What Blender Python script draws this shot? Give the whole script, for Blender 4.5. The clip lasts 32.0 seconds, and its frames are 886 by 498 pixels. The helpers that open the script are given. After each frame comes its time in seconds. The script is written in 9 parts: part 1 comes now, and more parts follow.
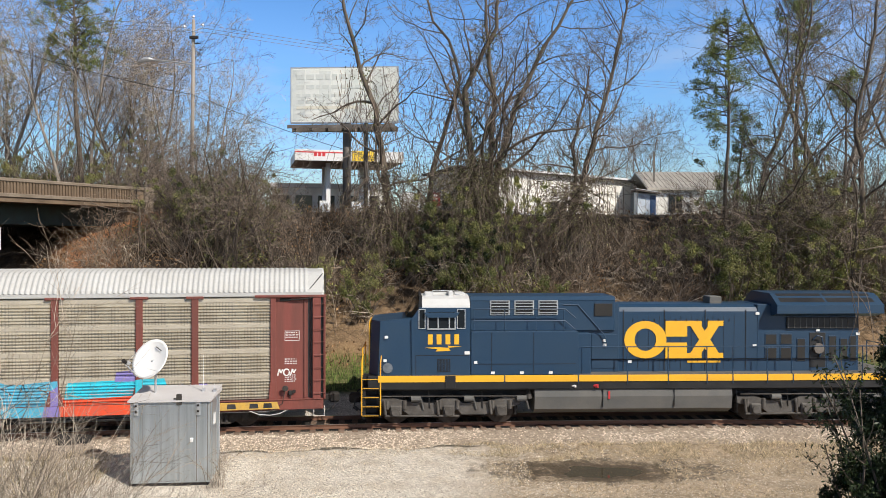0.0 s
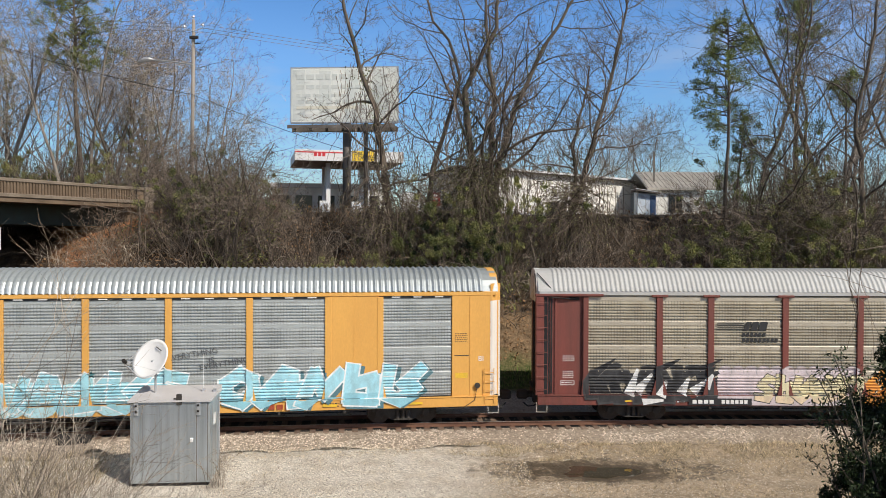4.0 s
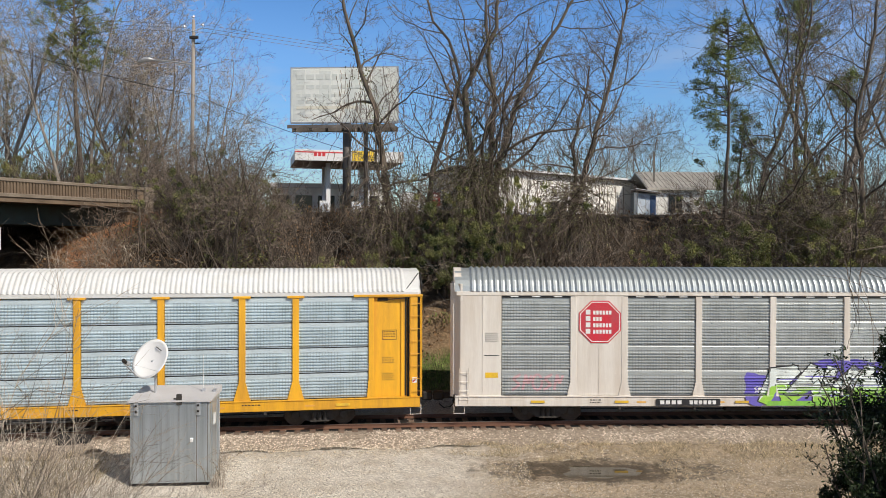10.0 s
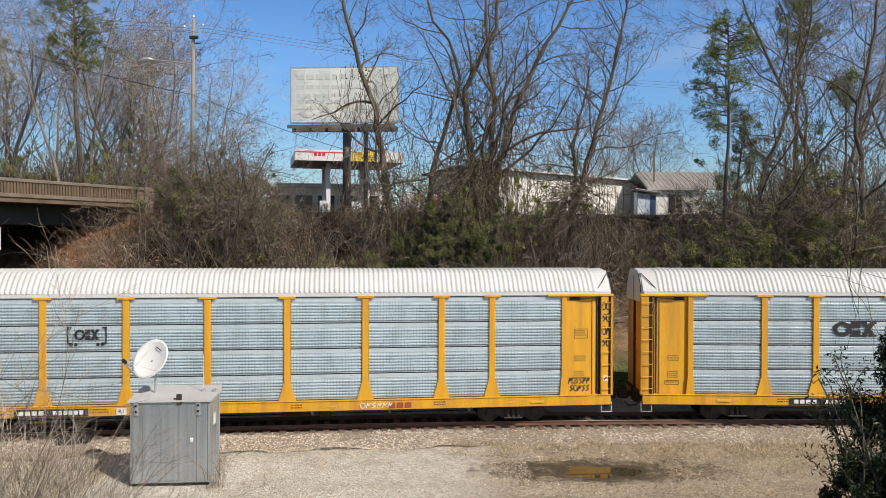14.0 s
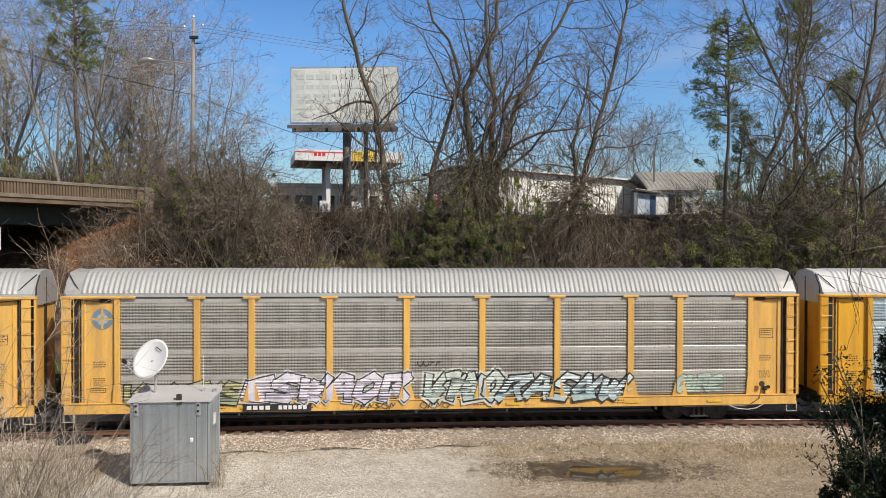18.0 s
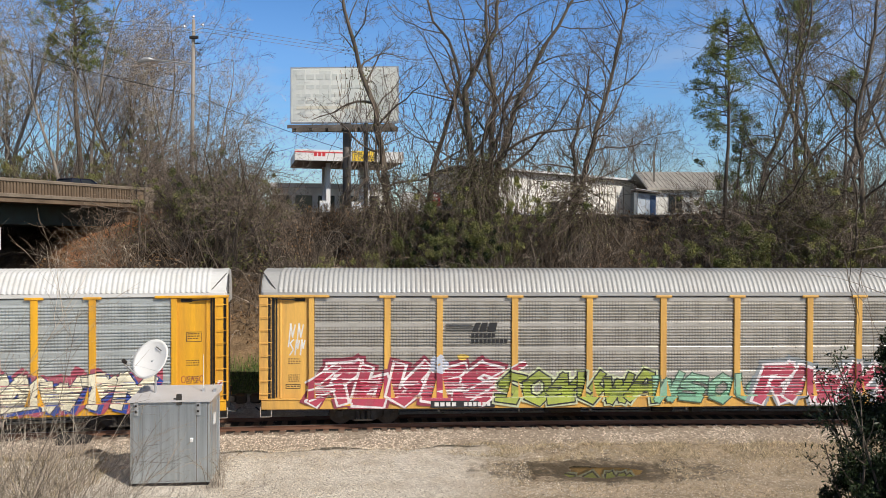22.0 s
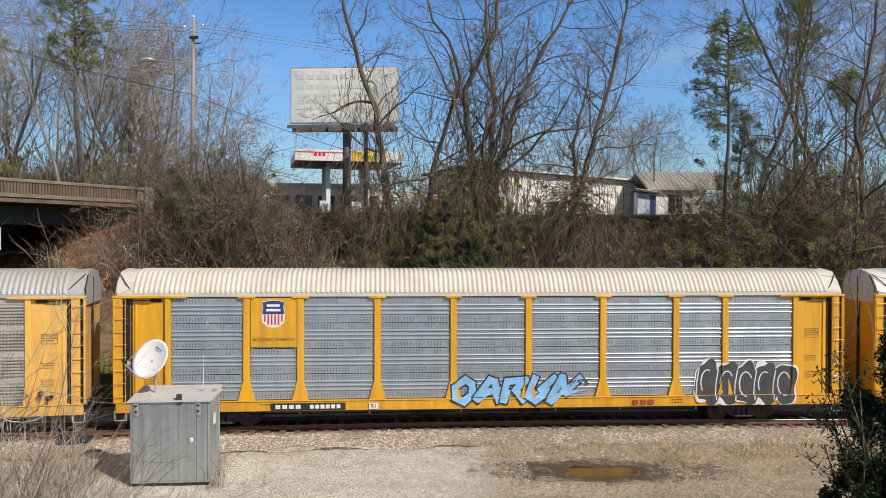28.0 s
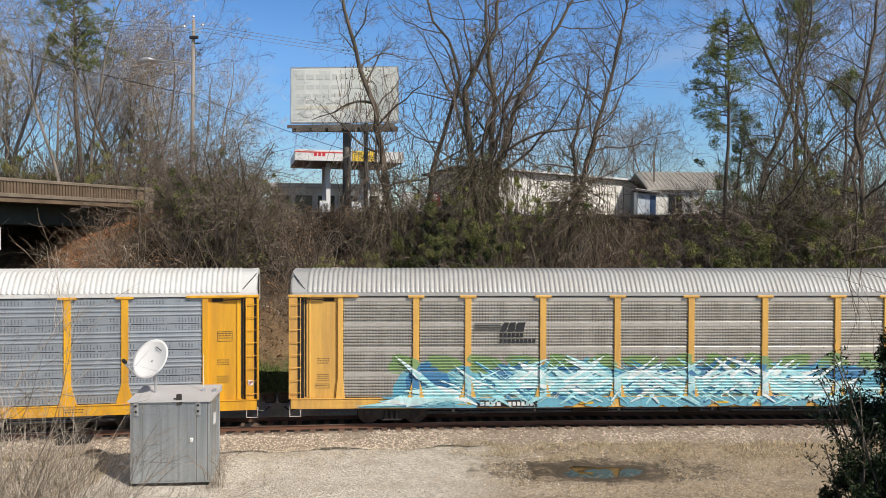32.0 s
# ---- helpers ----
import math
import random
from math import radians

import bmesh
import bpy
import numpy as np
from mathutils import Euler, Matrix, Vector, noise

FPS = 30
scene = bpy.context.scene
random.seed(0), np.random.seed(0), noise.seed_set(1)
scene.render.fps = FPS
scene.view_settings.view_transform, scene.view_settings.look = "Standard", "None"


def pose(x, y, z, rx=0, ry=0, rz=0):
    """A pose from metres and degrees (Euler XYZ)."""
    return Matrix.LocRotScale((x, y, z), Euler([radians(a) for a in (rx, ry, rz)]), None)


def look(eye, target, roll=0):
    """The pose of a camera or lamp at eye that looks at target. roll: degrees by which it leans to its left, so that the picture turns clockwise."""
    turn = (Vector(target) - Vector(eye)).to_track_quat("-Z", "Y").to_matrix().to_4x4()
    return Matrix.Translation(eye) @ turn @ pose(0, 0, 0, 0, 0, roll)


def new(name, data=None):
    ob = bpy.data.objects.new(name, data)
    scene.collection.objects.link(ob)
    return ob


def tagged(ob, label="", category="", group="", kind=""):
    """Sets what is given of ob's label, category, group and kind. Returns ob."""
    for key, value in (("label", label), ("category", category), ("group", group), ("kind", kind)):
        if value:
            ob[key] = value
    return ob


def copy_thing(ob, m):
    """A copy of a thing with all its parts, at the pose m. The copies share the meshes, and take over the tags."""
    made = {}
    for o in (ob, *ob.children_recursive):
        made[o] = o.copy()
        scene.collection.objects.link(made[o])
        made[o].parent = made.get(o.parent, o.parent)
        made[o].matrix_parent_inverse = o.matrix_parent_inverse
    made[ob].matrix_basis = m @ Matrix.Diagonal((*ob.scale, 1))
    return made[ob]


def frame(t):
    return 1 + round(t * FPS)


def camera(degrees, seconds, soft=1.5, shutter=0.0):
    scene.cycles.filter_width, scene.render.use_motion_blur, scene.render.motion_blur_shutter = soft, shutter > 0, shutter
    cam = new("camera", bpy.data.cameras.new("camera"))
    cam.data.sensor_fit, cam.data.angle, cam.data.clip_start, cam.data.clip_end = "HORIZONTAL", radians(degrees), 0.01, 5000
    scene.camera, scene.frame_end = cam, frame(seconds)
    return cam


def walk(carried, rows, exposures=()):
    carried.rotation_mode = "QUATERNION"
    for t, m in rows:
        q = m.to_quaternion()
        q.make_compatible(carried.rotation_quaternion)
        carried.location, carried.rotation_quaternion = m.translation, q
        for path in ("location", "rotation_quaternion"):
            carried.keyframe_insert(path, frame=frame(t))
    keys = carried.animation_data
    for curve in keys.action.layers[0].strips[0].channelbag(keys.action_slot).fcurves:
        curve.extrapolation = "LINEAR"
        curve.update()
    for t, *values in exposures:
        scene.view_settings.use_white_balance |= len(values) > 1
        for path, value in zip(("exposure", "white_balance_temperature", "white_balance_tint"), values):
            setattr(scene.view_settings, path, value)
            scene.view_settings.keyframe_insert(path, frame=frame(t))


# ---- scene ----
EYE = 7.02                     # the lens stands this high over the rail heads
cam = camera(58.5, 32.0, soft=0.5, shutter=0.08)
stand = look((0, 0, EYE), (0, 100, EYE - 1.143), 0.15)
# the phone opens up for the dark engine and settles again
walk(cam, [(0, stand), (32, stand)], [(0, -0.36), (1, -0.43), (2, -0.48), (3.5, -0.58), (6, -0.64), (32, -0.64)])

# ---- daylight ----
SUN = Vector((0.68, -0.66, 0.90)).normalized()
world = bpy.data.worlds.new("world")
scene.world = world
world.use_nodes = True
wn, wl = world.node_tree.nodes, world.node_tree.links
wn.clear()
sky = wn.new("ShaderNodeTexSky")
sky.sky_type, sky.sun_disc = "NISHITA", False
sky.sun_elevation = math.asin(SUN.z)
sky.sun_rotation = math.atan2(SUN.x, SUN.y)
sky.air_density, sky.dust_density, sky.ozone_density = 1.0, 1.6, 3.0
back = wn.new("ShaderNodeBackground")
back.inputs["Strength"].default_value = 0.14
out = wn.new("ShaderNodeOutputWorld")
# thin high cloud over the blue
tc = wn.new("ShaderNodeTexCoord")
mp = wn.new("ShaderNodeMapping")
mp.inputs["Scale"].default_value = (1.2, 1.2, 6.0)
nz = wn.new("ShaderNodeTexNoise")
nz.inputs["Scale"].default_value, nz.inputs["Detail"].default_value, nz.inputs["Roughness"].default_value = 2.2, 6.0, 0.62
rp = wn.new("ShaderNodeValToRGB")
rp.color_ramp.elements[0].position, rp.color_ramp.elements[0].color = 0.50, (0, 0, 0, 1)
rp.color_ramp.elements[1].position, rp.color_ramp.elements[1].color = 0.78, (0.55, 0.55, 0.55, 1)
mx = wn.new("ShaderNodeMix")
mx.data_type = "RGBA"
mx.inputs[7].default_value = (5.4, 5.9, 6.6, 1)
wl.new(tc.outputs["Generated"], mp.inputs["Vector"])
wl.new(mp.outputs[0], nz.inputs["Vector"])
wl.new(nz.outputs["Fac"], rp.inputs["Fac"])
wl.new(rp.outputs[0], mx.inputs[0])
hs = wn.new("ShaderNodeHueSaturation")
hs.inputs["Hue"].default_value = 0.507
# the clear winter sky pales and brightens towards the horizon
sx = wn.new("ShaderNodeSeparateXYZ")
wl.new(tc.outputs["Generated"], sx.inputs[0])
gr = wn.new("ShaderNodeMapRange")
gr.interpolation_type = "SMOOTHSTEP"
gr.inputs[1].default_value, gr.inputs[2].default_value, gr.inputs[3].default_value, gr.inputs[4].default_value = 0.22, 0.66, 1.95, 0.20
wl.new(sx.outputs["Z"], gr.inputs[0])
gs = wn.new("ShaderNodeMapRange")
gs.inputs[1].default_value, gs.inputs[2].default_value, gs.inputs[3].default_value, gs.inputs[4].default_value = 0.0, 0.22, 1.62, 1.30
wl.new(sx.outputs["Z"], gs.inputs[0])
wl.new(gs.outputs[0], hs.inputs["Saturation"])
lo = wn.new("ShaderNodeMapRange")
lo.inputs[1].default_value, lo.inputs[2].default_value, lo.inputs[3].default_value, lo.inputs[4].default_value = 0.0, 0.22, 0.79, 0.95
wl.new(sx.outputs["Z"], lo.inputs[0])
vm = wn.new("ShaderNodeMath")
vm.operation = "MULTIPLY"
wl.new(gr.outputs[0], vm.inputs[0])
wl.new(lo.outputs[0], vm.inputs[1])
wl.new(vm.outputs[0], hs.inputs["Value"])
wl.new(sky.outputs[0], hs.inputs["Color"])
wl.new(hs.outputs[0], mx.inputs[6])
wl.new(mx.outputs[2], back.inputs["Color"])
wl.new(back.outputs[0], out.inputs["Surface"])
sun = new("sun", bpy.data.lights.new("sun", "SUN"))
sun.data.energy, sun.data.angle, sun.data.color = 7.0, radians(0.55), (1.0, 0.93, 0.83)
sun.matrix_world = look(SUN * 200, (0, 0, 0))
scene.view_settings.exposure = -0.66

# ---- building helpers ----


class Shape:
    """Vertices and faces of one mesh, gathered piece by piece."""

    def __init__(self):
        self.v, self.f, self.m, self.slot = [], [], [], 0

    def add(self, verts, faces):
        o = len(self.v)
        self.v.extend(verts)
        self.f.extend([tuple(i + o for i in q) for q in faces])
        self.m.extend([self.slot] * len(faces))
        return self

    def box(self, x0, x1, y0, y1, z0, z1, c=0.0):
        if c <= 0:
            v = [(x, y, z) for z in (z0, z1) for y in (y0, y1) for x in (x0, x1)]
            return self.add(v, [(0, 2, 3, 1), (4, 5, 7, 6), (0, 1, 5, 4), (2, 6, 7, 3), (0, 4, 6, 2), (1, 3, 7, 5)])
        c = min(c, (x1 - x0) * .45, (y1 - y0) * .45, (z1 - z0) * .45)
        ring = lambda a, b, z: [(x0 + a, y0 + b, z), (x1 - a, y0 + b, z), (x1 - b, y0 + a, z), (x1 - b, y1 - a, z),
                                (x1 - a, y1 - b, z), (x0 + a, y1 - b, z), (x0 + b, y1 - a, z), (x0 + b, y0 + a, z)]
        v = [(x0 + c, y0 + c, z0), (x1 - c, y0 + c, z0), (x1 - c, y1 - c, z0), (x0 + c, y1 - c, z0)]
        v += ring(c, 0, z0 + c) + ring(c, 0, z1 - c)
        v += [(x0 + c, y0 + c, z1), (x1 - c, y0 + c, z1), (x1 - c, y1 - c, z1), (x0 + c, y1 - c, z1)]
        f = [(3, 2, 1, 0), (20, 21, 22, 23)]
        for i in range(8):
            j = (i + 1) % 8
            f.append((4 + i, 4 + j, 12 + j, 12 + i))
        for lo, o, flip in ((0, 4, True), (20, 12, False)):
            for k, (a, b) in enumerate(((0, 1), (2, 3), (4, 5), (6, 7))):
                q = (lo + k, lo + (k + 1) % 4, o + b, o + a)
                f.append(q[::-1] if flip is False else q)
                t = (lo + (k + 1) % 4, o + (b + 1) % 8, o + b)
                f.append(t[::-1] if flip is False else t)
        return self.add(v, f)

    def prism(self, pts, a0, a1, axis="y"):
        """A flat outline pushed through from a0 to a1 along an axis: y takes (x, z), x takes (y, z), z takes (x, y)."""
        put = {"y": lambda p, a: (p[0], a, p[1]), "x": lambda p, a: (a, p[0], p[1]), "z": lambda p, a: (p[0], p[1], a)}[axis]
        n = len(pts)
        v = [put(p, a0) for p in pts] + [put(p, a1) for p in pts]
        f = [tuple(range(n)), tuple(range(2 * n - 1, n - 1, -1))]
        f += [(i, i + n, (i + 1) % n + n, (i + 1) % n) for i in range(n)]
        return self.add(v, f)

    def tube(self, pts, radii, n=6, caps=True):
        pts = [Vector(p) for p in pts]
        if not isinstance(radii, (list, tuple)):
            radii = [radii] * len(pts)
        v, f = [], []
        d = (pts[1] - pts[0]).normalized()
        u = d.orthogonal().normalized()
        for i, p in enumerate(pts):
            d2 = (pts[min(i + 1, len(pts) - 1)] - pts[max(i - 1, 0)]).normalized()
            u = (u - d2 * u.dot(d2))
            u = u.normalized() if u.length > 1e-6 else d2.orthogonal().normalized()
            w = d2.cross(u)
            for k in range(n):
                a = 2 * math.pi * k / n
                v.append(tuple(p + (u * math.cos(a) + w * math.sin(a)) * radii[i]))
        for i in range(len(pts) - 1):
            for k in range(n):
                j = (k + 1) % n
                f.append((i * n + k, i * n + j, (i + 1) * n + j, (i + 1) * n + k))
        if caps:
            f.append(tuple(range(n - 1, -1, -1)))
            f.append(tuple(range((len(pts) - 1) * n, len(pts) * n)))
        return self.add(v, f)

    def disc(self, x, y0, y1, z, r, n=20):
        """A wheel-like drum with its axle along y."""
        pts = [(x + r * math.cos(2 * math.pi * k / n), z + r * math.sin(2 * math.pi * k / n)) for k in range(n)]
        return self.prism(pts, y0, y1, "y")

    def mesh(self, name, mats, smooth=False):
        me = bpy.data.meshes.new(name)
        me.from_pydata(self.v, [], self.f)
        for mt in (mats if isinstance(mats, (list, tuple)) else [mats]):
            me.materials.append(mt)
        if any(self.m):
            me.polygons.foreach_set("material_index", self.m)
        if smooth:
            me.polygons.foreach_set("use_smooth", [True] * len(self.f))
        me.validate()
        me.update()
        bm = bmesh.new()
        bm.from_mesh(me)
        bmesh.ops.recalc_face_normals(bm, faces=bm.faces)
        bm.to_mesh(me)
        bm.free()
        return me


def part(name, data, material, parent, label="", smooth=False):
    me = data.mesh(name, material, smooth) if isinstance(data, Shape) else data
    ob = new(name, me)
    ob.parent = parent
    return tagged(ob, label)


def thing(name, label, category, m=None, group="", kind="", data=None):
    ob = new(name, data)
    if m is not None:
        ob.matrix_basis = m
    return tagged(ob, label, category, group, kind)


# ---- materials ----


def surf(name, c, c2=None, amt=0.5, scale=1.5, fine=30.0, var=0.12, rough=0.75, metal=0.0, bump=0.15, stretch=(1, 1, 1),
         rand=0.0, spec=0.5, lo=0.4, hi=0.65, rough_var=0.1):
    """A painted, stony, earthy or metal surface with large patches of a second colour, fine grain and fine relief."""
    mt = bpy.data.materials.new(name)
    mt.use_nodes = True
    n, l = mt.node_tree.nodes, mt.node_tree.links
    b = n["Principled BSDF"]
    co, oi, mpp, off = n.new("ShaderNodeTexCoord"), n.new("ShaderNodeObjectInfo"), n.new("ShaderNodeMapping"), n.new("ShaderNodeMath")
    off.operation = "MULTIPLY"
    off.inputs[1].default_value = 37.0
    mpp.inputs["Scale"].default_value = stretch
    l.new(oi.outputs["Random"], off.inputs[0])
    l.new(co.outputs["Object"], mpp.inputs["Vector"])
    l.new(off.outputs[0], mpp.inputs["Location"])
    big, small = n.new("ShaderNodeTexNoise"), n.new("ShaderNodeTexNoise")
    for q, s, d in ((big, scale, 6), (small, fine, 3)):
        q.inputs["Scale"].default_value, q.inputs["Detail"].default_value, q.inputs["Roughness"].default_value = s, d, 0.6
        l.new(mpp.outputs[0], q.inputs["Vector"])
    ramp = n.new("ShaderNodeMapRange")
    ramp.inputs[1].default_value, ramp.inputs[2].default_value, ramp.inputs[4].default_value = lo, hi, amt
    l.new(big.outputs["Fac"], ramp.inputs[0])
    m1 = n.new("ShaderNodeMix")
    m1.data_type = "RGBA"
    m1.inputs[6].default_value = (*c, 1)
    m1.inputs[7].default_value = (*(c2 or tuple(k * 0.6 for k in c)), 1)
    l.new(ramp.outputs[0], m1.inputs[0])
    hsv = n.new("ShaderNodeHueSaturation")
    vr = n.new("ShaderNodeMapRange")
    vr.inputs[1].default_value, vr.inputs[2].default_value = 0.25, 0.75
    vr.inputs[3].default_value, vr.inputs[4].default_value = 1 - var, 1 + var
    l.new(small.outputs["Fac"], vr.inputs[0])
    l.new(m1.outputs[2], hsv.inputs["Color"])
    if rand:
        rr, mm = n.new("ShaderNodeMapRange"), n.new("ShaderNodeMath")
        rr.inputs[3].default_value, rr.inputs[4].default_value = 1 - rand, 1 + rand
        mm.operation = "MULTIPLY"
        l.new(oi.outputs["Random"], rr.inputs[0])
        l.new(rr.outputs[0], mm.inputs[0])
        l.new(vr.outputs[0], mm.inputs[1])
        l.new(mm.outputs[0], hsv.inputs["Value"])
    else:
        l.new(vr.outputs[0], hsv.inputs["Value"])
    l.new(hsv.outputs[0], b.inputs["Base Color"])
    rv = n.new("ShaderNodeMapRange")
    rv.inputs[3].default_value, rv.inputs[4].default_value = max(rough - rough_var, 0.03), min(rough + rough_var, 1)
    l.new(big.outputs["Fac"], rv.inputs[0])
    l.new(rv.outputs[0], b.inputs["Roughness"])
    b.inputs["Metallic"].default_value = metal
    b.inputs["Specular IOR Level"].default_value = spec
    if bump:
        bp = n.new("ShaderNodeBump")
        bp.inputs["Strength"].default_value, bp.inputs["Distance"].default_value = bump, 0.02
        l.new(small.outputs["Fac"], bp.inputs["Height"])
        l.new(bp.outputs[0], b.inputs["Normal"])
    return mt


RUST = (0.16, 0.07, 0.035)
M_YELLOW = surf("yellow_paint", (0.78, 0.40, 0.02), (0.46, 0.215, 0.035), 0.6, 0.9, 18, 0.09, 0.5, bump=0.04, stretch=(2.6, 1, 0.22), rand=0.06)
M_YPALE = surf("faded_yellow_paint", (0.78, 0.45, 0.10), (0.50, 0.28, 0.09), 0.7, 0.9, 18, 0.10, 0.6, bump=0.04, stretch=(2.6, 1, 0.22), rand=0.06)
M_ORANGE = surf("ochre_paint", (0.72, 0.38, 0.09), (0.60, 0.30, 0.07), 0.5, 0.6, 18, 0.06, 0.55, bump=0.04, stretch=(1, 1, 0.35))
M_BROWN = surf("oxide_brown_paint", (0.20, 0.055, 0.042), (0.115, 0.045, 0.035), 0.7, 0.9, 20, 0.10, 0.6, bump=0.05, stretch=(2.6, 1, 0.22))
M_CREAM = surf("cream_white_paint", (0.74, 0.69, 0.62), (0.55, 0.47, 0.385), 0.6, 0.9, 15, 0.06, 0.5, bump=0.04, stretch=(2.6, 1, 0.22))
M_WHITE = surf("white_roof_paint", (0.64, 0.64, 0.63), (0.50, 0.48, 0.44), 0.45, 0.9, 12, 0.05, 0.55, bump=0.04)
M_CREAMR = surf("cream_roof_paint", (0.62, 0.57, 0.49), (0.48, 0.42, 0.33), 0.5, 0.9, 12, 0.05, 0.6, bump=0.04)
M_ROOFG = surf("grey_roof_paint", (0.45, 0.45, 0.44), (0.36, 0.34, 0.32), 0.6, 0.5, 12, 0.06, 0.45, 0.15, bump=0.04)
M_ROOFGALV = surf("galvanised_roof", (0.44, 0.475, 0.48), (0.34, 0.37, 0.375), 0.6, 0.8, 12, 0.06, 0.40, 0.45, bump=0.03)
M_ROOFL = surf("pale_grey_roof", (0.46, 0.46, 0.45), (0.38, 0.37, 0.35), 0.5, 0.8, 12, 0.06, 0.6, 0.0, bump=0.03)
M_DARK = surf("grimy_black_steel", (0.020, 0.018, 0.017), (0.042, 0.034, 0.028), 0.6, 2.5, 30, 0.2, 0.75, 0.2, bump=0.1)
M_TRUCK = surf("dusty_cast_steel", (0.055, 0.049, 0.043), (0.026, 0.022, 0.019), 0.7, 3.0, 30, 0.2, 0.8, 0.1, bump=0.15)
M_WHEEL = surf("wheel_steel", (0.07, 0.058, 0.050), (0.035, 0.026, 0.02), 0.6, 3.0, 30, 0.15, 0.5, 0.7, bump=0.05)
M_RAIL = surf("rusted_rail", (0.20, 0.105, 0.065), (0.13, 0.06, 0.04), 0.6, 1.0, 25, 0.15, 0.7, 0.2, bump=0.08)
M_RAILTOP = surf("polished_railhead", (0.55, 0.53, 0.50), (0.40, 0.36, 0.32), 0.5, 0.6, 20, 0.08, 0.3, 1.0, bump=0.02)
M_TIE = surf("weathered_tie", (0.15, 0.10, 0.07), (0.27, 0.20, 0.15), 0.6, 5.0, 40, 0.2, 0.9, bump=0.3, rand=0.25)
M_BLUE = surf("dark_blue_paint", (0.016, 0.046, 0.092), (0.026, 0.054, 0.092), 0.6, 0.5, 25, 0.07, 0.42, bump=0.03)
M_GOLD = surf("gold_paint", (0.85, 0.46, 0.03), (0.75, 0.38, 0.03), 0.5, 0.8, 20, 0.06, 0.45, bump=0.02)
M_BLACK = surf("black_paint", (0.012, 0.012, 0.013), (0.03, 0.03, 0.03), 0.5, 1.5, 25, 0.1, 0.5, bump=0.03)
M_INK = surf("flat_black_paint", (0.02, 0.02, 0.022), (0.035, 0.035, 0.04), 0.5, 1.5, 25, 0.1, 0.65, bump=0.02)
M_SIGNW = surf("white_lettering", (0.78, 0.78, 0.76), (0.66, 0.65, 0.62), 0.5, 2, 25, 0.05, 0.6, bump=0.02)
def vary(mt, lo, hi):
    """Each loose piece in a mesh its own shade."""
    n, l = mt.node_tree.nodes, mt.node_tree.links
    geo = n.new("ShaderNodeNewGeometry")
    h = [q for q in n if q.bl_idname == "ShaderNodeHueSaturation"][0]
    mr = n.new("ShaderNodeMapRange")
    mr.inputs[3].default_value, mr.inputs[4].default_value = lo, hi
    l.new(geo.outputs["Random Per Island"], mr.inputs[0])
    l.new(mr.outputs[0], h.inputs["Value"])


# ---- the line of the track ----
PSI, KAP, NEAR = 0.08326, 0.005236, 29.644      # heading and bend before the lens, and the distance of the cars' near sides
BEND = 23.0                                      # the bend ends this far to either side; the line runs straight from there


def line(s, lat=0.0):
    """Place and heading on the line: s metres along, lat metres behind the cars' near sides."""
    def raw(q):
        h = PSI - KAP * q
        return Vector(((math.sin(PSI) - math.sin(h)) / KAP, NEAR + (math.cos(h) - math.cos(PSI)) / KAP)), h
    q = max(-BEND, min(BEND, s))
    p, h = raw(q)
    p = p + Vector((math.cos(h), math.sin(h))) * (s - q)
    return p.x - math.sin(h) * lat, p.y + math.cos(h) * lat, h


def gone(t):
    """How far the train has run after t seconds: it slows a little in the second half."""
    return 8.97846 * t - 0.0205456 * max(t - 12, 0) ** 2 / 2


JOLT = ((0.0, 0.243), (0.5, 0.054), (1.0, 0.0), (1.5, 0.092), (2.0, -0.092), (2.5, -0.121), (3.0, -0.004), (3.5, -0.173), (4.5, 0.0),
        (6.0, 0.099), (6.5, -0.094), (7.0, -0.058), (7.5, 0.080), (8.0, -0.097), (8.5, -0.065), (9.0, -0.042), (10.0, -0.026), (11.0, -0.017),
        (12.0, 0.036), (13.0, 0.052), (14.0, 0.047), (15.5, 0.02), (17.0, -0.046), (18.0, -0.003), (19.0, 0.025), (20.0, 0.039), (21.0, -0.031),
        (22.0, 0.016), (23.0, 0.035), (24.0, -0.012), (25.0, -0.157), (26.5, -0.04), (27.5, -0.014), (28.0, -0.137), (28.5, 0.016), (29.0, 0.011),
        (29.5, -0.108), (30.0, 0.031), (31.0, -0.075), (31.5, 0.104), (32.0, 0.135))

# the road bridge's near corner, its way and its width's way
B0 = Vector((-19.7, 51.4))
BU = Vector((-4.5, -8.4)).normalized()
BW = Vector((BU.y, -BU.x))

# ---- ground ----


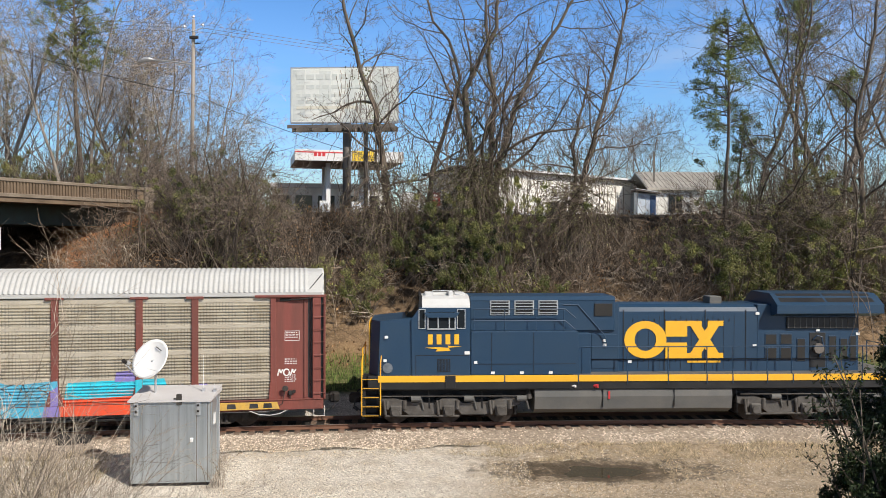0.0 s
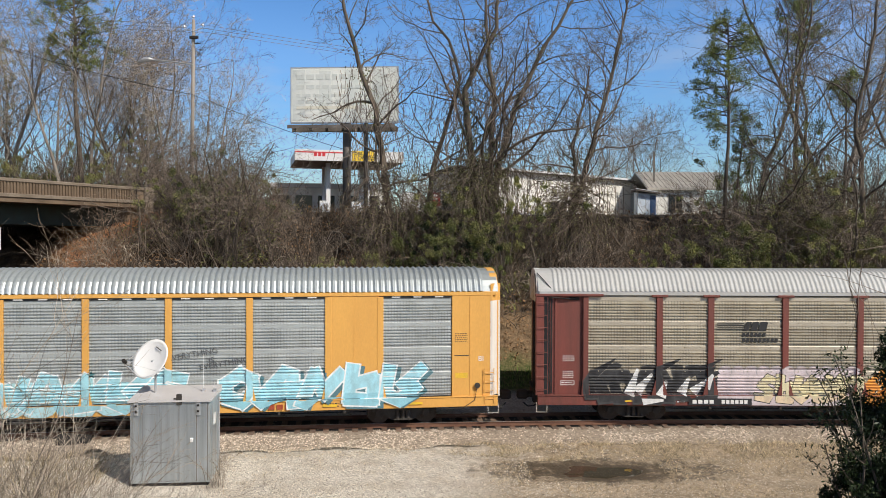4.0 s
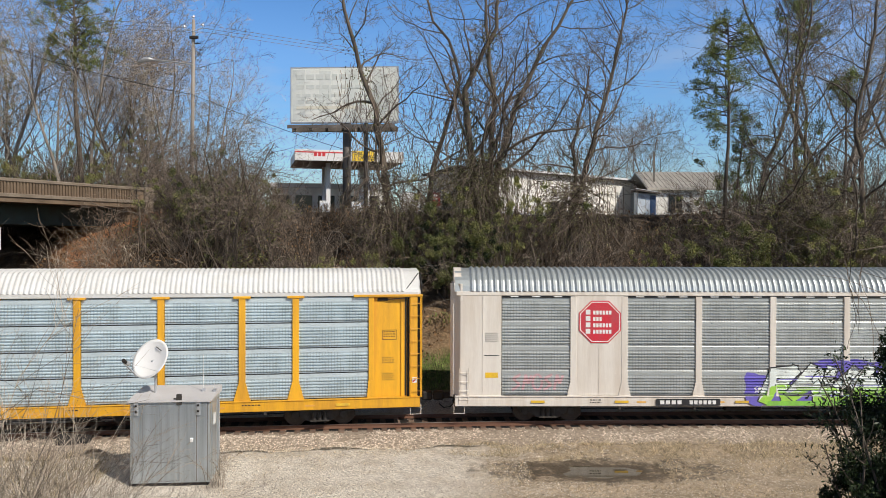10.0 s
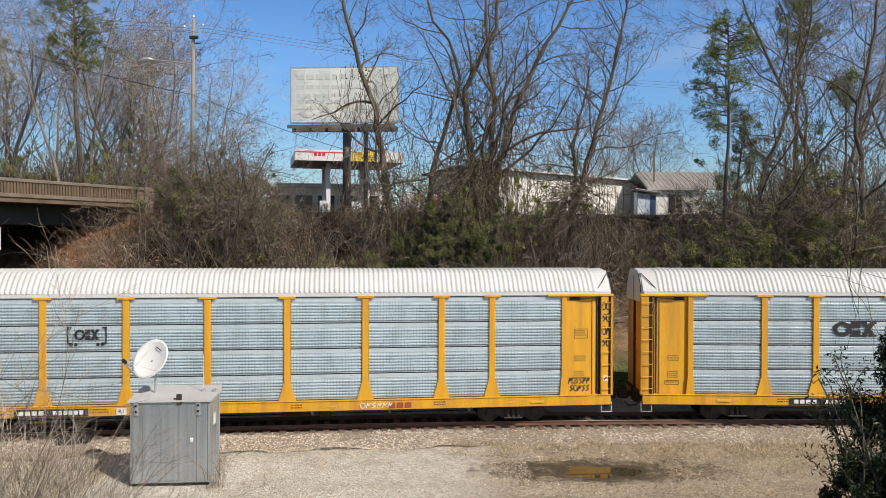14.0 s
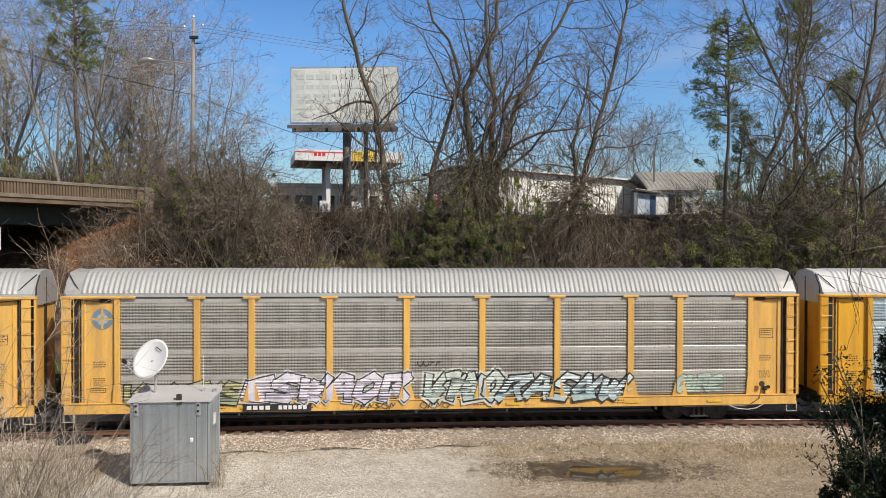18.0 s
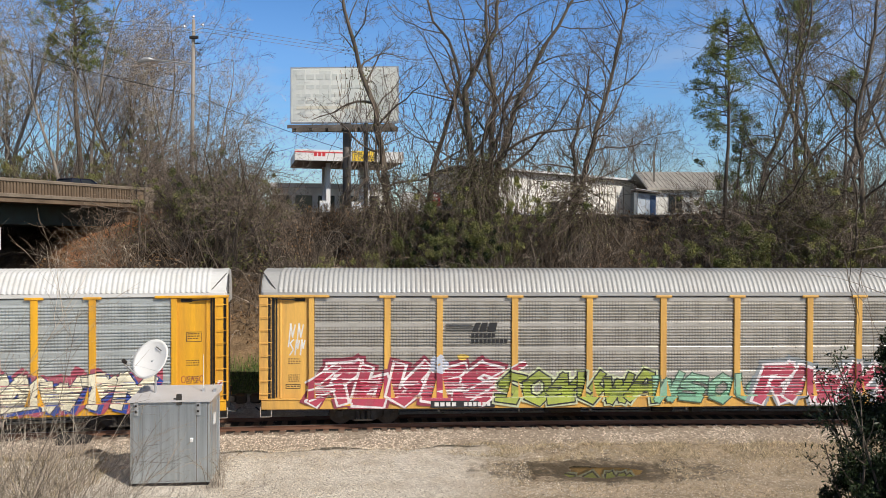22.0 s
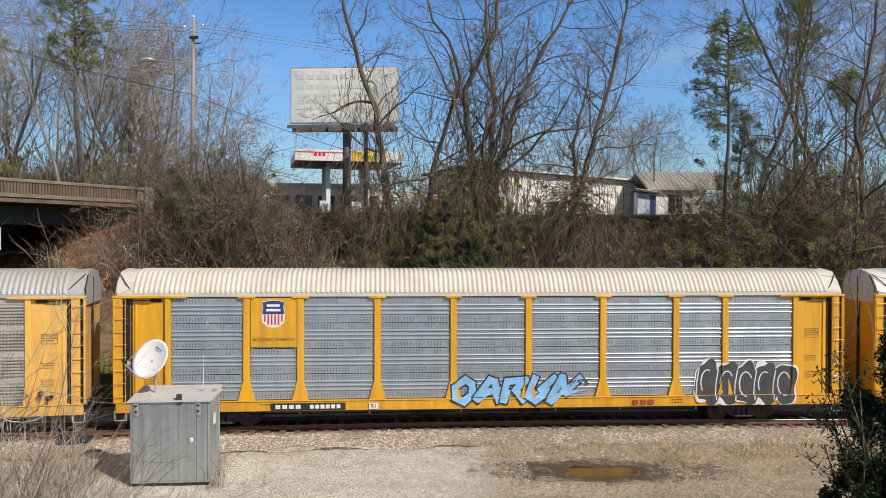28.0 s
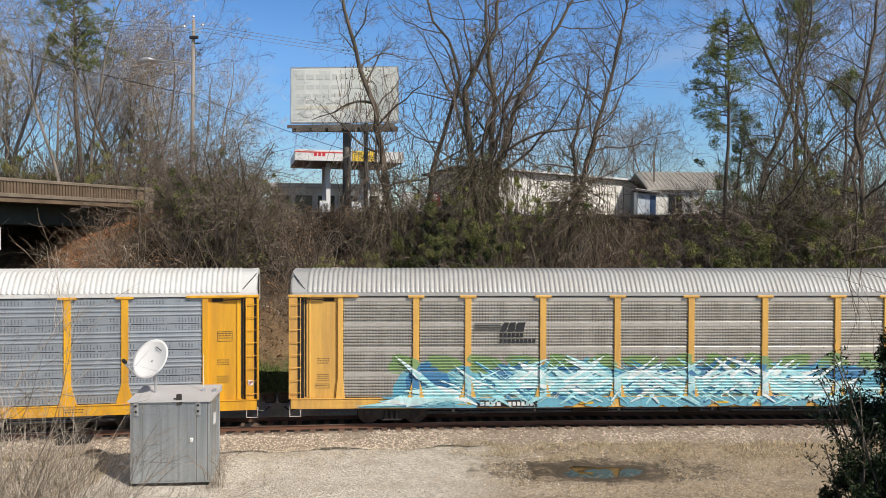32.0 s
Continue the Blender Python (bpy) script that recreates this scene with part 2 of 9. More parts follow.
def rise(x, y):
    """Height of the ground at x, y."""
    # distance behind the near side of the cars
    if abs(x) < 60:
        s = x
        cx, cy, h = line(s)
        L = (y - cy) * math.cos(h)
    else:
        cx, cy, h = line(math.copysign(60, x))
        L = (y - cy) * math.cos(h)
    nz = noise.noise(Vector((x * .13, y * .13, 0))) * .5 + noise.noise(Vector((x * .5, y * .5, 3))) * .16
    if L < -1.2:
        z = -0.40 + 0.04 * nz + 0.02 * noise.noise(Vector((x * 1.7, y * 1.7, 5)))
        # the bank that the lens stands on
        z = max(z, 5.2 - max(y - 2.0, 0) * 0.37 + 0.2 * nz) if y < 20 else z
        if L > -3.6:
            z += (0.10 * noise.noise(Vector((x * .8, y * .8, 11))) + 0.07 * noise.noise(Vector((x * 2.4, y * 2.4, 12)))) * min(1, (L + 3.6) / .8)
        # shallow hollow that holds the puddle
        near = math.exp(-(((x - 5.1) / 1.9) ** 2 + ((y - 25.4) / 0.95) ** 2))
        z -= near * (0.085 + 0.07 * noise.noise(Vector((x * 1.1, y * 2.1, 31))))
        return z
    if L < 4.4:
        k = min(max((L + 1.2) / 5.0, 0), 1)
        return -0.55 + k * 0.45
    # the cut under the road bridge
    wv = (Vector((x, y)) - B0).dot(BW)
    dip = min(max((wv - 0.6) / 2.0, 0), 1) * min(max((B0.y - 1.2 - y) / 3.0, 0), 1) if -60 < x < -10 and wv < 14 else 0
    top = 8.9 + 0.5 * noise.noise(Vector((x * .05, y * .05, 8)))
    ramp = 0.45 + (L - 5.2) * 0.50 + nz * 0.8 * min(1, max(0, (L - 6.5) / 3)) if L > 5.2 else -0.1 + (L - 4.4) / .8 * .55
    z = min(ramp, top + 0.012 * max(L - 22, 0))
    z = z * (1 - dip) + min(z, 0.6) * dip
    # clay slope falling away below the bridge
    if -60 < x < -10 and wv < 16:
        u = (Vector((x, y)) - B0).dot(BU)
        k = min(max((wv + 5.5) / 3.0, 0), 1)
        z = z * (1 - k) + min(z, max(0.3, 8.4 - .5 * u + nz * .5)) * k
    return z


def stretch_axis(lo, hi, a, b, fine, ratio=1.35):
    out, q, st = [], a, fine
    while q > lo:
        st *= ratio
        q -= st
        out.append(max(q, lo))
    out = out[::-1]
    q = a
    while q < b:
        out.append(q)
        q += fine
    st = fine
    out.append(b)
    q = b
    while q < hi:
        st *= ratio
        q += st
        out.append(min(q, hi))
    return out


def ground_material():
    """Pale gravel by the shed, tan dirt with dead grass to the right of it, mud round the puddle, leaf litter and clay on the bank."""
    mt = bpy.data.materials.new("ground")
    mt.use_nodes = True
    n, l = mt.node_tree.nodes, mt.node_tree.links
    b = n["Principled BSDF"]
    b.inputs["Roughness"].default_value = 0.95
    b.inputs["Specular IOR Level"].default_value = 0.2
    co = n.new("ShaderNodeTexCoord")
    sep = n.new("ShaderNodeSeparateXYZ")
    l.new(co.outputs["Object"], sep.inputs[0])

    def nzz(s, d=5, r=0.6):
        q = n.new("ShaderNodeTexNoise")
        q.inputs["Scale"].default_value, q.inputs["Detail"].default_value, q.inputs["Roughness"].default_value = s, d, r
        l.new(co.outputs["Object"], q.inputs["Vector"])
        return q.outputs["Fac"]

    def ramp(src, a, c, lo=0.0, hi=1.0):
        q = n.new("ShaderNodeMapRange")
        q.inputs[1].default_value, q.inputs[2].default_value, q.inputs[3].default_value, q.inputs[4].default_value = a, c, lo, hi
        l.new(src, q.inputs[0])
        return q.outputs[0]

    def mix(f, a, c):
        q = n.new("ShaderNodeMix")
        q.data_type = "RGBA"
        for sock, val in ((q.inputs[0], f), (q.inputs[6], a), (q.inputs[7], c)):
            if isinstance(val, tuple):
                sock.default_value = (*val, 1)
            elif isinstance(val, float):
                sock.default_value = val
            else:
                l.new(val, sock)
        return q.outputs[2]

    def op(kind, a, c):
        q = n.new("ShaderNodeMath")
        q.operation = kind
        for sock, val in ((q.inputs[0], a), (q.inputs[1], c)):
            if isinstance(val, (int, float)):
                sock.default_value = val
            else:
                l.new(val, sock)
        return q.outputs[0]

    vor = n.new("ShaderNodeTexVoronoi")
    vor.inputs["Scale"].default_value = 30.0
    l.new(co.outputs["Object"], vor.inputs["Vector"])
    sepc = n.new("ShaderNodeSeparateColor")
    l.new(vor.outputs["Color"], sepc.inputs[0])
    stone = mix(sepc.outputs[0], (0.44, 0.395, 0.33), (0.90, 0.84, 0.75))
    stone = mix(ramp(nzz(1.1), 0.45, 0.65, 0, 0.45), stone, (0.42, 0.34, 0.245))
    stone = mix(ramp(nzz(6.0, 6, 0.75), 0.55, 0.70, 0, 0.7), stone, (0.22, 0.17, 0.12))
    dirt = mix(ramp(nzz(0.8), 0.4, 0.62), (0.44, 0.345, 0.245), (0.27, 0.21, 0.145))
    dirt = mix(ramp(nzz(26.0, 5, 0.75), 0.48, 0.62, 0, 0.6), dirt, (0.58, 0.47, 0.34))
    dirt = mix(ramp(sepc.outputs[1], 0.72, 0.95, 0, 0.7), dirt, (0.66, 0.56, 0.43))
    dirt = mix(ramp(nzz(5.0, 6, 0.75), 0.50, 0.66, 0, 0.85), dirt, (0.15, 0.11, 0.07))
    # gravel fades into dirt to the right
    fade = op("ADD", sep.outputs["X"], op("MULTIPLY", op("SUBTRACT", nzz(0.45, 6, 0.7), 0.5), 11.0))
    col = mix(ramp(fade, -0.4, 3.2), stone, dirt)
    # grain of stones and clods
    grain = n.new("ShaderNodeHueSaturation")
    l.new(ramp(nzz(20.0, 8, 0.9), 0.38, 0.62, 0.55, 1.75), grain.inputs["Value"])
    l.new(col, grain.inputs["Color"])
    col = grain.outputs[0]
    # wet mud round the puddle
    dx = op("DIVIDE", op("SUBTRACT", sep.outputs["X"], 5.2), 3.9)
    dy = op("DIVIDE", op("SUBTRACT", sep.outputs["Y"], 25.5), 1.35)
    rr = op("ADD", op("ADD", op("MULTIPLY", dx, dx), op("MULTIPLY", dy, dy)), op("MULTIPLY", op("SUBTRACT", nzz(1.6, 8, 0.8), 0.5), 7.0))
    wet = ramp(rr, 0.35, 1.2, 0.9, 0.0)
    col = mix(wet, col, (0.080, 0.060, 0.040))
    # line of dark debris at the toe of the ballast
    along = op("SUBTRACT", sep.outputs["Y"], op("ADD", 29.644, op("SUBTRACT", op("MULTIPLY", sep.outputs["X"], 0.0833), op("MULTIPLY", op("MULTIPLY", sep.outputs["X"], sep.outputs["X"]), 0.00262))))
    off = op("ABSOLUTE", op("ADD", op("ADD", along, 1.42), op("MULTIPLY", op("SUBTRACT", nzz(0.9), 0.5), 0.5)), 0)
    trail = op("MULTIPLY", ramp(off, 0.07, 0.20, 0.9, 0.0), ramp(op("ADD", sep.outputs["X"], op("MULTIPLY", op("SUBTRACT", nzz(1.5), 0.5), 4.0)), 0.6, 2.2, 1.0, 0.0))
    col = mix(trail, col, (0.06, 0.048, 0.035))
    # bank behind the line: leaf litter, clay, a strip of grass at its foot
    litter = mix(ramp(nzz(1.6), 0.4, 0.62), (0.30, 0.20, 0.115), (0.18, 0.12, 0.07))
    litter = mix(ramp(nzz(9.0, 4), 0.5, 0.65, 0, 0.7), litter, (0.40, 0.285, 0.17))
    litter = mix(ramp(nzz(0.35), 0.55, 0.68, 0, 0.7), litter, (0.44, 0.29, 0.15))
    grass = mix(ramp(nzz(6.0, 4), 0.4, 0.65), (0.07, 0.10, 0.03), (0.20, 0.19, 0.08))
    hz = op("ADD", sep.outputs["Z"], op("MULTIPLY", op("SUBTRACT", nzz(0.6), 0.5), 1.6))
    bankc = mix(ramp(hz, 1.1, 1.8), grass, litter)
    # near-black soil higher up: shade beneath the brush, put into the colour
    shade_soil = mix(ramp(nzz(2.2), 0.42, 0.62), (0.060, 0.044, 0.031), (0.030, 0.023, 0.017))
    bankc = mix(ramp(op("ADD", hz, op("MULTIPLY", op("SUBTRACT", nzz(0.3), 0.5), 3.0)), 3.2, 5.0), bankc, shade_soil)
    clay = mix(ramp(nzz(1.2), 0.4, 0.6), (0.50, 0.215, 0.095), (0.30, 0.17, 0.095))
    bankc = mix(ramp(op("ADD", sep.outputs["X"], op("MULTIPLY", op("SUBTRACT", nzz(0.4), 0.5), 6.0)), -18.8, -17.4, 0.85, 0.0), bankc, clay)
    # same dark tone paints the shade below the bridge
    bankc = mix(ramp(op("ADD", op("ADD", sep.outputs["X"], op("MULTIPLY", sep.outputs["Y"], 0.478)), op("MULTIPLY", op("SUBTRACT", nzz(0.7), 0.5), 3.0)), -1.0, 0.3, 0.95, 0.0), bankc, shade_soil)
    # weedy near bank, mostly unseen, darkened to cut light bounced onto the train
    weedy_dim = mix(ramp(nzz(1.3), 0.4, 0.62), (0.15, 0.12, 0.075), (0.075, 0.065, 0.038))
    col = mix(ramp(op("ADD", sep.outputs["Y"], op("MULTIPLY", op("SUBTRACT", nzz(0.5), 0.5), 3.0)), 15.5, 18.5, 1.0, 0.0), col, weedy_dim)
    far = ramp(sep.outputs["Y"], 31.5, 33.0)
    bankc = mix(ramp(sep.outputs["Z"], 0.2, 0.42), stone, bankc)
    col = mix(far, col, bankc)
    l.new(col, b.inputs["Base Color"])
    bp = n.new("ShaderNodeBump")
    bp.inputs["Strength"].default_value, bp.inputs["Distance"].default_value = 0.9, 0.06
    l.new(op("ADD", vor.outputs["Distance"], nzz(18.0, 6, 0.8)), bp.inputs["Height"])
    l.new(bp.outputs[0], b.inputs["Normal"])
    l.new(ramp(wet, 0.2, 0.85, 0.95, 0.45), b.inputs["Roughness"])
    return mt


def build_ground():
    xs = stretch_axis(-3000, 3000, -40, 40, 0.4)
    ys = stretch_axis(-400, 4500, 16, 56, 0.4)
    sh = Shape()
    sh.v = [(x, y, rise(x, y)) for y in ys for x in xs]
    w = len(xs)
    sh.f = [(j * w + i, j * w + i + 1, (j + 1) * w + i + 1, (j + 1) * w + i) for j in range(len(ys) - 1) for i in range(w - 1)]
    sh.m = [0] * len(sh.f)
    thing("ground", "gravel lot, dirt and leaf-strewn bank under bare trees", "ground", kind="structure", data=sh.mesh("ground", ground_material(), True))


build_ground()

# ---- track ----
M_BALLAST = surf("ballast_stone", (0.36, 0.295, 0.23), (0.17, 0.13, 0.095), 0.8, 9.0, 45, 0.35, 0.95, bump=0.8, spec=0.2)
CENTRE = 1.5


def strip(name, prof, mat, s0, s1, step, lat, smooth=False):
    """A profile (across, up) drawn along the line."""
    sh = Shape()
    ss = list(np.arange(s0, s1 + step * .5, step))
    n = len(prof)
    for s in ss:
        for a, z in prof:
            x, y, h = line(s, lat + a)
            sh.v.append((x, y, z))
    for i in range(len(ss) - 1):
        for k in range(n):
            j = (k + 1) % n
            sh.f.append((i * n + k, i * n + j, (i + 1) * n + j, (i + 1) * n + k))
    sh.f.append(tuple(range(n - 1, -1, -1)))
    sh.f.append(tuple(range((len(ss) - 1) * n, len(ss) * n)))
    sh.m = [0] * len(sh.f)
    return sh.mesh(name, mat, smooth)


def build_track():
    bed = thing("ballast_bed", "tan crushed-stone ballast under the rails", "ballast", kind="structure")
    part("ballast_shoulder", strip("ballast", [(-2.8, -0.52), (-1.62, -0.225), (-1.2, -0.20), (1.2, -0.20), (1.7, -0.22), (3.0, -0.5), (3.0, -0.9), (-2.75, -0.9)],
                                   M_BALLAST, -340, 340, 2.0, CENTRE), M_BALLAST, bed)
    rnd = random.Random(5)
    sh = Shape()
    for _ in range(36000):
        s, a = rnd.uniform(-19, 20), rnd.uniform(-3.0, -0.9) if rnd.random() < .85 else rnd.uniform(-1.0, 0.9)
        if rnd.random() < .8 and noise.noise(Vector((s * .5, a * 1.2, 1))) > (.15 if s < 1.5 else -.12):
            continue
        if -1.62 < a < 1.62:
            z = -0.205 - 0.02 * rnd.random()
        else:
            z = -0.225 - (abs(a) - 1.62) * 0.25
        x, y, h = line(s, CENTRE + a)
        r = rnd.uniform(0.022, 0.055)
        q = [Vector((rnd.uniform(.6, 1) * u[0], rnd.uniform(.6, 1) * u[1], rnd.uniform(.5, .9) * u[2])) * r for u in
             ((1, 0, 0), (0, 1, 0), (-1, 0, 0), (0, -1, 0), (0, 0, 1))]
        ang = rnd.uniform(0, 6.28)
        ca, sa = math.cos(ang), math.sin(ang)
        sh.add([(x + p.x * ca - p.y * sa, y + p.x * sa + p.y * ca, z + p.z) for p in q], [(0, 1, 4), (1, 2, 4), (2, 3, 4), (3, 0, 4)])
    loose = surf("loose_stone", (0.62, 0.53, 0.43), (0.42, 0.34, 0.265), 0.9, 14.0, 60, 0.2, 0.95, bump=0.2, spec=0.2)
    vary(loose, 0.35, 1.5)
    tagged(part("ballast_stones", sh, loose, bed), kind="stuff")
    # dark strip between the rails
    part("oily_bed", strip("oily_bed", [(-1.0, -.199), (1.0, -.199), (1.0, -.188), (-1.0, -.188)], M_DARK, -340, 340, 2.0, CENTRE), M_DARK, bed)
    # pebbles strewn over the lot
    rnd = random.Random(15)
    sh = Shape()
    for _ in range(42000):
        x, y = rnd.uniform(-12, 15), rnd.uniform(22.6, 28.4)
        if rnd.random() < min((x - 1) * .09, .55) or abs(x - 5) < 2.2 and abs(y - 25.4) < 1.2:
            continue
        r, z = rnd.uniform(.010, .036), rise(x, y) - .004
        q = [(r * rnd.uniform(.6, 1), 0, 0), (0, r * rnd.uniform(.6, 1), 0), (-r * rnd.uniform(.6, 1), 0, 0), (0, -r * rnd.uniform(.6, 1), 0), (0, 0, r * rnd.uniform(.5, 1))]
        ang = rnd.uniform(0, 6.28)
        ca, sa = math.cos(ang), math.sin(ang)
        sh.add([(x + a * ca - b * sa, y + a * sa + b * ca, z + c) for a, b, c in q], [(0, 1, 4), (1, 2, 4), (2, 3, 4), (3, 0, 4)])
    pebble = surf("pale_pebble", (0.70, 0.63, 0.53), (0.36, 0.30, 0.23), 0.8, 7.0, 60, 0.2, 0.95, bump=0.1, spec=0.2)
    vary(pebble, 0.35, 1.5)
    tagged(thing("pebbles", "pale loose pebbles strewn over the gravel lot", "pebbles", data=sh.mesh("pebbles", pebble)), kind="stuff")
    prof = [(-.075, -.155), (.075, -.155), (.075, -.14), (.012, -.125), (.012, -.045), (.036, -.035), (.036, -.002), (-.036, -.002), (-.036, -.035),
            (-.012, -.045), (-.012, -.125), (-.075, -.14)]
    for side in (-.755, .755):
        rail = thing("rail", "rust-brown steel rail with polished head", "rail", group="rails of the track", kind="structure")
        part("rail_body", strip("rail", prof, M_RAIL, -340, 340, 2.0, CENTRE + side), M_RAIL, rail)
        part("rail_head", strip("railhead", [(-.03, -.004), (.03, -.004), (.027, 0.002), (-.027, 0.002)], M_RAILTOP, -340, 340, 2.0, CENTRE + side), M_RAILTOP, rail)
    ties = thing("track_ties", "weathered brown wooden ties under the rails", "railway tie", kind="structure")
    tie, plate, spike = Shape(), Shape(), Shape()
    tie.box(-.115, .115, -1.3, 1.3, -.335, -.165, .015)
    plate.box(-.1, .1, -.17, .17, -.168, -.150, .004)
    spike.tube([(0, 0, -.16), (0, 0, -.12)], .016, 6)
    spike.tube([(0, 0, -.125), (0.0, 0, -.115)], .024, 6)
    tm, pm, km = tie.mesh("tie", M_TIE), plate.mesh("tie_plate", M_RAIL), spike.mesh("spike", M_RAIL)
    rnd = random.Random(3)
    far = Shape()
    for i in range(-600, 601):
        s = i * .545 + rnd.uniform(-.03, .03)
        x, y, h = line(s, CENTRE + rnd.uniform(-.06, .06))
        turn = math.degrees(h) + rnd.uniform(-1.5, 1.5)
        if abs(s) < 26:
            t = part("tie", tm, M_TIE, ties)
            t.matrix_basis = pose(x, y, rnd.uniform(-.012, .004), 0, 0, turn)
            p = part("tie_plate", pm, M_RAIL, t)
            p.matrix_basis = pose(0, -.755, 0.001)
            for a, c in ((-.06, -.11), (.06, .11)):
                k = part("spike", km, M_RAIL, t)
                k.matrix_basis = pose(a, -.755 + c, 0)
        else:
            m = pose(x, y, 0, 0, 0, turn)
            far.add([tuple(m @ Vector(v)) for v in tie.v], tie.f)
    tagged(part("distant_ties", far, M_TIE, ties), kind="stuff")


build_track()
# ---- the train ----
BAYS = ((-11.74, -9.17), (-8.90, -7.19), (-6.96, -4.37), (-4.11, -1.53), (-1.27, 1.31), (1.57, 4.17), (4.42, 7.02), (7.26, 8.95), (9.19, 11.74))
ZP0, ZP1, ZE = 1.12, 4.88, 5.06           # panels from, to; eaves
PANEL_Y, POST_Y, SILL_Y = -1.40, -1.485, -1.52
STEP_Z = (ZP1 - ZP0) / 4


def panel_profile():
    """Four stacked corrugated sheets: (out, up) pairs from the bottom."""
    pts = []
    for k in range(4):
        z0 = ZP0 + k * STEP_Z
        pts += [(0.010, z0), (0.010, z0 + .010), (0.0, z0 + .014), (0.0, z0 + .05)]
        n, a, b = 6, z0 + .06, z0 + STEP_Z - .21
        for i in range(n):
            q = a + (b - a) * i / n
            w = (b - a) / n
            pts += [(0.0, q), (-.046, q + w * .30), (-.046, q + w * .50), (0.0, q + w * .72)]
        pts += [(0.0, b + .02), (-.012, b + .04), (-.012, z0 + STEP_Z - .03), (0.0, z0 + STEP_Z - .01)]
    pts.append((0.0, ZP1))
    return pts


PROFILE = panel_profile()




def panel_mesh(width, mat, name, plain):
    sh = Shape()
    n = len(PROFILE)
    for x in (-width / 2, width / 2):
        sh.v += [(x, o, z) for o, z in PROFILE]
    sh.f = [(i, n + i, n + i + 1, i + 1) for i in range(n - 1)]
    # the flat bands between the ribs are not pierced
    sh.m = [2 if PROFILE[i][0] == PROFILE[i + 1][0] == -.012 else 0 for i in range(n - 1)]
    sh.box(-width / 2, width / 2, .004, .03, ZP0, ZP1)
    # bolts on the flat bands
    for k in range(1, 4):
        z = ZP0 + k * STEP_Z - .055
        for q in (-.35, 0, .35):
            sh.box(q * width - .02, q * width + .02, -.03, -.008, z - .02, z + .02)
    # open joints between the stacked sheets
    if name == "jointed_panel":
        sh.slot = 1
        for k in range(1, 4):
            z = ZP0 + k * STEP_Z
            sh.box(-width / 2, width / 2, -.010, .02, z - .024, z + .018)
        return sh.mesh("side_panel", [mat, M_BLACK, plain])
    return sh.mesh(name, [mat, M_BLACK, plain])


def panel_surface(name, base, streak, metal, rough, holes=0.36):
    """Perforated galvanised sheet: fine columns of holes, grime in runs."""
    mt = surf(name, base, streak, 0.6, 0.9, 14, 0.08, rough, metal, bump=0.03, stretch=(2.2, 1, 0.6), rand=0.07)
    n, l = mt.node_tree.nodes, mt.node_tree.links
    b = n["Principled BSDF"]
    src = b.inputs["Base Color"].links[0].from_socket
    co = [q for q in n if q.bl_idname == "ShaderNodeTexCoord"][0]
    sp = n.new("ShaderNodeSeparateXYZ")
    l.new(co.outputs["Object"], sp.inputs[0])

    def op(kind, a, c):
        q = n.new("ShaderNodeMath")
        q.operation = kind
        for sock, val in ((q.inputs[0], a), (q.inputs[1], c)):
            if isinstance(val, (int, float)):
                sock.default_value = val
            else:
                l.new(val, sock)
        return q.outputs[0]
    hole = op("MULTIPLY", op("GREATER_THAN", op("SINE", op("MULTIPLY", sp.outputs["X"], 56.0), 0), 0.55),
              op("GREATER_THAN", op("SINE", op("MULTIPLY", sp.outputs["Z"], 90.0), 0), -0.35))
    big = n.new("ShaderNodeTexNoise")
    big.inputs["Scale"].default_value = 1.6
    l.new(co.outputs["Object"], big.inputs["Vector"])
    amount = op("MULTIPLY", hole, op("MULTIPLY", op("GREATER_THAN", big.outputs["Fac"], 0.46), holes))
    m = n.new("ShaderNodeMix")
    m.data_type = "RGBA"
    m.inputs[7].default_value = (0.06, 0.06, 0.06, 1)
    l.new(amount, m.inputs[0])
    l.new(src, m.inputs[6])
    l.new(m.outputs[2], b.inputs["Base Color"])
    return mt


PANELS = {
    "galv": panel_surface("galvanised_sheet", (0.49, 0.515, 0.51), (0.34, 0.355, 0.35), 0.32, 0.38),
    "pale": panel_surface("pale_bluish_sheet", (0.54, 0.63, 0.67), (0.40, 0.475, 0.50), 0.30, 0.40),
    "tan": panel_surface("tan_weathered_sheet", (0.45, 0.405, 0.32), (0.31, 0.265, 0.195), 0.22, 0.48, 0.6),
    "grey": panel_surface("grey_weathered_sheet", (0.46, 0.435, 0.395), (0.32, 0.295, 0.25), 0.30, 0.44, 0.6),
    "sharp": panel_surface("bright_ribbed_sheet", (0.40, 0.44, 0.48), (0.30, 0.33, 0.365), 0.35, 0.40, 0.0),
}
PLAIN = {
    "galv": surf("plain_galvanised_band", (0.43, 0.46, 0.455), (0.34, 0.36, 0.355), 0.6, 0.9, 14, 0.06, 0.45, 0.2, bump=0.02),
    "pale": surf("plain_pale_band", (0.54, 0.62, 0.65), (0.44, 0.51, 0.54), 0.6, 0.9, 14, 0.06, 0.45, 0.15, bump=0.02),
    "tan": surf("plain_tan_band", (0.49, 0.44, 0.355), (0.38, 0.33, 0.255), 0.6, 0.9, 14, 0.08, 0.5, 0.15, bump=0.02),
    "grey": surf("plain_grey_band", (0.50, 0.475, 0.435), (0.38, 0.355, 0.315), 0.6, 0.9, 14, 0.08, 0.46, 0.2, bump=0.02),
}
M_PERF = panel_surface("punched_sheet", (0.38, 0.42, 0.46), (0.30, 0.33, 0.365), 0.35, 0.42, 0.92)


